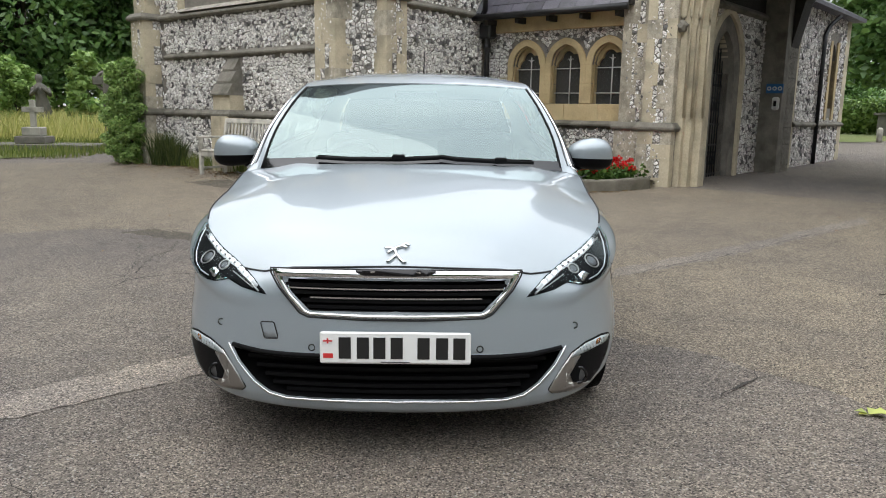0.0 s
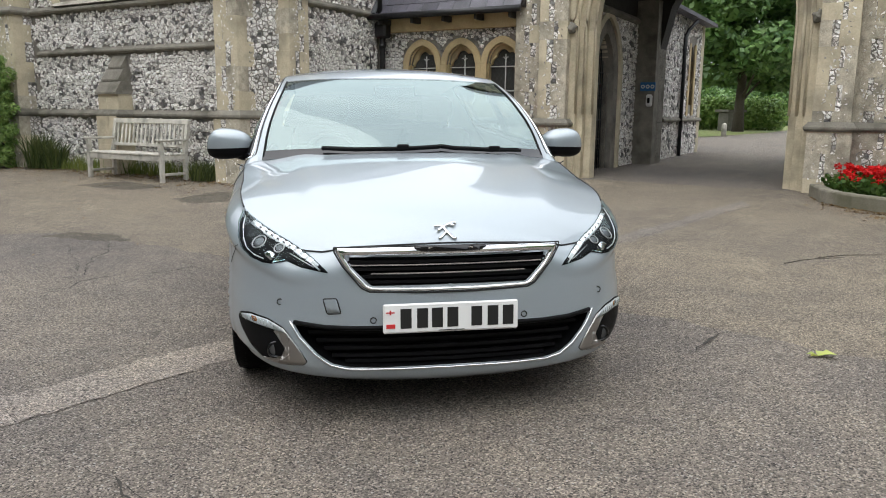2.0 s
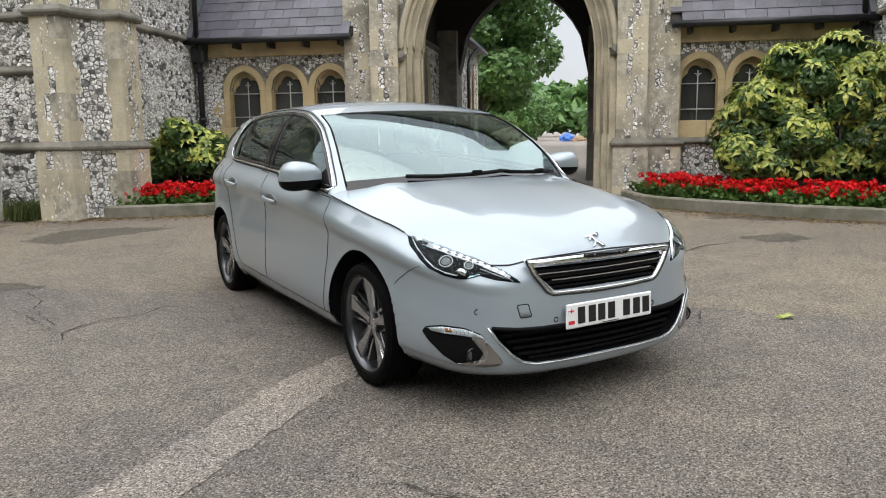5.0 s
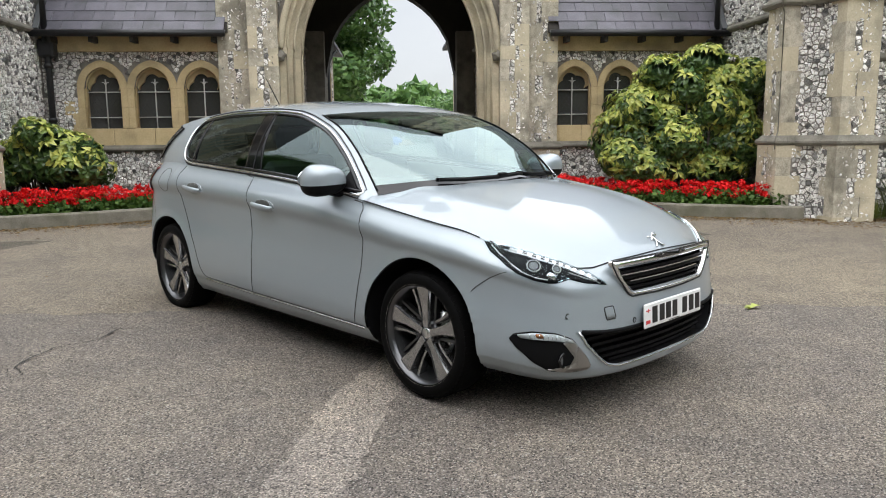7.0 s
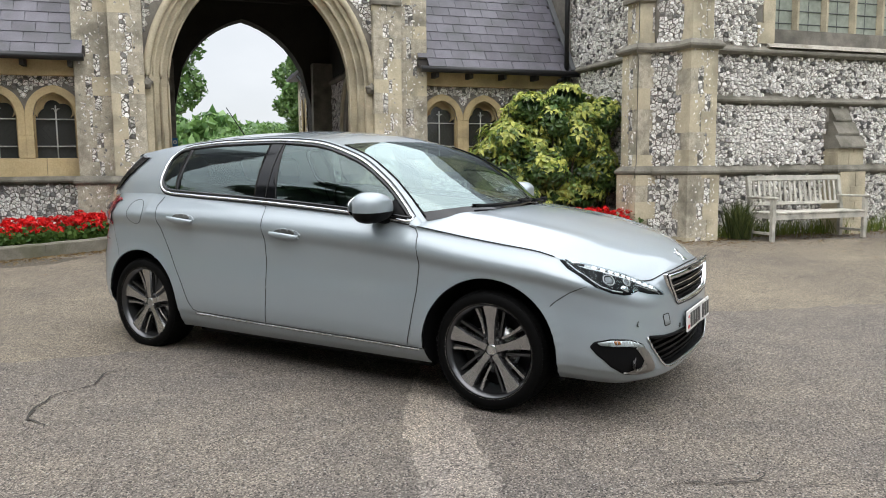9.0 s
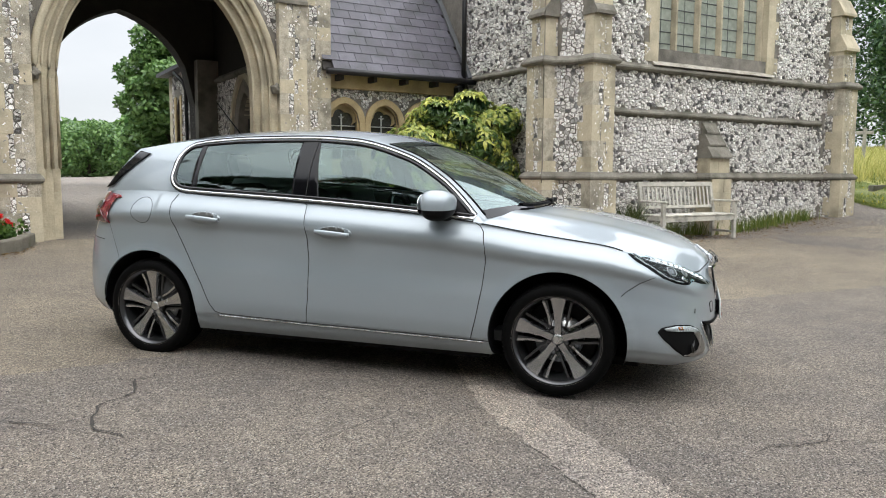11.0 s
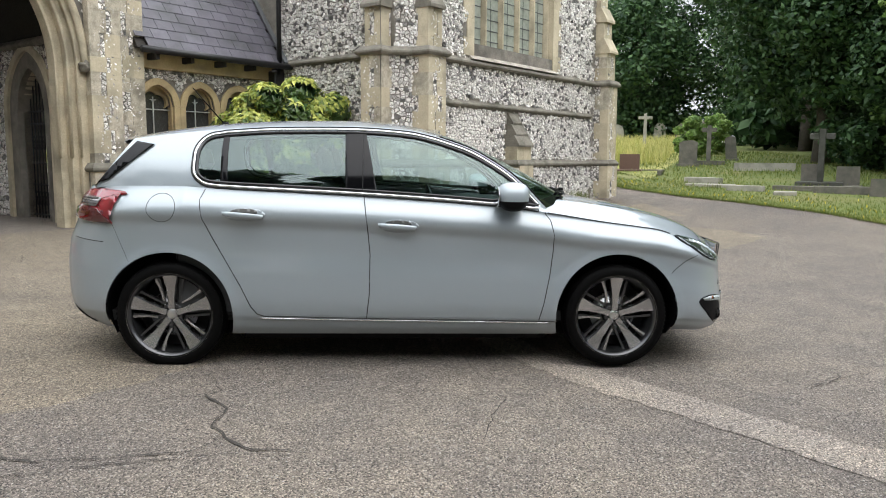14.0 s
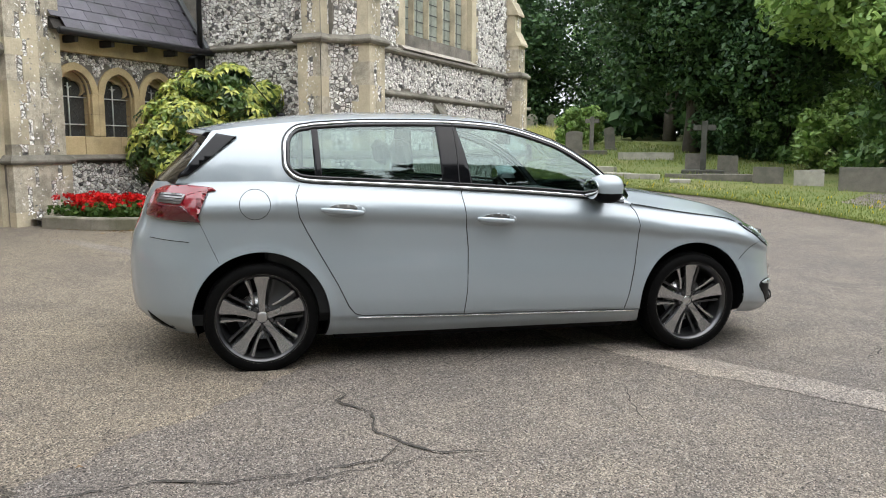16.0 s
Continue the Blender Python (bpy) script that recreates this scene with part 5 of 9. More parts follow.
def tub_point(kind, t, q):
    """A point of the right half of the lower body: kind and t run from front centre to rear centre, q from sill to belt."""
    d, yf, yr = smooth_curve(q, QS, DX), smooth_curve(q, QS, YF), smooth_curve(q, QS, YR)
    if kind == "side":
        y = lerp(YCF, YCR, t)
        w = 0.900 + smooth_curve(y, [0.1, 0.7, 1.6, 2.55], [-0.006, 0, 0.0, -0.003])
        x = w + d
        if q > 0.84:
            k = (q - 0.84) / 0.16
            bx = belt(max(y, 0.4))[0] if y >= 0.4 else lerp(0.822, 0.838, (y - YCF) / (0.4 - YCF))
            x = lerp(x, bx, k * k)
        z = lerp(tub_low(kind, t, y), tub_top(kind, t, y), q)
    elif kind == "front":
        sa, sb, t = corner(t, lerp(3.3, 2.9, q))
        w = 0.894 + d
        if q > 0.84:
            w = lerp(w, 0.822, ((q - 0.84) / 0.16) ** 2)
        x = w * sa
        y = YCF - (YCF - yf) * sb
        z = lerp(tub_low(kind, t, y), tub_top(kind, t, y), q)
    else:
        sb, sa, t = corner(1 - t, lerp(3.2, 3.0, q))
        t = 1 - t
        w = 0.897 + d
        if q > 0.8:
            w = lerp(w, 0.806, ((q - 0.8) / 0.2) ** 2)
        x = w * sb
        y = YCR + (yr - YCR) * sa
        z = lerp(tub_low(kind, t, y), tub_top(kind, t, y), q)
    # flared wheel-arch lips
    for cy, r0 in ((0.0, 0.372), (2.62, 0.366)):
        r = math.hypot(y - cy, z - 0.317)
        if x > 0.6 and r > r0 - 0.05:
            x += 0.007 * math.exp(-((r - r0) / 0.032) ** 2) * min(1, max(0, (0.8 - z) / 0.1))
    return x, y, z


ARCHES = ((0.0, 0.372), (2.62, 0.366))
UPPER_GRILLE = [(-0.385, 0.668), (0.385, 0.668), (0.372, 0.63), (0.30, 0.562), (-0.30, 0.562), (-0.372, 0.63)]
LOWER_GRILLE = [(-0.595, 0.416), (-0.48, 0.403), (-0.38, 0.400), (0.38, 0.400), (0.48, 0.403), (0.595, 0.416), (0.565, 0.362), (0.505, 0.296), (0.452, 0.258), (0.39, 0.244), (0.2, 0.240), (-0.2, 0.240), (-0.39, 0.244), (-0.452, 0.258), (-0.505, 0.296), (-0.565, 0.362)]


def inside(poly, x, z):
    c = False
    n = len(poly)
    for i in range(n):
        x0, z0 = poly[i]
        x1, z1 = poly[i - 1]
        if (z0 > z) != (z1 > z) and x < (x1 - x0) * (z - z0) / (z1 - z0) + x0:
            c = not c
    return c


def snapped(poly, x, z, d):
    """The nearest point of an outline, when it is nearer than d."""
    best = (d, x, z)
    for i in range(len(poly)):
        (x0, z0), (x1, z1) = poly[i - 1], poly[i]
        ux, uz = x1 - x0, z1 - z0
        t = min(1, max(0, ((x - x0) * ux + (z - z0) * uz) / (ux * ux + uz * uz)))
        px, pz = x0 + t * ux, z0 + t * uz
        r = math.hypot(px - x, pz - z)
        if r < best[0]:
            best = (r, px, pz)
    return best[1], best[2]


def tub_mesh():
    cols = [("front", k / NF) for k in range(NF)] + [("side", k / NS) for k in range(NS)] + [("rear", k / NR) for k in range(NR + 1)]
    rows = []
    for j in range(NQ + 1):
        q = j / NQ
        rows.append([tub_point(kind, t, q) for kind, t in cols])
    n = len(cols)
    verts, idx = [], {}
    for sg in (1, -1):
        for j in range(NQ + 1):
            for i in range(n):
                x, y, z = rows[j][i]
                if sg < 0 and (i == 0 or i == n - 1):
                    idx[sg, j, i] = idx[1, j, i]
                    continue
                if i == 0 or i == n - 1:
                    x = 0.0
                for cy, r0 in ARCHES:
                    r = math.hypot(y - cy, z - 0.317)
                    if x > 0.6 and abs(r - r0) < 0.016 and r > 0:
                        y, z = cy + (y - cy) * r0 / r, 0.317 + (z - 0.317) * r0 / r
                if y < -0.5 and 0 < i:
                    for hole in (UPPER_GRILLE, LOWER_GRILLE):
                        x, z = snapped(hole, x, z, 0.0085)
                idx[sg, j, i] = len(verts)
                verts.append((sg * x, y, z))
    faces = []
    for sg in (1, -1):
        for j in range(NQ):
            for i in range(n - 1):
                f = [idx[sg, j, i], idx[sg, j, i + 1], idx[sg, j + 1, i + 1], idx[sg, j + 1, i]]
                c = [sum(verts[k][a] for k in f) / 4 for a in range(3)]
                if abs(c[0]) > 0.6 and any(math.hypot(c[1] - cy, c[2] - 0.317) < r0 for cy, r0 in ARCHES):
                    continue
                if c[1] < -0.5 and (inside(UPPER_GRILLE, c[0], c[2]) or inside(LOWER_GRILLE, c[0], c[2])):
                    continue
                faces.append(f if sg > 0 else f[::-1])
    return verts, faces


tv, tf = tub_mesh()
body = mesh_ob("body", tv, tf, M_PAINT, car, "silver metallic painted lower body", True)


def patch(fn, nu, nv, keep=None):
    verts = [fn(i / nu, j / nv) for j in range(nv + 1) for i in range(nu + 1)]
    faces = []
    for j in range(nv):
        for i in range(nu):
            if keep is None or keep((i + 0.5) / nu, (j + 0.5) / nv):
                a = j * (nu + 1) + i
                faces.append((a, a + 1, a + nu + 2, a + nu + 1))
    return verts, faces


def facing(v, f, way):
    """Faces turned so that they look the given way."""
    a, b, c = (Vector(v[i]) for i in f[len(f) // 2][:3])
    return f if (b - a).cross(c - a).dot(Vector(way)) > 0 else [q[::-1] for q in f]


# bonnet: lines across from wing edge to wing edge
FRONT_EDGE = [tub_point("front", t, 1.0) for t in [k / 60 for k in range(61)]] + [tub_point("side", t, 1.0) for t in [k * 0.005 for k in range(1, 30)]]
FRONT_EDGE = [p for p in FRONT_EDGE if p[1] <= 0.50]
EDGE_Y = [p[1] for p in FRONT_EDGE]


def hood_centre(y):
    return smooth_curve(y, [-0.80, -0.76, -0.66, -0.47, -0.2, 0.04, 0.22, 0.5], [0.715, 0.748, 0.803, 0.872, 0.936, 0.978, 1.000, 1.02])


def screen_base(a):
    """Foot of the windscreen, a from -1 to 1 across."""
    return 0.765 * a, 0.19 + 0.27 * a * a, 0.992 - 0.052 * a * a


def hood_point(a, b):
    k = b * (len(FRONT_EDGE) - 1)
    i = min(int(k), len(FRONT_EDGE) - 2)
    f = k - i
    e = [lerp(FRONT_EDGE[i][c], FRONT_EDGE[i + 1][c], f) for c in range(3)]
    s = 2 * a - 1
    y = e[1]
    w = abs(s)
    crown = 1 - w**2.6
    ridge = 0.010 * math.exp(-((w - 0.66) / 0.10) ** 2) * min(1, max(0, (y + 0.75) / 0.4))
    z = lerp(e[2], hood_centre(y), crown) + ridge
    return s * e[0], y, z


v, f = patch(hood_point, 56, 66, lambda a, b: True)
keepf = []
for q in f:
    cx, cy = sum(v[i][0] for i in q) / 4, sum(v[i][1] for i in q) / 4
    a = cx / 0.765
    if cy < screen_base(max(-1, min(1, a)))[1] + 0.02:
        keepf.append(q)
bonnet = mesh_ob("bonnet", v, keepf, M_PAINT, car, "silver bonnet with soft crown", True)


# windscreen and roof: from rail to rail
def centre_line(b):
    return (smooth_curve(b, [0, 0.25, 0.5, 0.72, 0.9, 1.0], [0.19, 0.47, 0.76, 1.0, 1.13, 1.18]),
            smooth_curve(b, [0, 0.25, 0.5, 0.72, 0.9, 1.0], [0.992, 1.145, 1.285, 1.378, 1.418, 1.431]))


def screen_point(a, b):
    s = 2 * a - 1
    ry = lerp(0.44, 1.28, b)
    rx, _, rz = rail(ry)
    cy, cz = centre_line(b)
    w = abs(s)
    y = lerp(cy, ry, w**2.2)
    z = lerp(cz, rz, w**2.4)
    return s * rx, y, z


def roof_point(a, b):
    s = 2 * a - 1
    ry = lerp(1.28, 2.87, b)
    rx, _, rz = rail(ry)
    cy = lerp(1.18, 3.0, b)
    cz = smooth_curve(cy, [1.18, 1.3, 1.6, 2.0, 2.4, 2.75, 3.0], [1.431, 1.449, 1.468, 1.463, 1.437, 1.392, 1.345])
    w = abs(s)
    return s * rx, lerp(cy, ry, w**2.2), lerp(cz, rz, w**2.6)


def pane_keep(a, b):
    s = abs(2 * a - 1)
    return s < 0.962 and 0.02 < b < 0.745


v, f = patch(screen_point, 128, 60, pane_keep)
screen = mesh_ob("windscreen", v, facing(v, f, (0, -0.5, 1)), M_SCREEN, car, "tinted curved windscreen", True)
screen.visible_shadow = False
for nm_, lab_, test_ in (("windscreen_pillar", "silver windscreen pillar", lambda a, b: a < 0.5 and b < 0.745), ("windscreen_pillar", "silver windscreen pillar", lambda a, b: a >= 0.5 and b < 0.745), ("roof_header", "silver roof header above the windscreen", lambda a, b: b >= 0.745)):
    v, f = patch(screen_point, 128, 60, lambda a, b: not pane_keep(a, b) and test_(a, b))
    mesh_ob(nm_, v, f, M_PAINT, car, lab_, True)


def lifted(fn, d):
    """The same surface, raised by d along its normal."""
    def g(a, b):
        e = 1e-3
        p = Vector(fn(a, b))
        u = Vector(fn(min(1, a + e), b)) - Vector(fn(max(0, a - e), b))
        w = Vector(fn(a, min(1, b + e))) - Vector(fn(a, max(0, b - e)))
        n = u.cross(w).normalized()
        return tuple(p + d * n)
    return g


frit = lifted(screen_point, 0.003)
v, f = patch(frit, 128, 100, lambda a, b: (b > 0.735 and b < 0.755 and abs(2 * a - 1) < 0.962) or (b < 0.05 and abs(2 * a - 1) < 0.962))
mesh_ob("windscreen_border", v, f, M_GLOSSBLACK, car, "black border of the windscreen", True)
for s_ in (-1, 1):
    tube("screen_seal", [lifted(screen_point, 0.002)(0.5 + s_ * 0.481, 0.02 + 0.725 * k / 30) for k in range(31)], 0.0055, M_BLACK, car, 6, label="black rubber windscreen seal")
v, f = patch(roof_point, 48, 60)
mesh_ob("roof", v, f, M_PAINT, car, "silver roof panel", True)


# glasshouse sides
Y0, YB, YT = 0.44, 3.06, 2.87


def side_point(a, b):
    """a: front to back, b: belt to rail."""
    p0 = belt(lerp(0.42, YB, a))
    p1 = rail(lerp(Y0, YT, a))
    bulge = 0.035 * math.sin(math.pi * b) * min(1, max(0, (p1[2] - p0[2]) / 0.3))
    return lerp(p0[0], p1[0], b) + bulge, lerp(p0[1], p1[1], b), lerp(p0[2], p1[2], b)


def in_window(y, z, a, b, m=0.0):
    """Inside the outline of the side windows."""
    x0, x1 = 0.50, 2.475
    p0, p1 = belt(y), rail(y) if y > Y0 else (0, 0, 0.9)
    lo, hi = p0[2] + 0.022, p1[2] - 0.030
    if y < x0 or y > x1 or z < lo or z > hi:
        return False
    r = 0.11
    if y > x1 - r:
        dy = y - (x1 - r)
        if z > hi - r and math.hypot(dy, z - (hi - r)) > r:
            return False
        if z < lo + r * 0.8 and math.hypot(dy / r, (lo + r * 0.8 - z) / (r * 0.8)) > 1:
            return False
    return True


NU, NV = 200, 34
for sg in (1, -1):
    def sp(a, b, sg=sg):
        x, y, z = side_point(a, b)
        return sg * x, y, z

    def wk(a, b):
        x, y, z = side_point(a, b)
        return in_window(y, z, a, b)
    v, f = patch(sp, NU, NV, lambda a, b: not wk(a, b))
    mesh_ob("side_frame", v, f, M_PAINT, car, "silver door frames and rear pillar", True)
    v, f = patch(sp, NU, NV, wk)
    o = mesh_ob("side_glass", v, facing(v, f, (sg, 0, 0)), M_CARGLASS, car, "tinted side windows", True)
    o.visible_shadow = False


def side_at(y, z, off=0.0, sg=-1):
    """A point on the glasshouse side at this length and height."""
    p0, p1 = belt(min(max(y, 0.42), 3.0)), rail(min(max(y, Y0), 2.85))
    t = (z - p0[2]) / max(0.05, p1[2] - p0[2])
    x = lerp(p0[0], p1[0], t) + 0.035 * math.sin(math.pi * min(1, max(0, t))) * min(1, max(0, (p1[2] - p0[2]) / 0.3))
    return sg * (x + off), y, z


sv_, sf_ = patch(side_point, 120, 30)
FLANK = BVHTree.FromPolygons([Vector(p) for p in sv_], [tuple(p) for p in sf_])


def on_pillar(y, z, sg=-1, off=0.0):
    """The point of the glasshouse side at (y, z), on its true surface."""
    h = FLANK.ray_cast(Vector((2, y, z)), Vector((-1, 0, 0)))[0]
    if h is None:
        h = FLANK.find_nearest(Vector((0.6, y, z)))[0]
    return Vector((sg * (h.x + off), y, z))


# rear screen and tail
def tail_top(s):
    x, y, z = roof_point((s + 1) / 2, 1.0)
    return x, y, z


def tail_point(a, b):
    s = 2 * a - 1
    t = tail_top(s)
    bt = (0.715 * s, lerp(3.215, 3.06, abs(s) ** 2.5), lerp(1.055, 1.04, abs(s)))
    return lerp(t[0], bt[0], b), lerp(t[1] - 0.05, bt[1], b), lerp(t[2] - 0.02, bt[2], b)


v, f = patch(tail_point, 30, 16)
mesh_ob("rear_screen", v, f, M_GLOSSBLACK, car, "dark rear screen", True)


def spoiler_point(a, b):
    s = 2 * a - 1
    x, y, z = tail_top(s)
    prof = [(-0.06, 0.0), (0.03, -0.012), (0.055, -0.026), (0.03, -0.045), (-0.05, -0.03)]
    k = b * 4
    i = min(3, int(k))
    dy, dz = (lerp(prof[i][c], prof[i + 1][c], k - i) for c in (0, 1))
    return x * 1.0, y + dy, z + dz + 0.006


v, f = patch(spoiler_point, 30, 16)
mesh_ob("roof_spoiler", v, f, M_PAINT, car, "silver roof spoiler lip", True)


# --- lines and trims laid on the panels ---
TREE = BVHTree.FromPolygons([Vector(p) for p in tv], [tuple(p) for p in tf])
hv_, hf_ = patch(hood_point, 56, 66)
NOSE = BVHTree.FromPolygons([Vector(p) for p in tv] + [Vector(p) for p in hv_], [tuple(p) for p in tf] + [tuple(i + len(tv) for i in p) for p in hf_])


def on_side(y, z, sg=-1, off=0.0):
    """The point of the lower body's flank at (y, z)."""
    h, n, _, _ = TREE.ray_cast(Vector((sg * 2, y, z)), Vector((-sg, 0, 0)))
    if h is None:
        h, n = Vector((sg * 0.88, y, z)), Vector((sg, 0, 0))
    if n.x * sg < 0:
        n = -n
    return h + n * off


def on_front(x, z, off=0.0):
    h, n, _, _ = NOSE.ray_cast(Vector((x, -3, z)), Vector((0, 1, 0)))
    if h is None:
        s = [0.0, -0.02, 0.02, -0.04, 0.04, -0.06, 0.06]
        for dz in s:
            h, n, _, _ = NOSE.ray_cast(Vector((x, -3, z + dz)), Vector((0, 1, 0)))
            if h is not None:
                h = Vector((x, h.y, z))
                break
        else:
            h, n = Vector((x, -0.84, z)), Vector((0, -1, 0))
    if n.y > 0:
        n = -n
    return h + n * off


def dense(pts, step=0.02, closed=False):
    out = []
    n = len(pts)
    for i in range(n if closed else n - 1):
        a, b = pts[i], pts[(i + 1) % n]
        m = max(1, int(math.dist(a, b) / step))
        out += [tuple(lerp(a[c], b[c], k / m) for c in range(len(a))) for k in range(m)]
    return out if closed else out + [pts[-1]]


def rounded(pts, r=0.3, n=4):
    """Corners of a closed outline cut round."""
    out = []
    m = len(pts)
    for i in range(m):
        a, b, c = pts[i - 1], pts[i], pts[(i + 1) % m]
        p, q = [lerp(b[k], a[k], r) for k in (0, 1)], [lerp(b[k], c[k], r) for k in (0, 1)]
        for k in range(n + 1):
            t = k / n
            out.append(tuple((1 - t) ** 2 * p[j] + 2 * t * (1 - t) * b[j] + t * t * q[j] for j in (0, 1)))
    return out


def decal(name, outline, project, off, mat, parent, label="", step=0.025, smooth=True, thick=0.006):
    """A skin over a panel inside a 2D outline, with turned-in edges."""
    bm = bmesh.new()
    f = bm.faces.new([bm.verts.new((a, 0, b)) for a, b in outline])
    bmesh.ops.triangulate(bm, faces=[f])
    xs, zs = [p[0] for p in outline], [p[1] for p in outline]
    for axis, lo, hi in ((0, min(xs), max(xs)), (2, min(zs), max(zs))):
        k = lo + step
        while k < hi:
            co, no = Vector((0, 0, 0)), Vector((0, 0, 0))
            co[axis], no[axis] = k, 1
            bmesh.ops.bisect_plane(bm, geom=bm.verts[:] + bm.edges[:] + bm.faces[:], plane_co=co, plane_no=no)
            k += step
    rim = [e for e in bm.edges if e.is_boundary]
    flat = {v: (v.co.x, v.co.z) for v in bm.verts}
    for v_, (a, b) in flat.items():
        v_.co = Vector(project(a, b, off))
    bm.normal_update()
    mid = bm.faces[:][len(bm.faces) // 2]
    am, bm_ = flat[mid.verts[0]]
    if mid.normal.dot(Vector(project(am, bm_, off + 0.02)) - Vector(project(am, bm_, off))) < 0:
        bmesh.ops.reverse_faces(bm, faces=bm.faces[:])
    if thick:
        r = bmesh.ops.extrude_edge_only(bm, edges=rim)
        for g in r["geom"]:
            if isinstance(g, bmesh.types.BMVert):
                near = min(flat, key=lambda w: (w.co - g.co).length)
                g.co = Vector(project(*flat[near], off - thick))
    return part(name, bm, mat, parent, label, smooth)


def band(name, outer, inner, project, off, mat, parent, label="", lift=0.006):
    """A closed strip between two outlines with as many points, gently domed."""
    n = len(outer)
    verts, faces = [], []
    for t, o in ((0, off - lift), (0.12, off), (0.5, off + 0.004), (0.88, off), (1, off - lift)):
        for p, q in zip(outer, inner):
            verts.append(tuple(project(lerp(p[0], q[0], t), lerp(p[1], q[1], t), o)))
    for j in range(4):
        for i in range(n):
            k = (i + 1) % n
            faces.append((j * n + i, j * n + k, (j + 1) * n + k, (j + 1) * n + i))
    return mesh_ob(name, verts, faces, mat, parent, label, True)


def side_line(name, pts, r, mat, parent, sg, label="", off=0.0, closed=False):
    path = [on_side(y, z, sg, off) for y, z in dense(pts, 0.02, closed)]
    return tube(name, path, r, mat, parent, 5, closed, label)


def win_outline(m):
    """Outline of the side windows, pushed out by m, in (y, z)."""
    pts = []
    for k in range(41):
        y = lerp(0.485, 2.36, k / 40)
        pts.append((y, belt(y)[2] + 0.022 - m))
    x1, r = 2.475, 0.11
    lo, hi = belt(2.4)[2] + 0.022, rail(2.42)[2] - 0.03
    for k in range(9):
        t = -math.pi / 2 + math.pi / 2 * k / 8
        pts.append((x1 - r + (r + m) * math.cos(t), lo + r * 0.8 + (r * 0.8 + m) * math.sin(t)))
    for k in range(9):
        t = math.pi / 2 * k / 8
        pts.append((x1 - r + (r + m) * math.cos(t), hi - r + (r + m) * math.sin(t)))
    for k in range(1, 51):
        y = lerp(2.36, 0.475, k / 50)
        pts.append((y, max(belt(max(y, 0.4))[2] + 0.03, rail(max(y, Y0))[2] - 0.030 + m)))
    return pts


for sg in (-1, 1):
    P = lambda y, z, off=0.0, sg=sg: side_at(y, z, off, sg)
    tube("window_trim", [P(y, z, 0.004) for y, z in win_outline(0.008)], 0.0085, M_CHROME, car, 6, True, "bright chrome strip round the side windows")
    tube("window_seal", [P(y, z, 0.002) for y, z in win_outline(-0.010)], 0.010, M_GLOSSBLACK, car, 6, True, "black rubber window seal")
    tube("outer_seal", [P(y, z, 0.001) for y, z in win_outline(0.022)], 0.0045, M_GAP, car, 5, True)
    # pillars between the panes
    for n_, (ya, yb, yc, yd) in (("centre_pillar", (1.425, 1.615, 1.60, 1.50)),):
        pts = [(1.425, 1.018), (1.61, 1.024), (1.622, 1.386), (1.50, 1.386)]
        decal(n_, pts, P, 0.006, M_PILLAR, car, "gloss black door pillar trim")
    decal("quarter_divider", [(2.285, 1.062), (2.325, 1.064), (2.335, 1.355), (2.300, 1.36)], P, 0.006, M_PILLAR, car, "black divider of the rear quarter pane")
    decal("mirror_sail", [(0.50, 0.958), (0.63, 0.972), (0.60, 1.075), (0.575, 1.068)], P, 0.006, M_BLACK, car, "black triangle behind the mirror")
    decal("hatch_glass_edge", [(2.845, 1.312), (2.735, 1.294), (2.99, 1.084), (3.05, 1.068)], lambda a, b, off, sg=sg: on_pillar(a, b, sg, off), 0.012, M_PILLAR, car, "dark wrap-round edge of the rear screen")
    # shut lines
    tube("door_gap", [P(1.512, lerp(1.386, 1.03, k / 8), 0.008) for k in range(9)], 0.003, M_GAP, car, 5)
    side_line("door_gap", [(1.505, 1.02), (1.483, 0.848), (1.467, 0.682), (1.470, 0.45), (1.486, 0.304)], 0.0028, M_GAP, car, sg)
    side_line("door_gap", [(0.453, 0.932), (0.415, 0.885), (0.398, 0.80), (0.396, 0.72), (0.412, 0.578), (0.445, 0.40), (0.472, 0.293)], 0.0028, M_GAP, car, sg)
    side_line("door_gap", [(2.41, 1.04), (2.432, 0.986), (2.416, 0.872), (2.375, 0.79), (2.321, 0.692), (2.209, 0.494), (2.15, 0.37), (2.115, 0.327), (2.075, 0.315)], 0.0028, M_GAP, car, sg)
    side_line("sill_gap", [(2.08, 0.315), (1.486, 0.302), (0.9, 0.294), (0.36, 0.284)], 0.0028, M_GAP, car, sg)
    side_line("sill_trim", [(2.10, 0.304), (1.486, 0.291), (0.9, 0.284), (0.40, 0.276)], 0.004, M_CHROME, car, sg, "thin bright sill strip", 0.002)
    side_line("bumper_gap", [(-0.33, 0.575), (-0.355, 0.60), (-0.42, 0.645), (-0.47, 0.668), (-0.50, 0.678)], 0.0022, M_GAP, car, sg)
    side_line("bumper_gap", [(2.83, 0.61), (2.88, 0.72), (2.915, 0.80), (2.94, 0.845)], 0.0012, M_GAP, car, sg)
    circ = [(2.646 + 0.08 * math.cos(2 * math.pi * k / 36), 0.937 + 0.08 * math.sin(2 * math.pi * k / 36)) for k in range(36)]
    if sg < 0:
        side_line("fuel_flap_gap", circ, 0.002, M_GAP, car, sg, closed=True)
    # wing edge of the bonnet
    path = [(sg * (p[0] + 0.002), p[1], p[2] + 0.001) for p in FRONT_EDGE if -0.34 < p[1] < 0.44]
    tube("bonnet_gap", path, 0.003, M_GAP, car, 5)
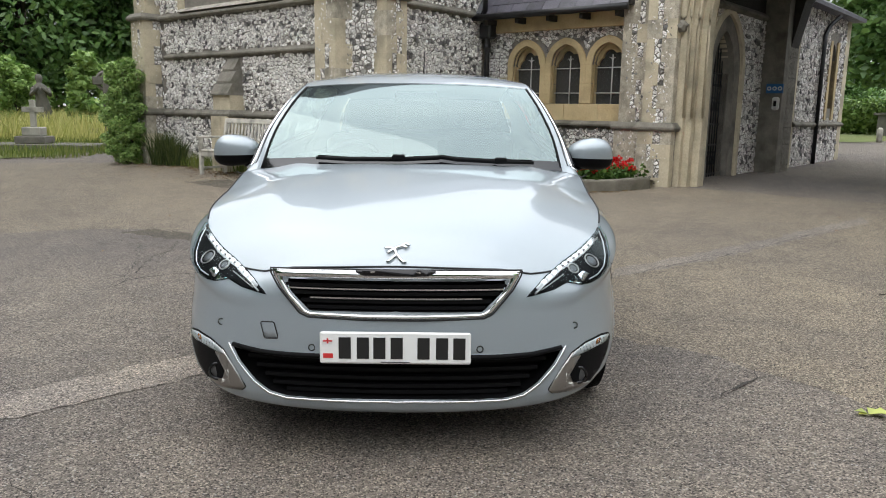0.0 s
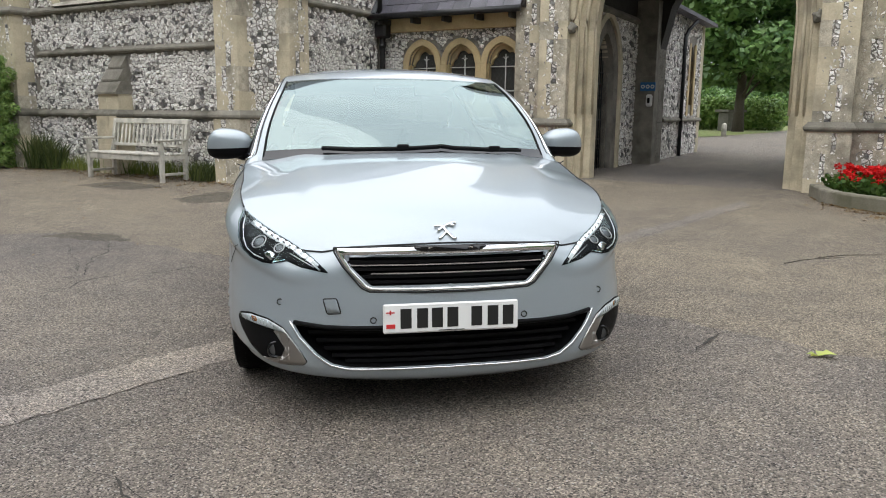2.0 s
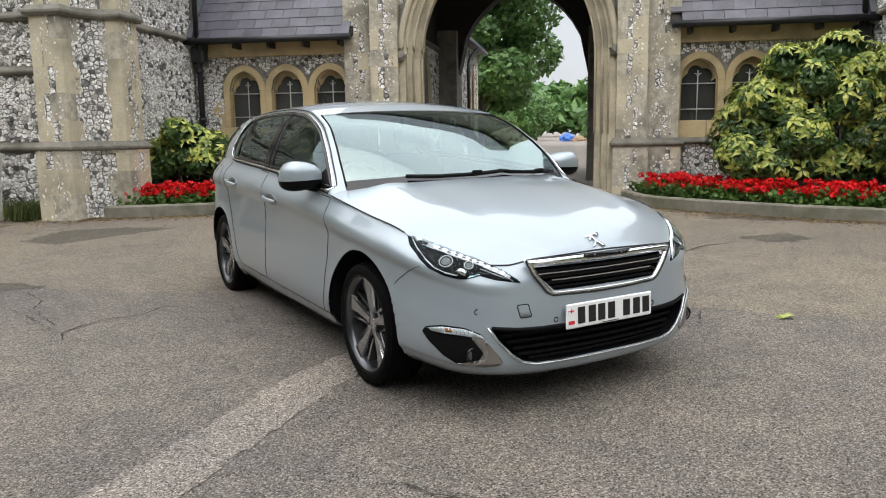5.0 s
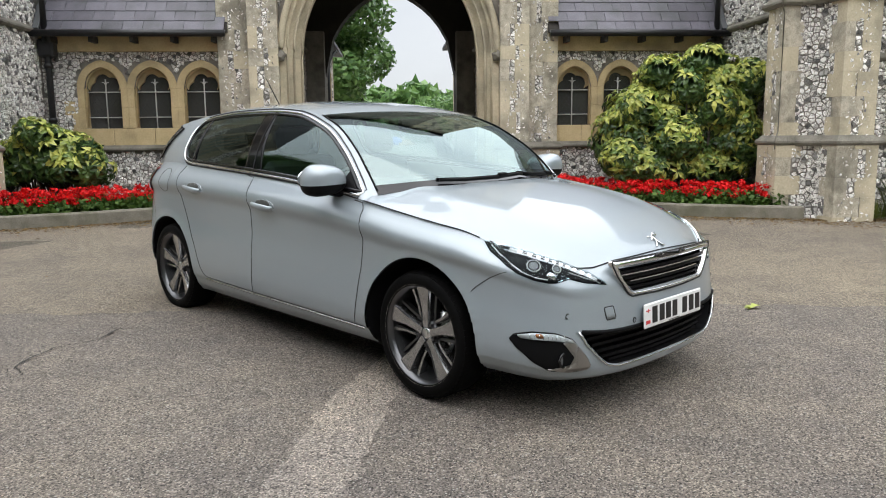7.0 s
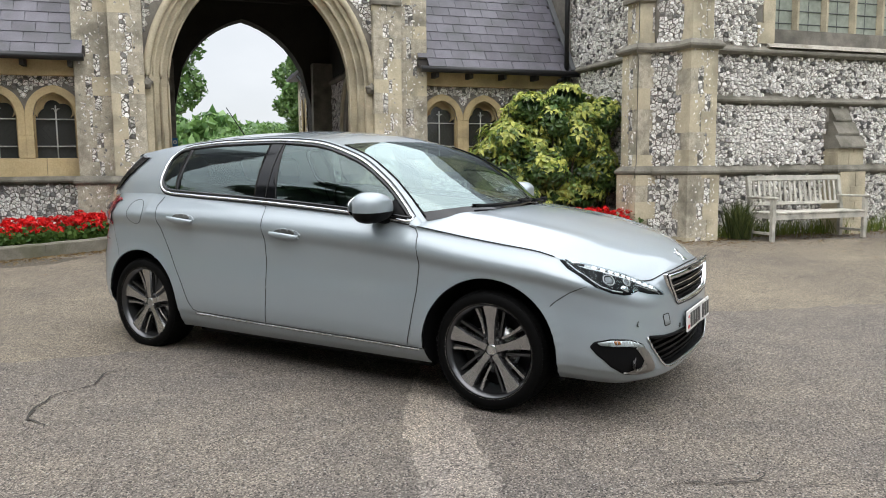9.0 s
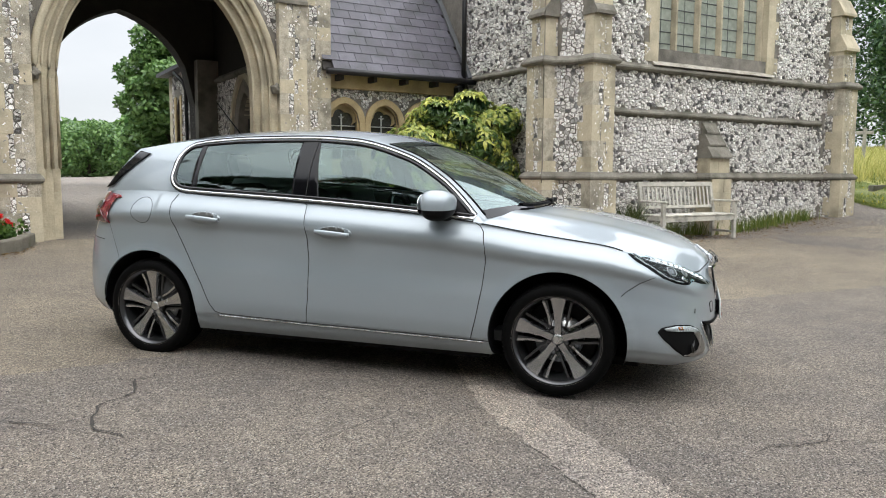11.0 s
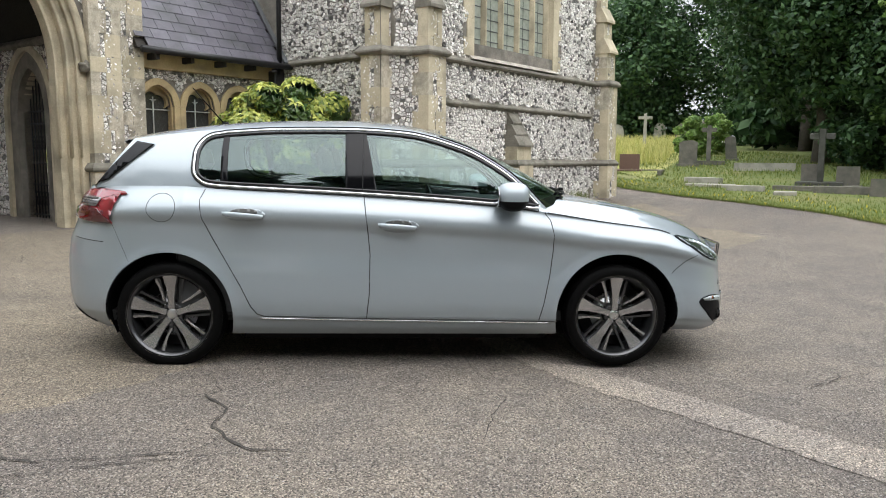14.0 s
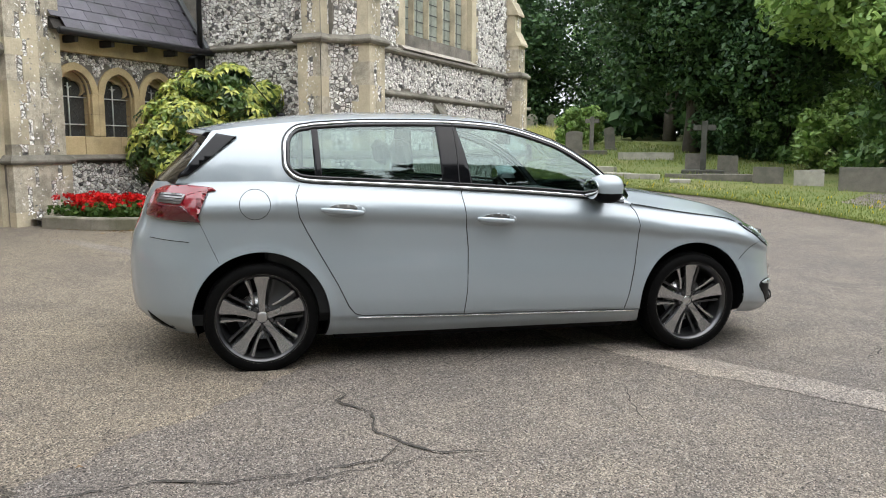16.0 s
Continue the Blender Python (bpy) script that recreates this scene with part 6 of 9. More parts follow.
    # door handles
    for y0, z0, y1, z1 in ((2.30, 0.905, 2.07, 0.888), (1.42, 0.847, 1.20, 0.832)):
        h = new("door_handle")
        h.parent = car
        ym, zm = (y0 + y1) / 2, (z0 + z1) / 2
        cup = [(ym + 0.115 * math.cos(t) - 0.01, zm + 0.006 + 0.038 * math.sin(t)) for t in [2 * math.pi * k / 24 for k in range(24)]]
        decal("handle_cup", cup, lambda a, b, off, sg=sg: on_side(a, b, sg, off), 0.002, M_PAINT, h, "dished handle recess", 0.02, thick=0.004)
        # flat grey patch paints the shade of the handle recess
        slot = [(ym + 0.078 * math.cos(t) - 0.005, zm + 0.020 + 0.020 * math.sin(t)) for t in [2 * math.pi * k / 20 for k in range(20)]]
        decal("finger_slot", slot, lambda a, b, off, sg=sg: on_side(a, b, sg, off), 0.0045, M_CUP, h, "dark finger slot above the grip", 0.02, thick=0.003)
        verts, faces = [], []
        n = 20
        for i in range(n + 1):
            t = i / n
            y = lerp(y0, y1, t)
            z = lerp(z0, z1, t) + 0.004
            o = on_side(y, z, sg)
            bow = 0.030 * math.sin(math.pi * min(1, max(0, t))) ** 0.35 + 0.004
            hh = 0.017 * (1 - 0.35 * abs(2 * t - 1) ** 3)
            for c in range(10):
                a = 2 * math.pi * c / 10
                verts.append((o.x + sg * (bow + 0.010 * math.cos(a)), y, z + hh * math.sin(a)))
        for i in range(n):
            for c in range(10):
                d = (c + 1) % 10
                faces.append((i * 10 + c, i * 10 + d, (i + 1) * 10 + d, (i + 1) * 10 + c))
        faces += [tuple(range(10)), tuple(n * 10 + c for c in range(10))[::-1]]
        mesh_ob("grip", verts, faces, M_PAINT, h, "silver handle with bright edge", True)
    # tail lamp
    TL = lambda a, b, off, sg=sg: on_side(a, b, sg, off)
    lamp = new("tail_lamp")
    lamp.parent = car
    decal("red_lens", rounded([(2.843, 1.005), (2.862, 1.019), (2.99, 1.030), (3.10, 1.024), (3.17, 0.998), (3.205, 0.93), (3.215, 0.862), (3.12, 0.850), (2.924, 0.840), (2.945, 0.872), (3.0, 0.914), (3.017, 0.935), (2.99, 0.982), (2.955, 0.990)], 0.12, 2), TL, 0.010, M_REDLENS, lamp, "glossy red tail lamp lens")
    decal("lower_lens", rounded([(3.012, 0.922), (2.996, 0.908), (2.944, 0.868), (2.930, 0.845), (3.12, 0.854), (3.207, 0.866), (3.200, 0.922)], 0.10, 2), TL, 0.019, M_DEEPRED, lamp, "dark red lower lens")
    decal("smoked_band", rounded([(3.022, 0.930), (2.994, 0.979), (3.13, 0.983), (3.15, 0.935)], 0.12, 2), TL, 0.020, M_LAMPGREY, lamp, "smoked grey clear band")
    for k in range(3):
        side_line("lamp_rib", [(3.01 + 0.003 * k, 0.968 - 0.013 * k), (3.145, 0.973 - 0.013 * k)], 0.002, M_GAP, lamp, sg, off=0.021)
    side_line("tail_crease", [(2.99, 0.735), (3.10, 0.742), (3.2, 0.75)], 0.0025, M_GAP, car, sg)
    decal("rear_bumper_insert", [(3.08, 0.245), (3.14, 0.25), (3.20, 0.295), (3.225, 0.345), (3.195, 0.325), (3.13, 0.277)], TL, 0.004, M_BLACK, car, "black lower bumper insert")
    # headlamp
    HL = lambda a, b, off, sg=sg: on_front(sg * a, b, off)
    lamp = new("headlamp")
    lamp.parent = car
    hl = [(0.785, 0.795), (0.745, 0.776), (0.69, 0.749), (0.60, 0.708), (0.52, 0.662), (0.47, 0.622), (0.458, 0.608), (0.50, 0.614), (0.56, 0.624), (0.612, 0.642), (0.642, 0.655), (0.668, 0.630), (0.70, 0.631), (0.745, 0.644), (0.785, 0.672), (0.80, 0.705), (0.803, 0.755)]
    decal("lamp_bowl", hl, HL, 0.002, M_BLACK, lamp, "dark lamp interior", 0.02)
    led = [(0.775, 0.792), (0.743, 0.774), (0.69, 0.748), (0.60, 0.706), (0.525, 0.662), (0.50, 0.643)]
    leds = dense(led, 0.006)
    tube("led_channel", [on_front(sg * (a - 0.004), b - 0.012, -0.004) for a, b in leds[5:]], 0.0105, M_LAMPSILVER, lamp, 6, label="silvery channel behind the LED cells")
    for k in range(8, len(leds) - 3, 4):
        tube("led", [on_front(sg * (a - 0.004), b - 0.012, 0.002) for a, b in leds[k:k + 3]], 0.0085, M_LED, lamp, 6, label="lit white daytime LED cell")
    tube("lamp_trim", [on_front(sg * (a - 0.012), b - 0.027, 0.002) for a, b in dense(led, 0.03)], 0.0035, M_SATIN, lamp, 6, label="bright inner trim")
    for a, b, r in ((0.718, 0.700, 0.030), (0.640, 0.684, 0.020)):
        c = on_front(sg * a, b, 0.003)
        n_ = (c - on_front(sg * a, b, -0.02)).normalized()
        e1 = n_.cross(Vector((0, 0, 1))).normalized()
        e2 = e1.cross(n_)
        bm = bmesh.new()
        bmesh.ops.create_uvsphere(bm, u_segments=18, v_segments=10, radius=r * 0.72)
        for q in bm.verts:
            q.co = c + e1 * q.co.x + e2 * q.co.y + n_ * q.co.z * 0.14
        part("projector", bm, M_REFLECTOR, lamp, "round projector lens", True)
        ring = [c + e1 * r * math.cos(t) + e2 * r * math.sin(t) + n_ * 0.001 for t in [2 * math.pi * k / 20 for k in range(20)]]
        tube("projector_ring", ring, 0.0028, M_PODSATIN, lamp, 6, True)
    edge = [(0.779, 0.780), (0.786, 0.748), (0.782, 0.706), (0.768, 0.676), (0.738, 0.656), (0.700, 0.645)]
    tube("lamp_edge_trim", [on_front(sg * a, b, 0.003) for a, b in dense(edge, 0.01)], 0.0026, M_SATIN, lamp, 6, label="silver trim along the lamp edge")
    tube("reflector_rib", [on_front(sg * lerp(0.60, 0.51, k / 5), lerp(0.668, 0.626, k / 5), 0.003) for k in range(6)], 0.0022, M_PODSATIN, lamp, 5)
    decal("reflector", rounded([(0.700, 0.662), (0.672, 0.640), (0.655, 0.664), (0.678, 0.674)], 0.2, 2), HL, 0.005, M_CHROME, lamp, "bright low-beam reflector")
    decal("lamp_lens", hl, HL, 0.011, M_LENS, lamp, "clear headlamp cover", 0.02, thick=0.010)
    # fog lamp pod
    pod = new("fog_lamp_pod")
    pod.parent = car
    FP = [(0.814, 0.392), (0.802, 0.416), (0.76, 0.428), (0.69, 0.420), (0.632, 0.392), (0.602, 0.350), (0.567, 0.300), (0.545, 0.262), (0.56, 0.245), (0.64, 0.242), (0.71, 0.252), (0.760, 0.292), (0.800, 0.352)]
    decal("pod_panel", rounded(FP, 0.18, 2), HL, 0.003, M_BLACK, pod, "black fog lamp surround", 0.018)
    fr = [(0.636, 0.392), (0.602, 0.350), (0.567, 0.300), (0.547, 0.262), (0.562, 0.2475), (0.64, 0.2455), (0.712, 0.257), (0.711, 0.261), (0.652, 0.254), (0.618, 0.256), (0.606, 0.268), (0.612, 0.290), (0.632, 0.325), (0.655, 0.358), (0.668, 0.374)]
    decal("pod_frame", rounded(fr, 0.15, 2), HL, 0.007, M_PODSATIN, pod, "brushed grey C-shaped frame", 0.018)
    ind = [(0.800, 0.412), (0.76, 0.423), (0.69, 0.415), (0.642, 0.392), (0.625, 0.372), (0.655, 0.376), (0.70, 0.385), (0.76, 0.392), (0.792, 0.398)]
    decal("indicator", rounded(ind, 0.12, 2), HL, 0.012, M_LENS, pod, "clear indicator lens", 0.018)
    decal("indicator_back", rounded([(lerp(a, 0.705, 0.04), lerp(b, 0.40, 0.1)) for a, b in ind], 0.12, 2), HL, 0.0085, M_LAMPSILVER, pod, "ribbed grey indicator reflector", 0.018)
    for k in range(9):
        a = 0.665 + 0.013 * k
        tube("reflector_rib", [on_front(sg * a, 0.390 + 0.05 * (a - 0.70), 0.009), on_front(sg * (a - 0.004), 0.410 + 0.10 * (a - 0.70), 0.009)], 0.0016, M_CHROME, pod, 5)
    decal("indicator_bulb", rounded([(0.752, 0.418), (0.732, 0.417), (0.728, 0.398), (0.748, 0.398)], 0.2, 2), HL, 0.0095, M_AMBER, pod, "amber bulb")
    c = on_front(sg * 0.668, 0.298, -0.006)
    bm = bmesh.new()
    bmesh.ops.create_uvsphere(bm, u_segments=18, v_segments=10, radius=0.027)
    for q in bm.verts:
        q.co.y *= 0.3
        q.co += c
    part("fog_lamp", bm, M_REFLECTOR, pod, "round fog lamp", True)
    tube("fog_ring", [c + Vector((0.030 * math.cos(t), -0.008, 0.030 * math.sin(t))) for t in [2 * math.pi * k / 20 for k in range(20)]], 0.006, M_GLOSSBLACK, pod, 6, True)
    # parking sensors
    for a, b in ((0.295, 0.430), (0.642, 0.488)):
        c = on_front(sg * a, b, 0.001)
        tube("parking_sensor", [c + Vector((0.011 * math.cos(t), 0, 0.011 * math.sin(t))) for t in [2 * math.pi * k / 14 for k in range(14)]], 0.0025, M_GAP, car, 5, True)
    # wing mirror
    mir = new("wing_mirror")
    mir.parent = car
    bm = bmesh.new()
    bmesh.ops.create_uvsphere(bm, u_segments=28, v_segments=18, radius=1)
    for q in bm.verts:
        x, y, z = (math.copysign(abs(c) ** 0.78, c) for c in q.co)
        q.co = Vector((0.120 * x * (1 - 0.12 * z), 0.095 * y * (1 if y < 0 else 0.95) * (1 + 0.10 * z), 0.081 * z * (1 + 0.15 * x * sg)))
        q.co += Vector((sg * 0.925, 0.655, 1.025))
    low = [fc for fc in bm.faces if fc.calc_center_median().z < 1.002]
    bmL = bm.copy()
    bmesh.ops.delete(bm, geom=low, context="FACES")
    part("mirror_cap", bm, M_PAINT, mir, "silver mirror cap", True)
    bmesh.ops.delete(bmL, geom=[fc for fc in bmL.faces if fc.calc_center_median().z >= 1.002], context="FACES")
    part("mirror_base", bmL, M_BLACK, mir, "black mirror underside", True)
    tube("mirror_arm", [(sg * 0.80, 0.62, 0.962), (sg * 0.86, 0.64, 0.966), (sg * 0.92, 0.66, 0.980)], [0.035, 0.03, 0.028], M_BLACK, mir, 8)
    bm = bmesh.new()
    bmesh.ops.create_uvsphere(bm, u_segments=20, v_segments=8, radius=1)
    for q in bm.verts:
        q.co = Vector((sg * 0.925 + 0.104 * q.co.x, 0.742 + 0.006 * q.co.y, 1.025 + 0.062 * q.co.z))
    part("mirror_glass", bm, M_CHROME, mir, "mirror glass", True)

# grilles
GO = [(-0.435, 0.706), (-0.2, 0.7085), (0.2, 0.7085), (0.435, 0.706), (0.432, 0.688), (0.405, 0.640), (0.335, 0.556), (0.305, 0.542), (0.1, 0.536), (-0.1, 0.536), (-0.305, 0.542), (-0.335, 0.556), (-0.405, 0.640), (-0.432, 0.688)]
GI = [(-0.395, 0.676), (-0.2, 0.6765), (0.2, 0.6765), (0.395, 0.676), (0.392, 0.664), (0.368, 0.625), (0.315, 0.566), (0.295, 0.558), (0.1, 0.554), (-0.1, 0.554), (-0.295, 0.558), (-0.315, 0.566), (-0.368, 0.625), (-0.392, 0.664)]
grille = new("radiator_grille")
grille.parent = car
FRT = lambda a, b, off: on_front(a, b, off)
go, gi = [], []
for i in range(len(GO)):
    j = (i + 1) % len(GO)
    for k in range(8):
        go.append(tuple(lerp(GO[i][c], GO[j][c], k / 8) for c in (0, 1)))
        gi.append(tuple(lerp(GI[i][c], GI[j][c], k / 8) for c in (0, 1)))
band("grille_frame", go, gi, lambda a, b, off: Vector((a, -0.862 + 0.20 * a * a + 0.10 * max(0, b - 0.6) - off, b)), 0.006, M_CHROME, grille, "satin chrome grille frame", 0.03)
tube("frame_gap", [Vector((a * 1.008, -0.862 + 0.20 * a * a + 0.10 * max(0, b - 0.6) - 0.004, lerp(0.62, b, 1.03))) for a, b in go], 0.0032, M_GAP, grille, 6, True)


def recess(poly, depth, name, parent):
    """The dark box behind an opening."""
    pts = dense(poly, 0.05, True)
    n = len(pts)
    verts, faces = [], []
    for d, sc in ((0.0, 1.04), (depth, 0.97)):
        cx, cz = sum(p[0] for p in pts) / n, sum(p[1] for p in pts) / n
        for a, b in pts:
            y = on_front(a * 1.04, b).y + 0.010
            y = max(-0.845 + 0.18 * a * a, y) if y < -0.3 else -0.845 + 0.24 * a * a
            verts.append((cx + (a - cx) * sc, y + d, cz + (b - cz) * sc))
    for i in range(n):
        k = (i + 1) % n
        faces.append((i, k, n + k, n + i))
    faces.append(tuple(range(n, 2 * n)))
    return mesh_ob(name, verts, faces, M_BLACK, parent)


recess(UPPER_GRILLE, 0.07, "grille_box", grille)


def slat(z, w, h, d0, d1, mat, parent, name="slat", curve=0.20, y0=-0.852):
    verts, faces = [], []
    n = 24
    for i in range(n + 1):
        x = -w + 2 * w * i / n
        y = y0 + curve * x * x
        for dy, dz in ((d0, -h / 2), (d0, h / 2), (d1, h * 0.35), (d1, -h * 0.5)):
            verts.append((x, y + dy, z + dz))
    for i in range(n):
        for c in range(4):
            d = (c + 1) % 4
            faces.append((i * 4 + c, i * 4 + d, (i + 1) * 4 + d, (i + 1) * 4 + c))
    faces += [(0, 1, 2, 3), tuple(n * 4 + c for c in (3, 2, 1, 0))]
    return mesh_ob(name, verts, faces, mat, parent)


for z, w in ((0.650, 0.385), (0.622, 0.365), (0.594, 0.335), (0.572, 0.315)):
    slat(z, w, 0.012, 0.012, 0.05, M_BLACK, grille)
for z, w in ((0.6385, 0.375), (0.606, 0.30)):
    slat(z, w, 0.005, 0.006, 0.02, M_CHROME, grille, "bright_strip")
low = new("lower_grille")
low.parent = car
recess(LOWER_GRILLE, 0.09, "intake_box", low)
for z, w in ((0.372, 0.54), (0.340, 0.51), (0.308, 0.48), (0.278, 0.45), (0.256, 0.40)):
    slat(z, w, 0.013, 0.02, 0.06, M_BLACK, low, y0=-0.838)
trim = [(-0.605, 0.420), (-0.572, 0.360), (-0.511, 0.292), (-0.456, 0.252), (-0.392, 0.237), (-0.2, 0.233), (0, 0.232), (0.2, 0.233), (0.392, 0.237), (0.456, 0.252), (0.511, 0.292), (0.572, 0.360), (0.605, 0.420)]
tube("intake_trim", [on_front(a, b, 0.006) for a, b in dense(trim, 0.03)], 0.0042, M_CHROME, low, 8, label="thin bright chrome U-shaped intake trim")
tube("intake_lip", [on_front(a, b + 0.002, 0.003) for a, b in dense([(-0.59, 0.414), (-0.48, 0.402), (-0.38, 0.399), (0.38, 0.399), (0.48, 0.402), (0.59, 0.414)], 0.03)], 0.0095, M_BLACK, low, 8, label="black upper lip of the intake")
# name badge bar and emblem, plain shapes
badge = new("badge_bar")
badge.parent = car
decal("bar", rounded([(-0.145, 0.712), (0.145, 0.712), (0.115, 0.690), (-0.115, 0.690)], 0.2, 3), lambda a, b, off: Vector((a, -0.862 + 0.20 * a * a + 0.1 * (b - 0.6) - off, b)), 0.014, M_GLOSSBLACK, badge, "gloss black badge bar")
for k in range(7):
    x = -0.078 + 0.026 * k
    box("letter_block", x - 0.008, x + 0.008, -0.8745, -0.870, 0.695, 0.707, M_CHROME, badge, m=Matrix.Translation((0, 0.01, 0)))
em = new("emblem")
em.parent = car


def on_hood(x, y, off=0.0):
    i = min(range(len(EDGE_Y)), key=lambda k: abs(EDGE_Y[k] - y))
    e = FRONT_EDGE[i]
    w = min(1, abs(x) / max(0.05, e[0]))
    return Vector((x, y - off * 0.35, lerp(e[2], hood_centre(y), 1 - w**2.6) + off))


for pts, r in (([(-0.035, -0.690), (-0.01, -0.668), (0.015, -0.655), (0.035, -0.665)], 0.006), ([(-0.01, -0.668), (-0.002, -0.695), (0.02, -0.72), (0.034, -0.722)], 0.006),
               ([(-0.004, -0.695), (-0.022, -0.715), (-0.036, -0.722)], 0.005), ([(-0.005, -0.672), (-0.03, -0.664), (-0.046, -0.668)], 0.004), ([(0.012, -0.657), (0.03, -0.645), (0.042, -0.655)], 0.006)):
    tube("emblem_stroke", [on_hood(x, y - 0.07, 0.006) for x, y in dense(pts, 0.01)], r, M_CHROME, em, 7)
decal("tow_cover", rounded([(-0.464, 0.457), (-0.419, 0.460), (-0.433, 0.511), (-0.478, 0.508)], 0.12, 2), FRT, 0.0025, M_PAINT, car, "square towing-eye cover")
tube("tow_cover_gap", [on_front(a, b, 0.001) for a, b in dense(rounded([(-0.467, 0.454), (-0.415, 0.457), (-0.430, 0.514), (-0.481, 0.511)], 0.12, 2), 0.01, True)], 0.0025, M_GAP, car, 5, True)
path = [(p[0] * s_, p[1] - 0.002, p[2] + 0.002) for s_, seq in ((-1, FRONT_EDGE[::-1]), (1, FRONT_EDGE[1:])) for p in seq if p[1] < -0.36]
tube("bonnet_front_gap", path, 0.0035, M_GAP, car, 5)

# number plate: white, its characters as plain bars
plate = new("number_plate")
plate.parent = car
pl = Matrix.Translation((0, -0.888, 0.440)) @ Matrix.Rotation(radians(-3), 4, "X")
bm = bmesh.new()
box_into(bm, -0.262, 0.262, -0.006, 0.006, -0.057, 0.057, 0.006, pl)
part("plate", bm, M_PLATE, plate, "white plate with dark bars")
box("plinth", -0.2, 0.2, -0.002, 0.06, -0.045, 0.045, M_BLACK, plate, m=pl)
for k, x in enumerate((-0.175, -0.112, -0.055, 0.005, 0.098, 0.162, 0.222)):
    box("character_bar", x - 0.021, x + 0.021, -0.0085, -0.005, -0.038, 0.038, M_INK, plate, m=pl)
box("flag_bar", -0.250, -0.218, -0.0085, -0.005, 0.016, 0.034, M_PLATE, plate, m=pl)
box("flag_bar", -0.250, -0.218, -0.0095, -0.006, 0.0225, 0.0275, M_REDINK, plate, m=pl)
box("flag_bar", -0.237, -0.231, -0.0095, -0.006, 0.016, 0.034, M_REDINK, plate, m=pl)
box("country_bar", -0.250, -0.216, -0.0085, -0.005, -0.036, -0.020, M_REDINK, plate, m=pl)
box("maker_bar", -0.05, 0.05, -0.0085, -0.005, -0.051, -0.048, M_INK, plate, m=pl)


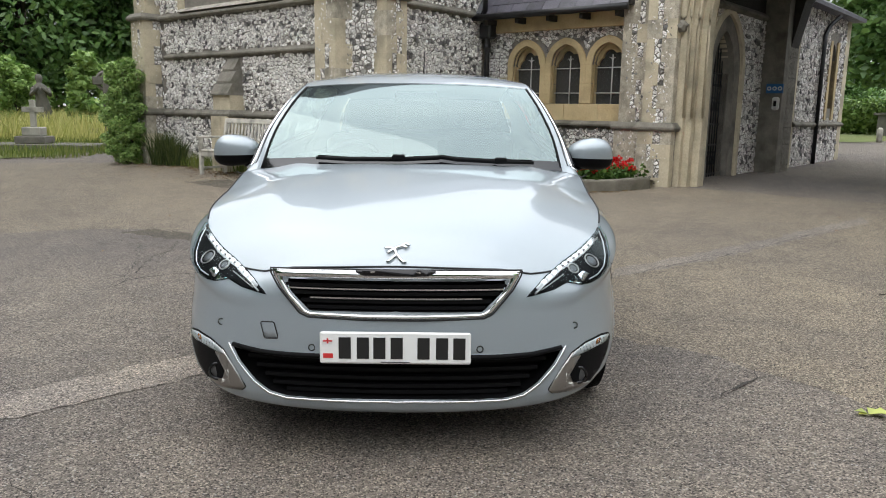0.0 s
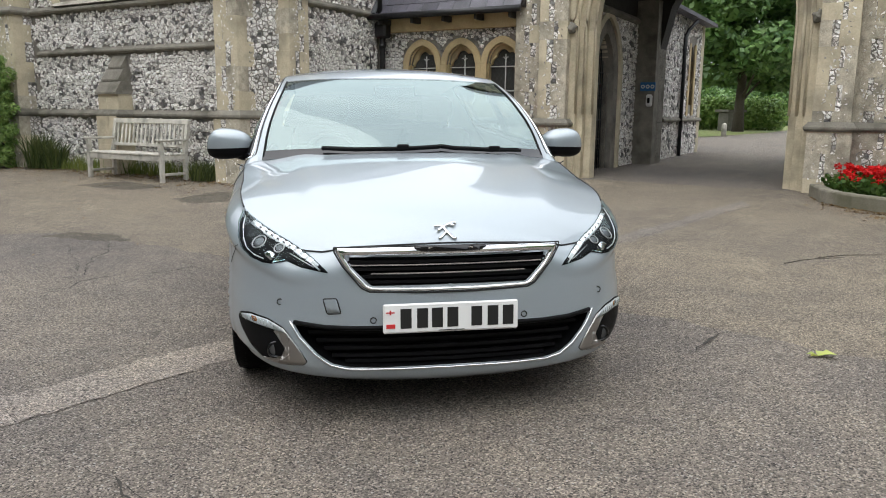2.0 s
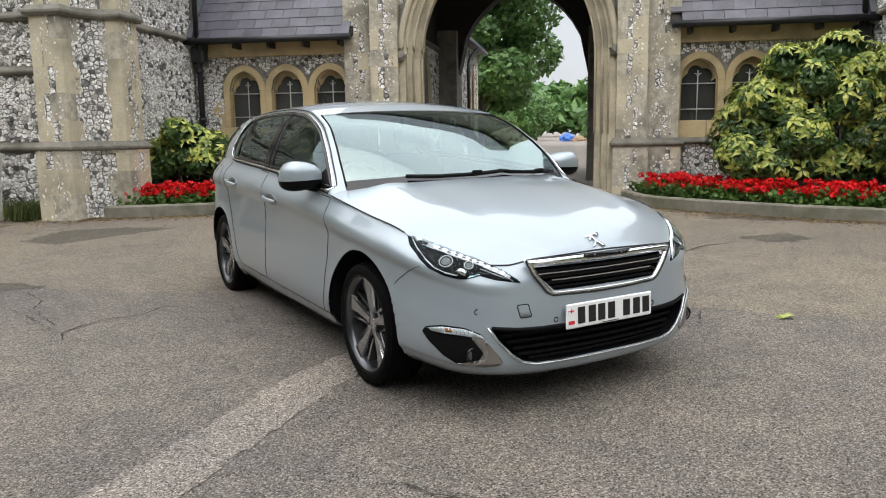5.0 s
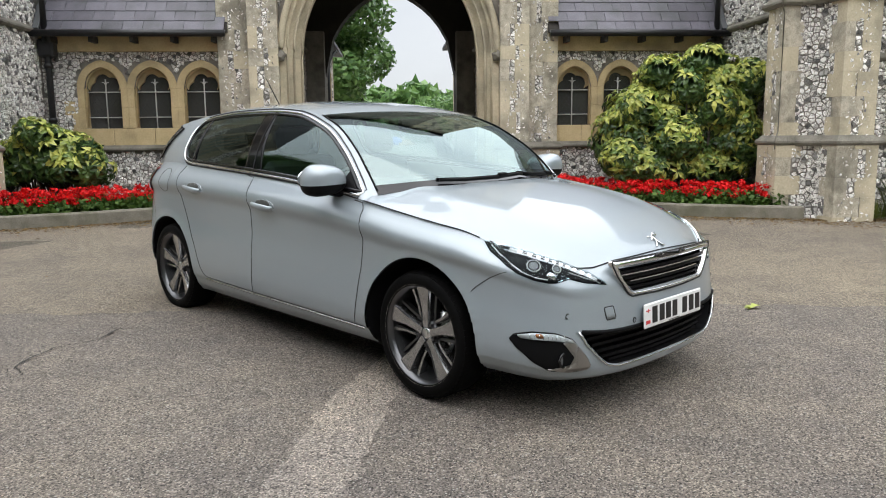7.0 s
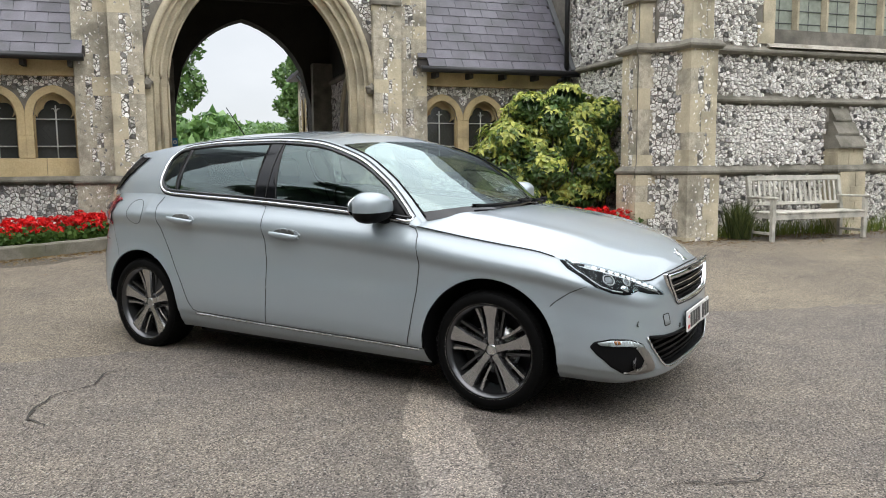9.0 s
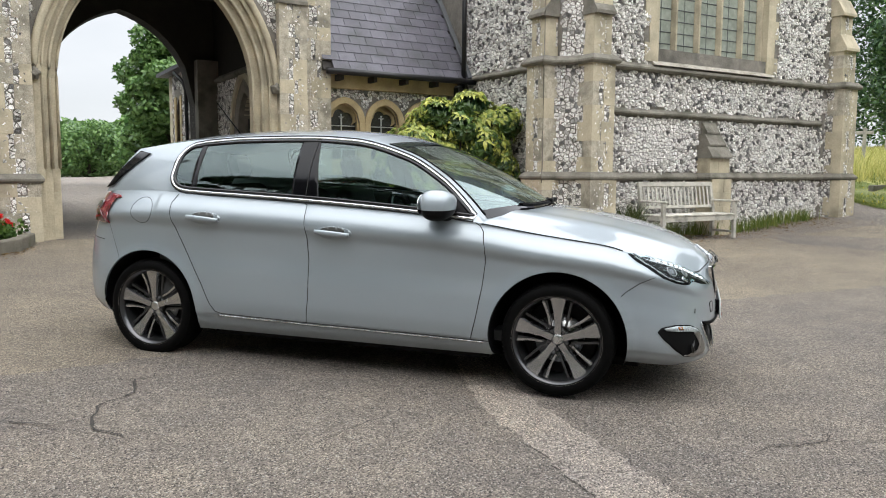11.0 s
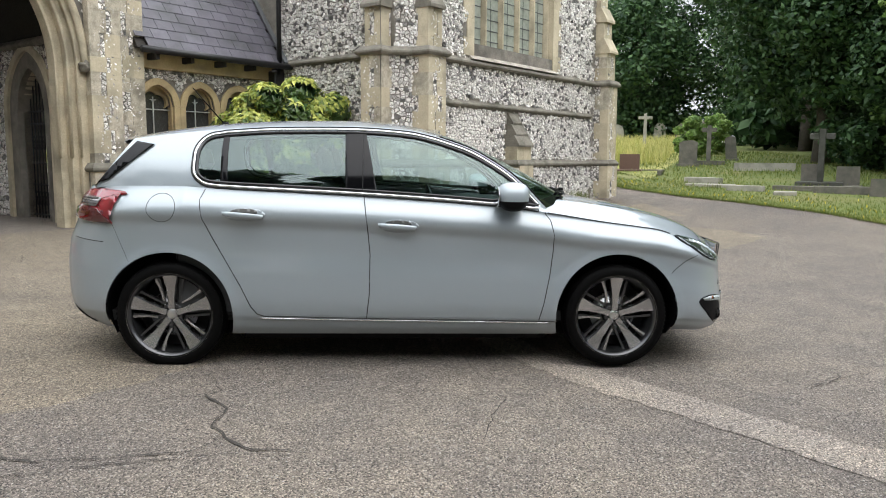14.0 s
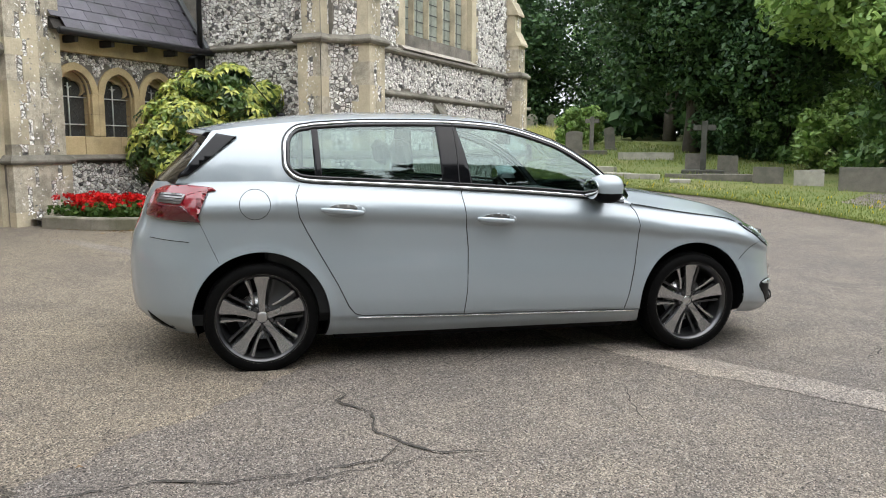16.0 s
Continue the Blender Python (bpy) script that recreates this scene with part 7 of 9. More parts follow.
# wheels
def wheel(y, sg, master=None):
    m = Matrix.Translation((sg * 0.763, y, 0.312)) @ (Matrix.Identity(4) if sg < 0 else Matrix.Rotation(math.pi, 4, "Z"))
    w = new("wheel")
    w.parent = car
    w.matrix_local = m

    def lathe(name, prof, mat, n=72, label="", parent=w):
        verts, faces = [], []
        k = len(prof)
        for i in range(n):
            t = 2 * math.pi * i / n
            for x, r in prof:
                verts.append((x, r * math.cos(t), r * math.sin(t)))
        for i in range(n):
            j = (i + 1) % n
            for c in range(k - 1):
                faces.append((i * k + c, i * k + c + 1, j * k + c + 1, j * k + c))
        return mesh_ob(name, verts, faces, mat, parent, label, True)
    tyre = lathe("tyre", [(0.10, 0.238), (0.108, 0.255), (0.106, 0.278), (0.098, 0.295), (0.085, 0.305), (0.06, 0.310), (-0.06, 0.310), (-0.085, 0.305), (-0.098, 0.295), (-0.106, 0.278), (-0.108, 0.257), (-0.100, 0.240)], M_RUBBER, 96, "black low-profile tyre")
    # tread blocks
    v, f = [], []
    for k in range(72):
        t = 2 * math.pi * k / 72
        for x0, x1 in ((-0.096, -0.055), (0.055, 0.096)):
            b = len(v)
            for tt in (t, t + 0.06):
                for x in (x0, x1):
                    r1 = 0.3125 if abs(x) < 0.06 else 0.302
                    v += [(x, (r1 - 0.01) * math.cos(tt), (r1 - 0.01) * math.sin(tt)), (x, r1 * math.cos(tt), r1 * math.sin(tt))]
            f += [(b + 1, b + 3, b + 7, b + 5), (b, b + 1, b + 5, b + 4), (b + 2, b + 3, b + 7, b + 6), (b, b + 1, b + 3, b + 2), (b + 4, b + 5, b + 7, b + 6)]
    mesh_ob("tread", v, f, M_RUBBER, tyre)["kind"] = "stuff"
    rim = lathe("rim", [(-0.096, 0.238), (-0.101, 0.247), (-0.097, 0.251), (-0.089, 0.240), (-0.075, 0.228), (-0.03, 0.216), (0.05, 0.214), (0.10, 0.238)], M_RIMLIP, 72, "grey alloy rim lip")
    lathe("rim_edge", [(-0.0995, 0.2435), (-0.1035, 0.2465), (-0.1005, 0.2500)], M_RIM, 72, "bright machined rim edge", rim)
    lathe("barrel", [(-0.07, 0.222), (0.0, 0.212), (0.09, 0.21)], M_RIMDARK, 48)
    lathe("brake_disc", [(-0.005, 0.0), (-0.005, 0.135), (0.01, 0.135)], M_SATIN, 40, "grey brake disc")
    lathe("hub_back", [(0.02, 0.0), (0.02, 0.20)], M_BLACK, 40)
    # five double-edged spokes
    for k in range(5):
        t = math.pi / 2 + 2 * math.pi * k / 5
        ct, st = math.cos(t), math.sin(t)

        def pt(x, r, s):
            r *= 1.03
            return (x, r * ct - s * st, r * st + s * ct)
        out = [(0.030, -0.021), (0.08, -0.019), (0.15, -0.028), (0.222, -0.047), (0.228, 0.0), (0.222, 0.047), (0.15, 0.028), (0.08, 0.019), (0.030, 0.021)]
        verts, faces = [], []
        for dx, sc in ((-0.064, 0.86), (-0.05, 1.0), (-0.02, 1.12)):
            for r, s in out:
                verts.append(pt(dx - 0.020 * (r / 0.226) ** 2 + 0.006, r, s * sc))
        n = len(out)
        faces.append(tuple(range(n)))
        for j in range(2):
            for i in range(n):
                q = (i + 1) % n
                faces.append((j * n + i, j * n + q, (j + 1) * n + q, (j + 1) * n + i))
        mesh_ob("spoke", verts, faces, M_RIM, rim, "machined spoke with grey flanks")
        # dark web beside each spoke
        for sd in (-1, 1):
            verts = [pt(-0.035 - 0.02 * (r / 0.226) ** 2, r, sd * s) for r, s in ((0.06, 0.033), (0.21, 0.064), (0.222, 0.080), (0.06, 0.045))]
            verts += [(x + 0.03, y_, z_) for x, y_, z_ in verts]
            mesh_ob("web", verts, [(0, 1, 2, 3), (4, 5, 6, 7), (0, 1, 5, 4), (1, 2, 6, 5), (2, 3, 7, 6), (3, 0, 4, 7)], M_RIMDARK, rim)
        rib = [(0.070, 0.050), (0.120, 0.060), (0.170, 0.078), (0.214, 0.098), (0.218, 0.082), (0.170, 0.063), (0.120, 0.047), (0.074, 0.040)]
        verts = [pt(-0.046 - 0.02 * (r / 0.226) ** 2, r, -q) for r, q in rib] + [pt(-0.012, r, -q) for r, q in rib]
        m_ = len(rib)
        mesh_ob("side_rib", verts, [tuple(range(m_))] + [(i, (i + 1) % m_, m_ + (i + 1) % m_, m_ + i) for i in range(m_)], M_RIM, rim, "slim bright rib beside the spoke")
        tb = t + math.pi / 5
        v, f = tube_data([(-0.060, 0.054 * math.cos(tb), 0.054 * math.sin(tb)), (-0.036, 0.054 * math.cos(tb), 0.054 * math.sin(tb)), (-0.01, 0.054 * math.cos(tb), 0.054 * math.sin(tb))], 0.0100, 8)
        mesh_ob("wheel_bolt", v, f, M_BOLT, rim)
    lathe("hub", [(-0.045, 0.0), (-0.046, 0.05), (-0.035, 0.066), (0.0, 0.07)], M_RIMDARK, 32)
    cap = lathe("hub_cap", [(-0.058, 0.0), (-0.058, 0.022), (-0.054, 0.030), (-0.04, 0.032)], M_SATIN, 28, "silver hub cap")
    return w


w1 = wheel(0.0, -1)
for y, sg in ((2.62, -1), (0.0, 1), (2.62, 1)):
    made = copy_thing(w1, Matrix.Identity(4))
    made.matrix_basis = Matrix.Translation((sg * 0.763, y, 0.312)) @ (Matrix.Identity(4) if sg < 0 else Matrix.Rotation(math.pi, 4, "Z"))

WHEEL_PARTS = ("tyre", "tread", "rim", "rim_edge", "barrel", "brake_disc", "hub_back", "spoke", "web", "side_rib", "wheel_bolt", "hub", "hub_cap")
# the nose is set back a little towards the middle of the bumper
for ob in list(car.children_recursive):
    if ob.type == "MESH" and ob.name.split(".")[0] not in WHEEL_PARTS:
        for q in ob.data.vertices:
            if q.co.y < -0.36:
                q.co.y += 0.17 * (q.co.y + 0.36) ** 2

# wheel housings and floor
for cy, r0 in ARCHES:
    for sg in (-1, 1):
        verts, faces = [], []
        n = 40
        for i in range(n + 1):
            t = math.pi * (-0.12 + 1.24 * i / n)
            for x, r in ((0.885, r0 - 0.003), (0.60, r0 + 0.01), (0.60, 0.0)):
                yy, zz = cy + r * math.cos(t), 0.317 + r * math.sin(t)
                if x > 0.7:
                    s_ = on_side(cy + (r0 + 0.012) * math.cos(t), 0.317 + (r0 + 0.012) * math.sin(t), sg)
                    hit = TREE.ray_cast(Vector((sg * 2, s_.y, s_.z)), Vector((-sg, 0, 0)))[0]
                    x = min(0.9, abs(hit.x)) - 0.008 if hit and abs(hit.x) > 0.6 else 0.76
                verts.append((sg * x, yy, zz))
        for i in range(n):
            for c in (0, 1):
                faces.append((i * 3 + c, i * 3 + c + 1, (i + 1) * 3 + c + 1, (i + 1) * 3 + c))
        mesh_ob("wheel_housing", verts, faces, M_BLACK, car, "black wheel-arch liner", True)
# underbody, and extra black boxes added to deepen the shade beneath the car
box("underbody", -0.60, 0.60, -0.44, 2.86, 0.14, 0.25, M_BLACK, car, 0.03)
box("floor_tray", -0.77, 0.77, 0.44, 2.18, 0.165, 0.24, M_BLACK, car, 0.02)
box("front_undertray", -0.56, 0.56, -0.66, -0.40, 0.175, 0.25, M_BLACK, car, 0.01)
box("sill_floor", -0.74, 0.74, 0.40, 2.22, 0.150, 0.235, M_BLACK, car, 0.01)

# cabin
cab = new("cabin")
cab.parent = car
box("floor_pan", -0.74, 0.74, 0.2, 3.1, 0.26, 0.32, M_TRIM, cab)
for sg in (-1, 1):
    box("door_card", sg * 0.77 - 0.03, sg * 0.77 + 0.03, 0.45, 2.6, 0.3, 0.93, M_TRIM, cab, 0.02)
bm = bmesh.new()
box_into(bm, -0.74, 0.74, 0.50, 1.02, 0.62, 0.95, 0.06)
part("dashboard", bm, M_TRIM, cab, "dark dashboard")
bm = bmesh.new()
box_into(bm, 0.0 - 0.66, -0.10, 0.74, 0.98, 0.93, 1.0, 0.03)
part("instrument_hood", bm, M_TRIM, cab)
v, f = patch(lambda a, b: (lambda p: (p[0] * 0.97, p[1] + 0.01, p[2] - 0.03))(roof_point(a, b)), 20, 20)
mesh_ob("headlining", v, f, M_HEADLINER, cab, "pale headlining", True)


def seat(x, y, name, w=0.25, head=True):
    s = new(name)
    s.parent = cab
    bm = bmesh.new()
    box_into(bm, x - w, x + w, y - 0.26, y + 0.26, 0.42, 0.56, 0.05)
    part("cushion", bm, M_CLOTH, s, smooth=False)
    bm = bmesh.new()
    box_into(bm, x - w, x + w, -0.06, 0.06, 0.0, 0.62, 0.05, Matrix.Translation((0, y + 0.27, 0.48)) @ Matrix.Rotation(radians(-16), 4, "X"))
    part("backrest", bm, M_CLOTH, s)
    for hx in ((x,) if head else (x - w * 0.5, x + w * 0.5)):
        bm = bmesh.new()
        box_into(bm, hx - 0.13, hx + 0.13, -0.045, 0.045, 0.66, 0.84, 0.04, Matrix.Translation((0, y + 0.27, 0.48)) @ Matrix.Rotation(radians(-14), 4, "X"))
        part("headrest", bm, M_CLOTH, s)


seat(-0.37, 1.32, "driver_seat")
seat(0.37, 1.32, "passenger_seat")
seat(0.0, 2.25, "rear_bench", 0.62, False)
ring = [(-0.37 + 0.17 * math.cos(t), 1.06 + 0.07 * math.sin(t), 0.90 + 0.155 * math.sin(t)) for t in [2 * math.pi * k / 32 for k in range(32)]]
tube("steering_wheel", ring, 0.016, M_GLOSSBLACK, cab, 8, True)
for t in (0, math.pi, -math.pi / 2):
    tube("steering_spoke", [(-0.37, 1.06, 0.90), (-0.37 + 0.165 * math.cos(t), 1.06 + 0.07 * math.sin(t), 0.90 + 0.15 * math.sin(t))], 0.014, M_TRIM, cab, 6)
bm = bmesh.new()
box_into(bm, -0.12, 0.12, -0.015, 0.015, -0.035, 0.035, 0.012, Matrix.Translation((0, 0.98, 1.31)))
part("rear_view_mirror", bm, M_BLACK, cab)
# wipers
for pts in ([(0.14, 0.03), (-0.05, 0.015), (-0.28, 0.015), (-0.44, 0.03)], [(0.58, 0.02), (0.42, 0.012), (0.22, 0.02), (0.14, 0.035)]):
    wp = new("wiper")
    wp.parent = car

    def on_screen(x, b, off):
        a = (x / 0.765 + 1) / 2
        return Vector(lifted(screen_point, off)(max(0, min(1, a)), b))
    tube("arm", [on_screen(x, b * 0.9 + 0.0, 0.022) for x, b in dense(pts, 0.06)], 0.009, M_BLACK, wp, 6)
    tube("blade", [on_screen(x, b + 0.02, 0.010) for x, b in dense(pts, 0.06)], 0.006, M_RUBBER, wp, 6)
    mid = on_screen(pts[1][0], pts[1][1], 0.03)
    box("pivot_cap", -0.03, 0.03, -0.015, 0.015, -0.012, 0.014, M_BLACK, wp, 0.006, m=Matrix.Translation(mid))
verts = []
n = 40
for i in range(n + 1):
    a = -0.97 + 1.94 * i / n
    x, y, z = screen_base(a)
    verts += [(x * 0.99, y - 0.035, z - 0.004 - 0.012), (x * 0.99, y + 0.04, z + 0.004)]
mesh_ob("scuttle", verts, [(2 * i, 2 * i + 2, 2 * i + 3, 2 * i + 1) for i in range(n)], M_BLACK, car, "black scuttle panel")

bm = bmesh.new()
bmesh.ops.create_cone(bm, cap_ends=True, segments=14, radius1=0.035, radius2=0.018, depth=0.03, matrix=Matrix.Translation((0, 2.47, 1.436)))
part("aerial_base", bm, M_BLACK, car, "black aerial foot", True)
tube("aerial", [(0, 2.48, 1.44), (0, 2.58, 1.555), (0, 2.68, 1.672)], [0.005, 0.004, 0.003], M_BLACK, car, 6, label="thin raked roof aerial")

# ---- worn marks on the asphalt ----
def jag(pts, step, amt, seed):
    rg = random.Random(seed)
    out = []
    for i, p in enumerate(dense([tuple(q) for q in pts], step)):
        out.append((p[0] + rg.uniform(-amt, amt), p[1] + rg.uniform(-amt, amt)))
    return out


def ribbon(name, pts, w, h, mat, label, seed, cat="crack"):
    rg = random.Random(seed)
    line = jag(pts, 0.045, 0.016, seed)
    verts, faces = [], []
    for i, p in enumerate(line):
        a, b = line[max(0, i - 1)], line[min(len(line) - 1, i + 1)]
        dx, dy = b[0] - a[0], b[1] - a[1]
        L = math.hypot(dx, dy) or 1
        ww = 0.5 * w * rg.uniform(0.3, 1.5) * min(1, 0.25 + 3 * min(i, len(line) - 1 - i) / len(line))
        for s in (-1, 1):
            x, y = p[0] - s * dy / L * ww / 2, p[1] + s * dx / L * ww / 2
            verts.append((x, y, gz(x, y) + h))
    for i in range(len(line) - 1):
        faces.append((2 * i, 2 * i + 1, 2 * i + 3, 2 * i + 2))
    return tagged(mesh_ob(name, verts, faces, mat), label, cat, kind="structure")


edge_a = [(-3.3, -1.2), (-2.27, -0.53), (-1.91, -0.27), (-1.12, 0.35), (-0.6, 0.62), (0.3, 0.98)]
edge_b = [(0.4, 0.72), (-0.6, 0.32), (-0.92, 0.12), (-1.42, -0.30), (-1.75, -0.55), (-2.1, -0.84), (-3.1, -1.52)]
sheet("resurfaced_strip", jag(edge_a, 0.05, 0.02, 3) + jag(edge_b, 0.05, 0.02, 4), 0.004, M_REPAIR, "pale gritty resurfaced strip across the asphalt", "road patch", 0.4)
far_a = [(1.49, 2.38), (2.42, 3.05), (3.31, 3.76), (4.92, 5.12)]
far_b = [(4.71, 4.66), (3.2, 3.41), (2.33, 2.7), (1.42, 2.09)]
sheet("resurfaced_strip", jag(far_a, 0.08, 0.03, 5) + jag(far_b, 0.08, 0.03, 6), 0.004, M_PALE_ASPHALT, "pale worn strip running on towards the archway", "road patch", 0.4)
worn = [(6.5, -4.6), (4.2, -2.6), (2.32, -0.6), (1.81, 0.02), (1.53, 0.34), (0.3, 1.38), (-0.99, 2.5), (-1.46, 2.88), (-1.95, 3.34), (-2.67, 4.02), (-3.16, 4.14), (-4.1, 3.85), (-7.0, 3.6), (-11, 4.4)]
sheet("old_surface", jag(worn, 0.12, 0.05, 8) + [(-9.5, 11.5), (-6.0, 12.0), (-1.0, 8.0), (3.2, 8.6), (7.0, 5.2), (7.2, 0.6), (11.0, -4.0)], 0.0022, M_OLD_ASPHALT, "older pale gritty asphalt before the gatehouse", "road surface", 0.6)
for k, pts in enumerate(([(-2.2, 6.5), (-1.92, 6.0), (-1.3, 6.2), (-0.46, 6.55), (-1.05, 7.0), (-1.73, 7.15)], [(4.45, 1.95), (5.15, 1.9), (5.02, 1.42), (4.5, 1.5)], [(0.4, 7.0), (1.0, 6.75), (1.7, 6.9), (1.2, 7.3), (0.6, 7.35)],
                         [(-2.95, 3.9), (-2.5, 3.62), (-2.1, 3.5), (-2.3, 3.85), (-2.8, 4.15)], [(-3.9, 8.4), (-3.0, 7.6), (-2.5, 7.9), (-3.3, 8.8)], [(5.4, 3.2), (6.2, 2.2), (6.5, 2.5), (5.8, 3.5)])):
    sheet("damp_stain", jag(pts + [pts[0]], 0.06, 0.05, 40 + k)[:-1], 0.0035, M_DAMP, "dark damp stain on the old asphalt", "stain", 0.4)
for k, (w, pts) in enumerate((
        (0.014, [(-6.76, 9.4), (-5.14, 8.74), (-3.91, 7.83), (-2.83, 6.45)]), (0.012, [(2.18, 5.45), (2.85, 5.25), (3.71, 5.65)]), (0.014, [(-4.1, 3.8), (-3.61, 4.03), (-3.16, 4.14), (-2.7, 4.4)]),
        (0.016, [(5.26, 5.36), (5.24, 4.21), (5.36, 3.23), (5.9, 2.4)]), (0.010, [(2.66, 2.59), (3.6, 3.35), (4.51, 4.19), (5.62, 5.3)]), (0.010, [(-1.2, -1.05), (-1.04, -1.26), (-0.98, -1.49), (-0.8, -1.74)]),
        (0.024, [(-1.15, 2.30), (-1.35, 2.22), (-1.42, 2.30), (-1.6, 2.12), (-1.8, 2.16), (-1.98, 2.06), (-2.10, 1.95), (-2.12, 1.80), (-2.16, 1.66)]),
        (0.022, [(-1.98, 2.06), (-2.12, 2.14), (-2.16, 2.32), (-2.2, 2.5), (-2.24, 2.72), (-2.17, 3.04), (-2.3, 3.5)]),
        (0.012, [(-0.5, 1.02), (-0.75, 1.28), (-0.96, 1.46)]), (0.008, [(-1.3, 0.70), (-1.47, 0.73), (-1.70, 0.85), (-1.92, 0.88), (-2.1, 1.0)]),
        (0.016, [(-1.33, -0.95), (-1.2, -1.05), (-1.11, -1.21), (-1.02, -1.3), (-0.85, -1.36)]), (0.022, [(1.40, -0.2), (1.5, -0.08), (1.62, 0.0), (1.70, 0.16), (1.80, 0.23)]),
        (0.012, [(-3.6, 2.7), (-3.28, 2.88), (-2.9, 3.2), (-2.58, 3.39), (-2.5, 3.1), (-2.3, 2.6), (-2.15, 1.99), (-2.21, 1.58)]),
        (0.016, [(1.5, 1.7), (1.7, 2.3), (2.6, 2.95), (3.6, 3.8), (4.88, 4.71), (5.31, 5.31)]), (0.02, [(4.88, 4.71), (5.2, 4.3), (5.6, 3.96), (6.3, 2.5), (6.9, 1.2)]),
        (0.010, [(3.2, 0.5), (3.9, 0.9), (4.6, 0.7), (5.6, 1.3)]), (0.010, [(-4.4, 4.5), (-3.6, 4.9), (-2.6, 4.6), (-1.6, 5.2)]), (0.010, [(-5.6, 6.2), (-4.4, 6.0), (-3.2, 6.6), (-2.2, 6.3)]))):
    ribbon("asphalt_crack", pts, w * 1.05, 0.0075, M_CRACK, "dark branching crack in the asphalt", 60 + k)
rgc_ = random.Random(77)
for k in range(12):
    x, y, a = rgc_.uniform(-4.5, 7), rgc_.uniform(2.8, 7.0) - 0.0, rgc_.uniform(0, 6.28)
    if k % 3 == 0:
        x, y = rgc_.uniform(1.4, 6), rgc_.uniform(-2, 2.5)
    pts = [(x, y)]
    for _ in range(rgc_.randint(4, 8)):
        a += rgc_.uniform(-0.7, 0.7)
        x, y = x + 0.22 * math.cos(a), y + 0.22 * math.sin(a)
        pts.append((x, y))
    ribbon("asphalt_crack", pts, 0.010, 0.0075, M_CRACK, "fine wandering crack in the worn asphalt", 90 + k)


# ---- grass ----
GR = [(34, -2.8), (20, -4.0), (14, -4.6), (12, -5.3), (10.5, -6.1), (9, -6.8), (7.2, -7.25), (5.4, -7.65), (2, -8.6), (-4, -11.5)]
grass_right = sheet("lawn_right", jag(GR, 0.5, 0.06, 5) + [(-10, -60), (120, -140), (420, -200), (420, 60), (60, 12)], 0.025, M_GRASS_SOIL, "rough mown cemetery grass beside the drive", "lawn", 4.0)
GL = [(-60, 2), (-20, 7.5), (-12, 10.4), (-9.2, 12.5), (-8.5, 13.5), (-7.95, 15.2), (-7.6, 18), (-7.0, 25), (-6, 60), (-10, 320)]
grass_left = sheet("lawn_left", jag(GL, 0.5, 0.06, 6) + [(-400, 320), (-400, 2)], 0.02, M_GRASS_SOIL, "long unmown grass among the graves", "lawn", 6.0)
grass_rear = sheet("lawn_rear", [(9, 27), (16.2, 26.2), (24.5, 34.3), (58, 75), (190, 250), (100, 400), (-4, 300), (-2, 60)], 0.02, M_GRASS_SOIL, "mown verge beside the drive behind the gate", "lawn", 6.0)
grass_rear2 = sheet("lawn_far", [(20.5, 19.5), (28.0, 25.2), (100, 97), (230, 240), (400, 180), (400, 62), (62, 14), (24, 12)], 0.02, M_GRASS_SOIL, "field of grass behind the gatehouse", "lawn", 6.0)


def blades(name, label, mat, n, place, h0, h1, w, seed):
    """Loose grass: bent slips of leaf, as one mass."""
    rg = np.random.RandomState(seed)
    verts, faces = [], []
    k = 0
    tries = 0
    while k < n and tries < n * 6:
        tries += 1
        p = place(rg)
        if p is None:
            continue
        x, y = p
        h = rg.uniform(h0, h1)
        t = rg.uniform(0, 2 * math.pi)
        lx, ly = rg.normal(0, 0.3, 2) * h
        z = gz(x, y) + 0.02
        ww = w * rg.uniform(0.6, 1.3)
        cx, sx = math.cos(t) * ww, math.sin(t) * ww
        b = len(verts)
        verts += [(x - cx, y - sx, z), (x + cx, y + sx, z), (x + lx * 0.4 + cx * 0.7, y + ly * 0.4 + sx * 0.7, z + h * 0.62), (x + lx * 0.4 - cx * 0.7, y + ly * 0.4 - sx * 0.7, z + h * 0.62), (x + lx, y + ly, z + h)]
        faces += [(b, b + 1, b + 2, b + 3), (b + 3, b + 2, b + 4)]
        k += 1
    return tagged(mesh_ob(name, verts, faces, mat), label, "grass", kind="stuff")


M_MEADOW = surface("meadow_ground", (0.26, 0.27, 0.07), (0.46, 0.42, 0.16), 0.95, scale=2, fine=30, bump=0.8, c3=(0.10, 0.14, 0.03), stain=0.4, stain_amt=0.4)
sheet("meadow", [(17.5, -6.3), (30, -5.5), (60, -4), (110, 5), (110, -60), (60, -26), (26, -10.5)], 0.035, M_MEADOW, "sunlit unmown meadow among the graves", "meadow", 4.0)


def edge_y(x):
    xs = [p[0] for p in GR][::-1]
    ys = [p[1] for p in GR][::-1]
    return float(np.interp(x, xs, ys))


def verge(rg):
    x = rg.uniform(3, 26)
    y = edge_y(x) - rg.exponential(1.6) + 0.05
    return x, y


def field(rg):
    x = rg.uniform(17, 75)
    y = rg.uniform(-34, -5.5)
    if y > edge_y(min(x, 34)) - 1.5 or y < -0.42 * x + 1.0 or math.hypot(x - 19.5, y + 6.3) < 3.2:
        return None
    return x, y


def verge_edge(rg):
    x = rg.uniform(3, 26)
    return x, edge_y(x) + rg.normal(0.02, 0.07)


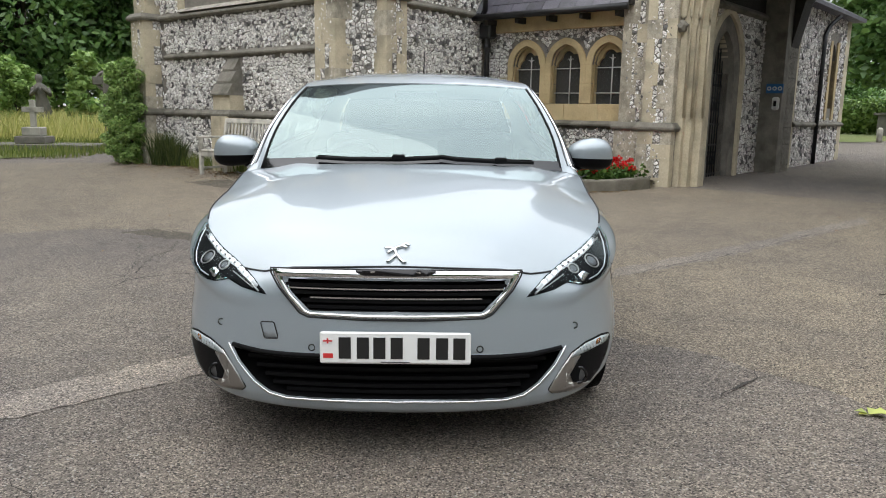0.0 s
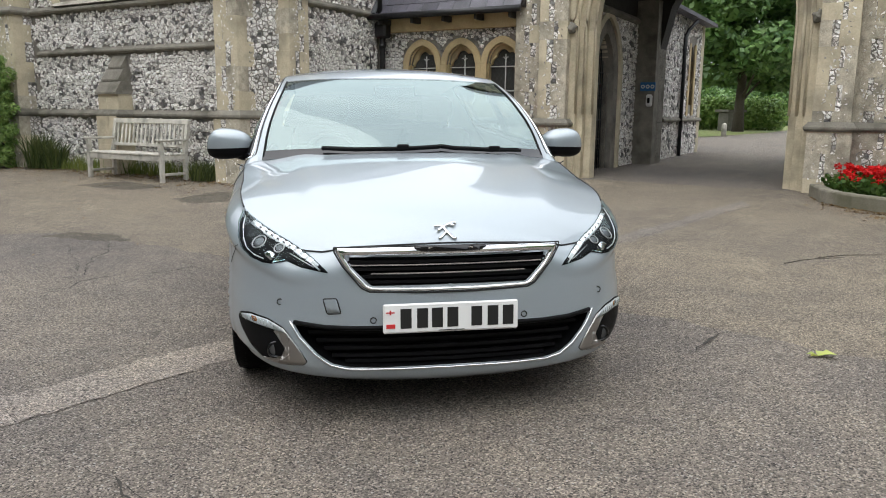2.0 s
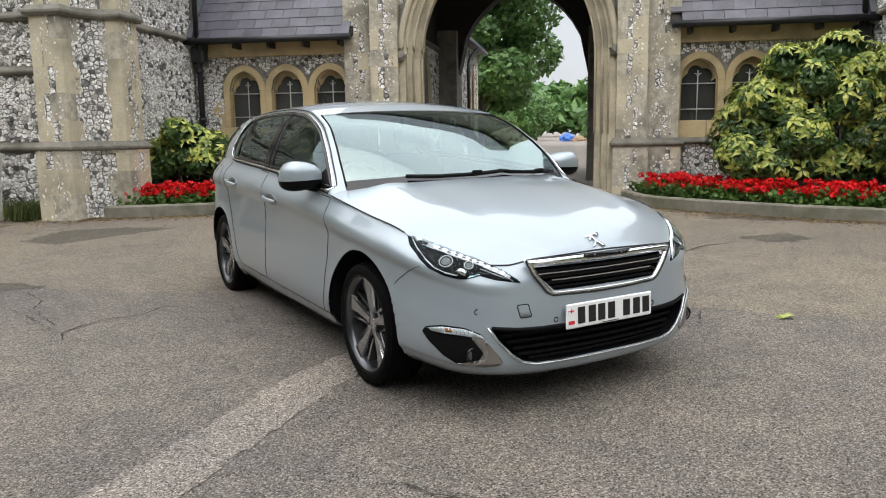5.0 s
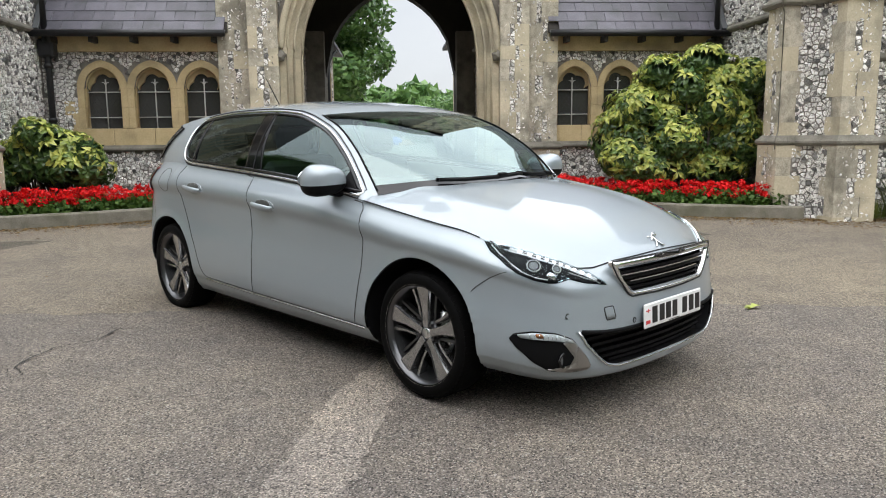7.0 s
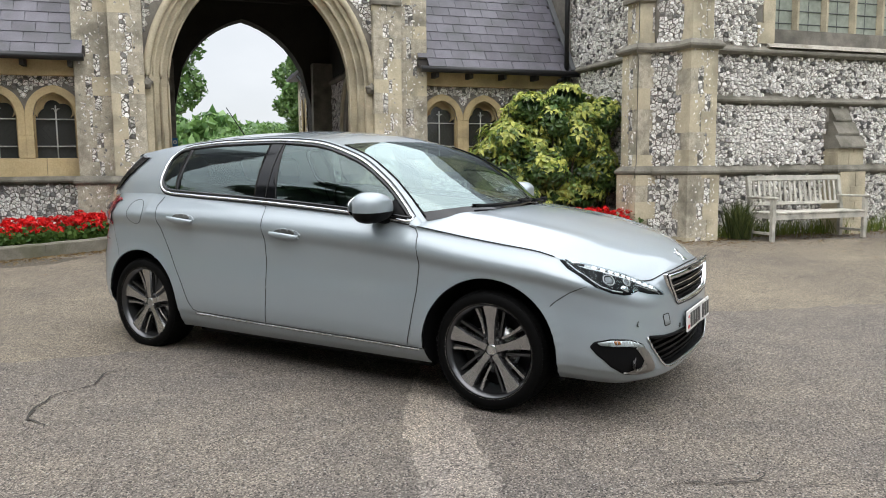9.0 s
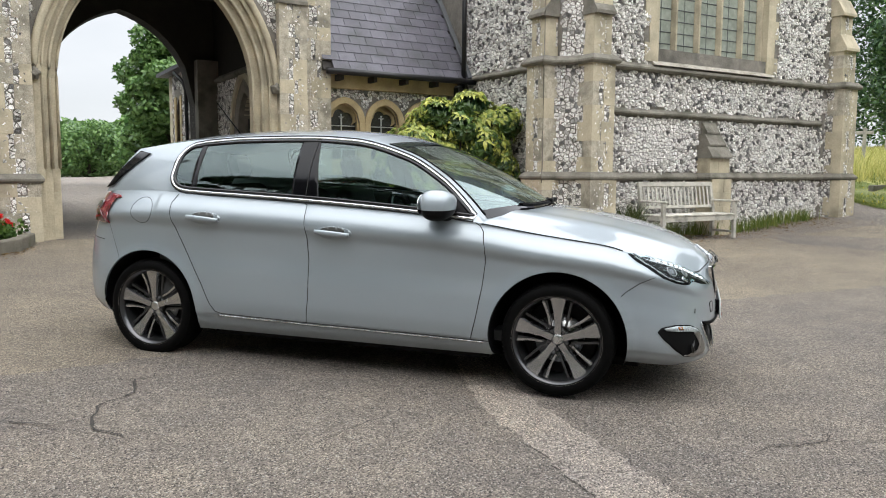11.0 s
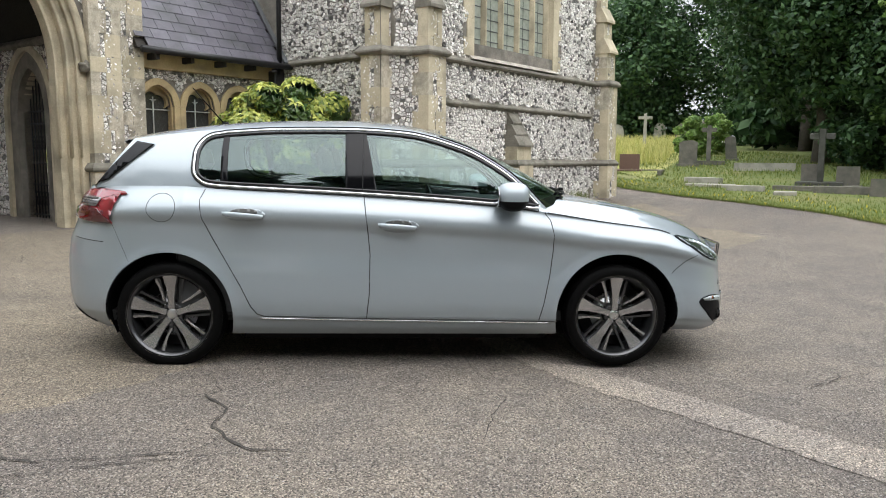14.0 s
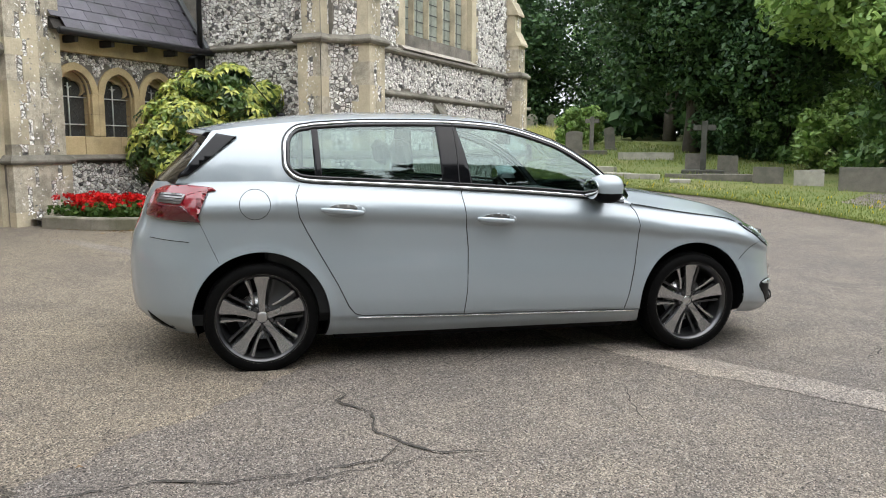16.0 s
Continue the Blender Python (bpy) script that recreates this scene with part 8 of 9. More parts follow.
blades("verge_edging", "short worn grass along the edge of the drive", M_GRASS, 9000, verge_edge, 0.02, 0.06, 0.006, 19)
blades("verge_grass", "short green grass along the kerbless verge", M_GRASS, 34000, verge, 0.015, 0.055, 0.006, 11)
blades("meadow_grass", "tall pale seeding grass among the graves", M_DRYGRASS, 30000, field, 0.35, 0.85, 0.018, 12)


def field_green(rg):
    x, y = rg.uniform(13, 30), rg.uniform(-16, -6)
    return (x, y) if y < edge_y(x) - 0.8 else None


blades("rank_grass", "rank green grass between the graves", M_GRASS, 14000, field_green, 0.04, 0.14, 0.009, 13)


def left_tall(rg):
    return rg.uniform(-20, -8.2), rg.uniform(18, 32)


def left_short(rg):
    x = rg.uniform(-16, -7.6)
    return x, rg.uniform(max(12.5, 12.5 - (x + 9) * 0.2), 19)


blades("meadow_grass", "tall pale seeding grass among the graves", M_DRYGRASS, 12000, left_tall, 0.4, 0.95, 0.014, 14)
blades("rank_grass", "green grass round the old tombs", M_GRASS, 9000, left_short, 0.06, 0.25, 0.008, 15)
blades("verge_flowers", "small yellow flowers in the verge", M_YELLOW, 420, verge, 0.04, 0.09, 0.012, 16)


def rear_field(rg):
    x, y = rg.uniform(26, 60), rg.uniform(20, 62)
    return (x, y) if y < x * 0.92 + 0.0 and y > 20 else None


blades("meadow_grass", "pale field grass behind the gatehouse", M_DRYGRASS, 9000, rear_field, 0.3, 0.8, 0.02, 17)


def wall_foot(rg):
    u = rg.choice((-1, 1)) * rg.uniform(6.2, 11.6)
    p = bw(u, -2.95 - abs(rg.normal(0, 0.16)))
    return p.x, p.y


blades("wall_weeds", "weeds and dry grass along the wall foot", M_GRASS, 3600, wall_foot, 0.05, 0.30, 0.006, 18)


def tuft_at(cx, cy, r):
    def place(rg):
        a, d = rg.uniform(0, 6.28), r * math.sqrt(rg.uniform(0, 1))
        return cx + d * math.cos(a), cy + d * math.sin(a)
    return place


for n_, (u, v, r, h) in enumerate(((-10.65, -3.3, 0.2, 0.72), (-10.3, -3.22, 0.16, 0.55), (6.55, -3.3, 0.16, 0.62), (-6.4, -3.3, 0.2, 0.32))):
    p = bw(u, v)
    blades("grass_tuft", "tall clump of strap-leaved grass against the wall", M_STRAP, 300, tuft_at(p.x, p.y, r), h * 0.5, h, 0.011, 30 + n_)


# ---- trees and shrubs ----
def leaf_cloud(verts, faces, rg, centre, radii, n, size, squash=0.75, hollow=0.55, lens=1.9):
    cx, cy, cz = centre
    d = rg.normal(0, 1, (n, 3))
    d /= np.linalg.norm(d, axis=1)[:, None]
    rad = hollow + (1 - hollow) * rg.uniform(0, 1, n) ** 0.6
    pos = d * np.array(radii) * rad[:, None] + np.array(centre)
    a = rg.normal(0, 1, (n, 3)) + d * 0.3
    a[:, 2] *= squash
    a /= np.linalg.norm(a, axis=1)[:, None]
    b = np.cross(a, d + rg.normal(0, 0.45, (n, 3)))
    b /= np.linalg.norm(b, axis=1)[:, None] + 1e-9
    s = size * rg.uniform(0.6, 1.35, n)
    o = len(verts)
    L, W = (s * lens / 2)[:, None], (s / 2)[:, None]
    q = np.stack([pos - a * L, pos + b * W, pos + a * L, pos - b * W], 1).reshape(-1, 3)
    verts.extend(map(tuple, q))
    faces.extend((o + 4 * k, o + 4 * k + 1, o + 4 * k + 2, o + 4 * k + 3) for k in range(n))


def tree(name, label, x, y, h, r, z0, mat, leaves=9000, size=0.28, seed=1, clumps=26, trunk=0.28, conical=0.0, group=""):
    """A tapered trunk with limbs, and a crown of many leaf clumps with gaps."""
    rg = np.random.RandomState(seed)
    t = thing(name, label, "tree", Matrix.Translation((x, y, gz(x, y))), group)
    top = h * 0.82
    path = [(rg.normal(0, 0.03) * k, rg.normal(0, 0.03) * k, -0.1 + top * k / 6) for k in range(7)]
    tv_, tf_ = tube_data(path, [trunk * (1.25 if k == 0 else 1 - 0.13 * k) for k in range(7)], 9)
    v, f = list(tv_), list(tf_)
    cv, cf = [], []
    for k in range(clumps):
        fz = (k + 0.5) / clumps
        z = z0 + (h - z0) * fz
        prof = math.sin(math.pi * (0.12 + 0.80 * fz)) ** 0.7 * (1 - conical * fz)
        a = k * 2.4 + rg.uniform(-0.4, 0.4)
        d = r * prof * rg.uniform(0.35, 0.85)
        c = (d * math.cos(a), d * math.sin(a), z)
        rr = r * rg.uniform(0.26, 0.44) * (1 - 0.3 * conical * fz)
        leaf_cloud(cv, cf, rg, c, (rr, rr, rr * 0.72), leaves // clumps, size)
        if k % 2 == 0:
            zb = max(z0 * 0.5, z - r * 0.5)
            lv, lf = tube_data([(0, 0, min(zb, top)), (c[0] * 0.5, c[1] * 0.5, lerp(min(zb, top), z, 0.6)), c], [trunk * 0.4, trunk * 0.22, trunk * 0.08], 5)
            o = len(v)
            v += lv
            f += [tuple(i + o for i in q) for q in lf]
    mesh_ob("trunk", v, f, M_BARK, t, "brown trunk and limbs", True)
    mesh_ob("crown", cv, cf, mat, t, "crown of small leaves")
    return t


# through the gate
tree("tree", "broad green maple beside the drive behind the gate", 23.5, 36.0, 15, 5.4, 3.2, M_LEAF_MID, 30000, 0.24, 1)
tree("tree", "full green tree behind the gate", 11.5, 28.0, 11, 4.2, 1.6, M_LEAF_MID, 20000, 0.19, 2)
tree("tree", "tall green tree beyond the gate passage", 26.8, 23.5, 9.0, 2.7, 0.5, M_LEAF_MID, 30000, 0.15, 3, 46)
tree("tree", "dark bushy tree beyond the gate passage", 24.0, 16.2, 7, 2.6, 0.8, M_LEAF_DARK, 14000, 0.17, 4)
for k, (x, y, h, r) in enumerate(((48, 66, 8, 5), (60, 60, 9, 6), (38, 72, 9, 6), (70, 74, 8, 6), (56, 48, 7, 5), (66, 42, 8, 5))):
    tree("tree", "rounded hedgerow tree beyond the field", x, y, h * 0.56, r * 0.85, 0.3, M_LEAF_MID, 12000, 0.22, 10 + k, 22, group="field trees")


def wood(name, label, pts, mat, seed, n=900, size=1.1):
    """A far belt of woodland as one mass of clumps."""
    rg = np.random.RandomState(seed)
    v, f = [], []
    for x, y, h, r in pts:
        for _ in range(5):
            leaf_cloud(v, f, rg, (x + rg.uniform(-r, r) * 0.6, y + rg.uniform(-r, r) * 0.6, gz(x, y) + h * rg.uniform(0.35, 0.7)), (r * 0.7, r * 0.7, h * 0.34), n // 5, size, hollow=0.7)
    return tagged(mesh_ob(name, v, f, mat), label, "woodland", kind="stuff")


rg_ = random.Random(9)
ridge = []
for k in range(44):
    a = radians(8 + 74 * k / 43)
    d = rg_.uniform(140, 175)
    ridge.append((d * math.cos(a), d * math.sin(a), rg_.uniform(9, 13), rg_.uniform(6, 9)))
wood("far_woodland", "belt of woodland on the far side of the field", ridge, M_LEAF_MID, 5, 700, 1.5)

rg_ = random.Random(19)
copse = [(rg_.uniform(26, 60), rg_.uniform(-46, -24), rg_.uniform(3.5, 5.5), rg_.uniform(3, 4.5)) for _ in range(12)] + [(21 + 2.2 * k, -17.5 - 0.6 * k, 3.4, 1.8) for k in range(5)] + [(32.5 + 2.0 * k, -18.0 - 1.5 * k, 3.2, 1.9) for k in range(4)]
wood("thicket", "dark thicket behind the graveyard trees", copse, M_LEAF_DARK, 6, 900, 0.42)

# left of the left chapel
for k, (x, y, h, r, z0, m) in enumerate(((-19.5, 33, 13, 5.5, 1.5, M_LEAF_MID), (-26, 30, 12, 5.5, 1.2, M_LEAF_MID), (-13.5, 37, 14, 5.5, 1.2, M_LEAF_MID), (-23, 39, 14, 6, 1.5, M_LEAF_MID), (-17, 43, 14, 6, 1, M_LEAF_DARK), (-32, 36, 13, 6, 1, M_LEAF_DARK), (-9, 42, 13, 6, 1, M_LEAF_DARK))):
    tree("tree", "large dark green tree at the edge of the graveyard", x, y, h, r, z0, m, 20000, 0.21, 30 + k, 34, group="graveyard trees")
for k, (x, y, h, r) in enumerate(((-16.5, 26.5, 2.6, 1.3), (-12.6, 24.2, 2.7, 1.0), (-11.2, 25.5, 2.4, 1.1), (-9.6, 24.0, 2.9, 1.0), (-19, 28, 2.6, 1.6))):
    tree("shrub", "bright green self-sown bush among the graves", x, y, h, r, 0.1, M_LEAF_LIGHT, 3600, 0.13, 50 + k, 16, 0.05, group="graveyard bushes")
p = bw(-11.45, -3.62)
tree("shrub", "loose green bush against the chapel corner", p.x, p.y, 1.95, 0.50, 0.05, M_LEAF_LIGHT, 15000, 0.034, 57, 40, 0.025)

# right of the right chapel
for k, (x, y, h, r, z0, m, n) in enumerate(((22.0, -14.2, 11.5, 4.8, 2.7, M_LEAF_DARK, 52000), (18.0, -15.0, 11, 4.0, 2.6, M_LEAF_DARK, 34000), (31, -18.5, 12, 4.5, 3.6, M_LEAF_DARK, 18000), (14.6, -16.8, 10, 4.0, 3.3, M_LEAF_MID, 30000), (10.6, -13.6, 10, 4.0, 3.4, M_LEAF_LIGHT, 46000), (50, -24.5, 12, 4.5, 1.5, M_LEAF_MID, 12000), (46, -15, 9.5, 5, 0.8, M_LEAF_DARK, 26000), (42, -22, 15, 6, 0.8, M_LEAF_DARK, 24000),
                                            (60, -9, 20, 7.5, 0.8, M_LEAF_DARK, 24000), (66, -18, 12.5, 6, 0.8, M_LEAF_MID, 12000), (62, -32, 18, 7, 0.8, M_LEAF_MID, 11000), (38, -30, 13, 6, 0.5, M_LEAF_MID, 11000), (28, -30, 12, 6, 0.5, M_LEAF_DARK, 11000), (20, -30, 12, 6, 0.4, M_LEAF_DARK, 11000), (58, -1, 20, 7.5, 0.6, M_LEAF_DARK, 22000), (52, -42, 15, 6, 1.0, M_LEAF_DARK, 10000))):
    tree("tree", "dark spreading yew over the graves" if m is M_LEAF_DARK else "green broadleaf tree over the graves", x, y, h, r, z0, m, n, 0.13 if k < 6 else 0.18, 60 + k, 44, 0.3, group="cemetery trees")
for k, (x, y, h, r, m) in enumerate(((17.2, -14.8, 2.6, 1.5, M_LEAF_MID), (14.0, -14.2, 2.2, 1.4, M_LEAF_LIGHT), (11.4, -14.0, 2.4, 1.5, M_LEAF_MID), (8.6, -14.6, 2.6, 1.6, M_LEAF_DARK), (26.5, -11.0, 1.6, 0.7, M_LEAF_LIGHT), (29.0, -13.0, 1.7, 0.8, M_LEAF_LIGHT), (20.4, -14.8, 2.6, 1.7, M_LEAF_DARK), (18.2, -14.4, 2.6, 1.5, M_LEAF_DARK))):
    tree("shrub", "undergrowth bush beneath the trees", x, y, h, r, 0.05, m, 4200, 0.12, 80 + k, 16, 0.05, group="undergrowth")
# across the forecourt, seen in the car's glass and paint
for k, (x, y, h, r) in enumerate(((-20, -6, 16, 4.8), (-21, 2, 14, 4.6), (-20, 9.5, 16, 4.8), (-17, -15, 14, 4.6), (-12.5, -18.5, 10, 4.0), (-8, -21, 8, 4.2), (3, -23, 8, 4.2), (-25, -12, 17, 5), (-19, 16, 15, 4.6))):
    tree("tree", "green tree across the forecourt", x, y, h * 1.12, r * 1.1, 0.8, M_LEAF_DARK, 9000, 0.40, 90 + k, 26, group="forecourt trees")


# ---- flower beds ----
KERB = [(1.92, -0.46), (2.12, -1.15), (2.45, -1.55), (3.0, -1.92), (3.6, -2.28), (4.2, -2.58), (5.0, -2.85), (5.4, -2.95)]


def bed(s, seed):
    rg = np.random.RandomState(seed)
    line = [(s * u, v) for u, v in KERB]
    kerb = thing("flower_bed_kerb", "curved mossy stone kerb round the flower bed", "kerb", kind="structure", group="bed kerbs")
    pts = dense(line, 0.1)
    per = 9
    for i in range(0, len(pts) - 1, per):
        seg = pts[i:i + per + 1]
        if len(seg) < 2:
            continue
        verts, faces = [], []
        for j, p_ in enumerate(seg):
            a, b = seg[max(0, j - 1)], seg[min(len(seg) - 1, j + 1)]
            dx, dy = b[0] - a[0], b[1] - a[1]
            L = math.hypot(dx, dy)
            nx, ny = dy / L * (-s), -dx / L * (-s)
            e = 0.006 if j in (0, len(seg) - 1) else 0
            for o, z in ((-0.07 + e, -0.05), (-0.07 + e, 0.15), (-0.055, 0.17 - e), (0.055, 0.17 - e), (0.07 - e, 0.15), (0.07 - e, -0.05)):
                w = bw(p_[0] + nx * o, p_[1] + ny * o)
                w.z = gz(w.x, w.y) + z
                verts.append(w)
        m = len(seg)
        for j in range(m - 1):
            for c in range(5):
                faces.append((j * 6 + c, j * 6 + c + 1, (j + 1) * 6 + c + 1, (j + 1) * 6 + c))
        faces += [tuple(range(6)), tuple((m - 1) * 6 + c for c in range(6))[::-1]]
        mesh_ob("kerb_stone", verts, faces, M_KERB, kerb)
    inner = [(s * 1.95, 0.0), (s * 2.75, 0.30), (s * 5.6, 0.30), (s * 5.6, -1.9), (s * 5.36, -1.9), (s * 5.36, -2.9)]
    poly = [(w.x, w.y) for w in (bw(u, v) for u, v in line + inner[::-1])]
    sheet("flower_bed_soil", poly, 0.10, M_SOIL, "dark soil of the flower bed", "soil", 0.5)

    def spot():
        k = rg.uniform(0, 1) * (len(pts) - 1)
        i = int(k)
        u, v = pts[i]
        d = rg.uniform(0.12, 0.95)
        iu, iv = s * 3.9, 0.2
        L = math.hypot(iu - u, iv - v)
        return u + (iu - u) / L * d, v + (iv - v) / L * d, d
    lv, lf, pv, pf = [], [], [], []
    for _ in range(420):
        u, v, d = spot()
        w = bw(u, v)
        h = rg.uniform(0.14, 0.30)
        leaf_cloud(lv, lf, rg, (w.x, w.y, gz(w.x, w.y) + 0.10 + h * 0.5), (0.10, 0.10, h * 0.5), 15, 0.055, hollow=0.4, lens=1.2)
    for _ in range(330):
        u, v, d = spot()
        w = bw(u, v)
        if d < 0.2:
            continue
        z = gz(w.x, w.y) + 0.30 + rg.uniform(-0.03, 0.13)
        leaf_cloud(pv, pf, rg, (w.x, w.y, z), (0.055, 0.055, 0.04), 26, 0.034, hollow=0.6, lens=1.1)
    tagged(mesh_ob("geranium_leaves", lv, lf, M_LEAF_BED), "low green bedding plant foliage", "plants", kind="stuff")
    tagged(mesh_ob("geranium_flowers", pv, pf, M_PETAL), "massed scarlet geranium flower heads", "flowers", kind="stuff")


bed(1, 201)
bed(-1, 202)


def laurel(name, label, lumps, n, seed, leaf=0.17):
    """A dense shrub of pointed leaves in rosettes over dark branches."""
    rg = np.random.RandomState(seed)
    w0 = bw(lumps[0][0], lumps[0][1])
    t = thing(name, label, "shrub", Matrix.Translation((w0.x, w0.y, gz(w0.x, w0.y))))
    out = {0: ([], []), 1: ([], [])}
    sticks_v, sticks_f = [], []
    tot = sum(l[3] * l[5] for l in lumps)
    for u, v, z, ru, rv, rz in lumps:
        c = bw(u, v) - w0
        for _ in range(int(n * ru * rz / tot)):
            d = rg.normal(0, 1, 3)
            d /= np.linalg.norm(d)
            if d[2] < -0.75:
                continue
            q = 0.62 + 0.42 * rg.uniform(0, 1) ** 0.5
            du, dv = d[0] * ru * q, d[1] * rv * q
            off = B.to_3x3() @ Vector((du, dv, 0))
            p = np.array((c.x + off.x, c.y + off.y, z + d[2] * rz * q))
            nrm = np.array(B.to_3x3() @ Vector((d[0] / ru, d[1] / rv, d[2] / rz + 0.35)))
            nrm /= np.linalg.norm(nrm)
            t1 = np.cross(nrm, (0.3, 0.2, 0.9))
            t1 /= np.linalg.norm(t1)
            t2 = np.cross(nrm, t1)
            # bright leaf on the outer top, dark copy below and inside: shade by colour
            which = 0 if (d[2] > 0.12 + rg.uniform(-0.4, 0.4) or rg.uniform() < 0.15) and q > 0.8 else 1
            V, F = out[which]
            a0 = rg.uniform(0, 6.28)
            m = rg.randint(5, 9)
            for k in range(m):
                a = a0 + 2 * math.pi * k / m + rg.uniform(-0.2, 0.2)
                ln = leaf * rg.uniform(0.7, 1.25)
                droop = rg.uniform(0.1, 1.25)
                dirv = math.cos(a) * t1 + math.sin(a) * t2
                sd = np.cross(nrm, dirv)
                w = ln * 0.205
                b = len(V)
                base = p + dirv * 0.012
                mid = p + dirv * ln * 0.5 + nrm * ln * 0.18 * (1 - droop)
                tip = p + dirv * ln + nrm * ln * (0.1 - 0.4 * droop)
                q1 = p + dirv * ln * 0.28 + nrm * ln * 0.10
                V += [tuple(base), tuple(q1 + sd * w * 0.85 + nrm * w * 0.3), tuple(q1 - sd * w * 0.85 + nrm * w * 0.3), tuple(mid + sd * w + nrm * w * 0.25), tuple(mid - sd * w + nrm * w * 0.25), tuple(tip), tuple(mid)]
                F += [(b, b + 1, b + 3, b + 6), (b, b + 6, b + 4, b + 2), (b + 6, b + 3, b + 5), (b + 6, b + 5, b + 4)]
            if rg.uniform() < 0.12:
                sv, sf = tube_data([(c.x * 0.8, c.y * 0.8, 0.05), tuple(p * 0.6 + np.array((c.x, c.y, z)) * 0.3), tuple(p)], [0.02, 0.012, 0.006], 5)
                o = len(sticks_v)
                sticks_v += sv
                sticks_f += [tuple(i + o for i in x) for x in sf]
    mesh_ob("branchwork", sticks_v, sticks_f, M_BARK, t, "brown stems")
    mesh_ob("leaves", *out[0], M_LEAF_AUCUBA, t, "yellow-green spotted outer leaves")
    mesh_ob("inner_leaves", *out[1], M_LEAF_AUCUBA_SHADE, t, "deep green lower leaves")
    # core leaves take the dark tree green to paint the bush's inner shade
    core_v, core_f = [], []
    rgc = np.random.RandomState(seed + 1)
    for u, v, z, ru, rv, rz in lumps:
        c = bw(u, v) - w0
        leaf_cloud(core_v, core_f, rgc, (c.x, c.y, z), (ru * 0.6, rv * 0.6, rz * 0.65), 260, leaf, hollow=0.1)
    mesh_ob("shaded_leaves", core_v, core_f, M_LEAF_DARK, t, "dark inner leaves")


laurel("spotted_laurel", "large spotted laurel bush in the flower bed", [(4.35, -0.95, 1.15, 1.12, 0.75, 0.95), (5.0, -1.1, 1.62, 0.60, 0.6, 0.68), (4.4, -0.9, 1.72, 0.70, 0.6, 0.55), (3.75, -0.9, 1.0, 0.65, 0.55, 0.55), (5.1, -1.3, 1.0, 0.5, 0.55, 0.6), (3.45, -1.35, 0.75, 0.32, 0.3, 0.3), (3.7, -1.4, 1.45, 0.3, 0.28, 0.3), (4.2, -1.55, 1.0, 0.35, 0.3, 0.32), (4.75, -1.6, 1.45, 0.32, 0.3, 0.34), (4.0, -1.3, 1.98, 0.28, 0.3, 0.26), (4.7, -1.3, 2.12, 0.34, 0.32, 0.28), (5.3, -1.45, 1.9, 0.28, 0.3, 0.3), (4.35, -1.5, 1.75, 0.3, 0.28, 0.28), (4.0, -1.3, 0.6, 0.7, 0.4, 0.35), (4.9, -1.35, 0.6, 0.5, 0.4, 0.35)], 2700, 301, 0.145)
laurel("young_laurel", "small spotted laurel bush in the flower bed", [(-4.85, -1.3, 0.85, 0.62, 0.45, 0.42), (-4.45, -1.4, 0.68, 0.45, 0.4, 0.35), (-5.2, -1.3, 0.8, 0.4, 0.4, 0.4), (-5.5, -1.5, 0.62, 0.25, 0.25, 0.25), (-4.3, -1.55, 0.85, 0.22, 0.2, 0.22), (-4.95, -1.6, 1.15, 0.25, 0.25, 0.22)], 420, 302, 0.16)


# ---- benches ----
def bench(u, v):
    w = bw(u, v)
    t = thing("bench", "weathered silver-grey teak slatted garden bench against the flint wall", "bench", Matrix.Translation((0, 0, gz(w.x, w.y))) @ B @ Matrix.Translation((u, v, 0)), "teak benches")
    Lh = 0.90
    for x in (-Lh + 0.04, Lh - 0.04):
        box("front_leg", x - 0.032, x + 0.032, -0.03, 0.03, 0, 0.62, M_TEAK, t, 0.005)
        box("back_leg", x - 0.032, x + 0.032, 0.42, 0.48, 0, 0.45, M_TEAK, t, 0.005)
        box("back_post", x - 0.032, x + 0.032, -0.03, 0.03, 0, 0.52, M_TEAK, t, 0.005, m=Matrix.Translation((0, 0.45, 0.43)) @ Matrix.Rotation(radians(-10), 4, "X"))
        bm = bmesh.new()
        box_into(bm, x - 0.04, x + 0.04, -0.07, 0.50, 0.62, 0.655, 0.01)
        part("armrest", bm, M_TEAK, t)
        box("side_rail", x - 0.02, x + 0.02, 0.0, 0.45, 0.34, 0.41, M_TEAK, t, 0.004)
        box("low_stretcher", x - 0.018, x + 0.018, 0.0, 0.45, 0.10, 0.14, M_TEAK, t, 0.004)
    for k in range(5):
        y = -0.03 + 0.095 * k
        box("seat_slat", -Lh + 0.01, Lh - 0.01, y, y + 0.075, 0.405, 0.43, M_TEAK, t, 0.005)
    box("front_rail", -Lh + 0.06, Lh - 0.06, -0.02, 0.015, 0.32, 0.40, M_TEAK, t, 0.004)
    mb = Matrix.Translation((0, 0.45, 0.43)) @ Matrix.Rotation(radians(-10), 4, "X")
    box("top_rail", -Lh, Lh, -0.025, 0.025, 0.45, 0.53, M_TEAK, t, 0.008, m=mb)
    box("bottom_rail", -Lh + 0.06, Lh - 0.06, -0.02, 0.02, 0.08, 0.13, M_TEAK, t, 0.005, m=mb)
    for k in range(17):
        x = -Lh + 0.13 + (2 * Lh - 0.26) * k / 16
        box("back_slat", x - 0.022, x + 0.022, -0.008, 0.008, 0.125, 0.455, M_TEAK, t, 0.003, m=mb)


bench(7.6, -3.76)
bench(-7.62, -3.80)


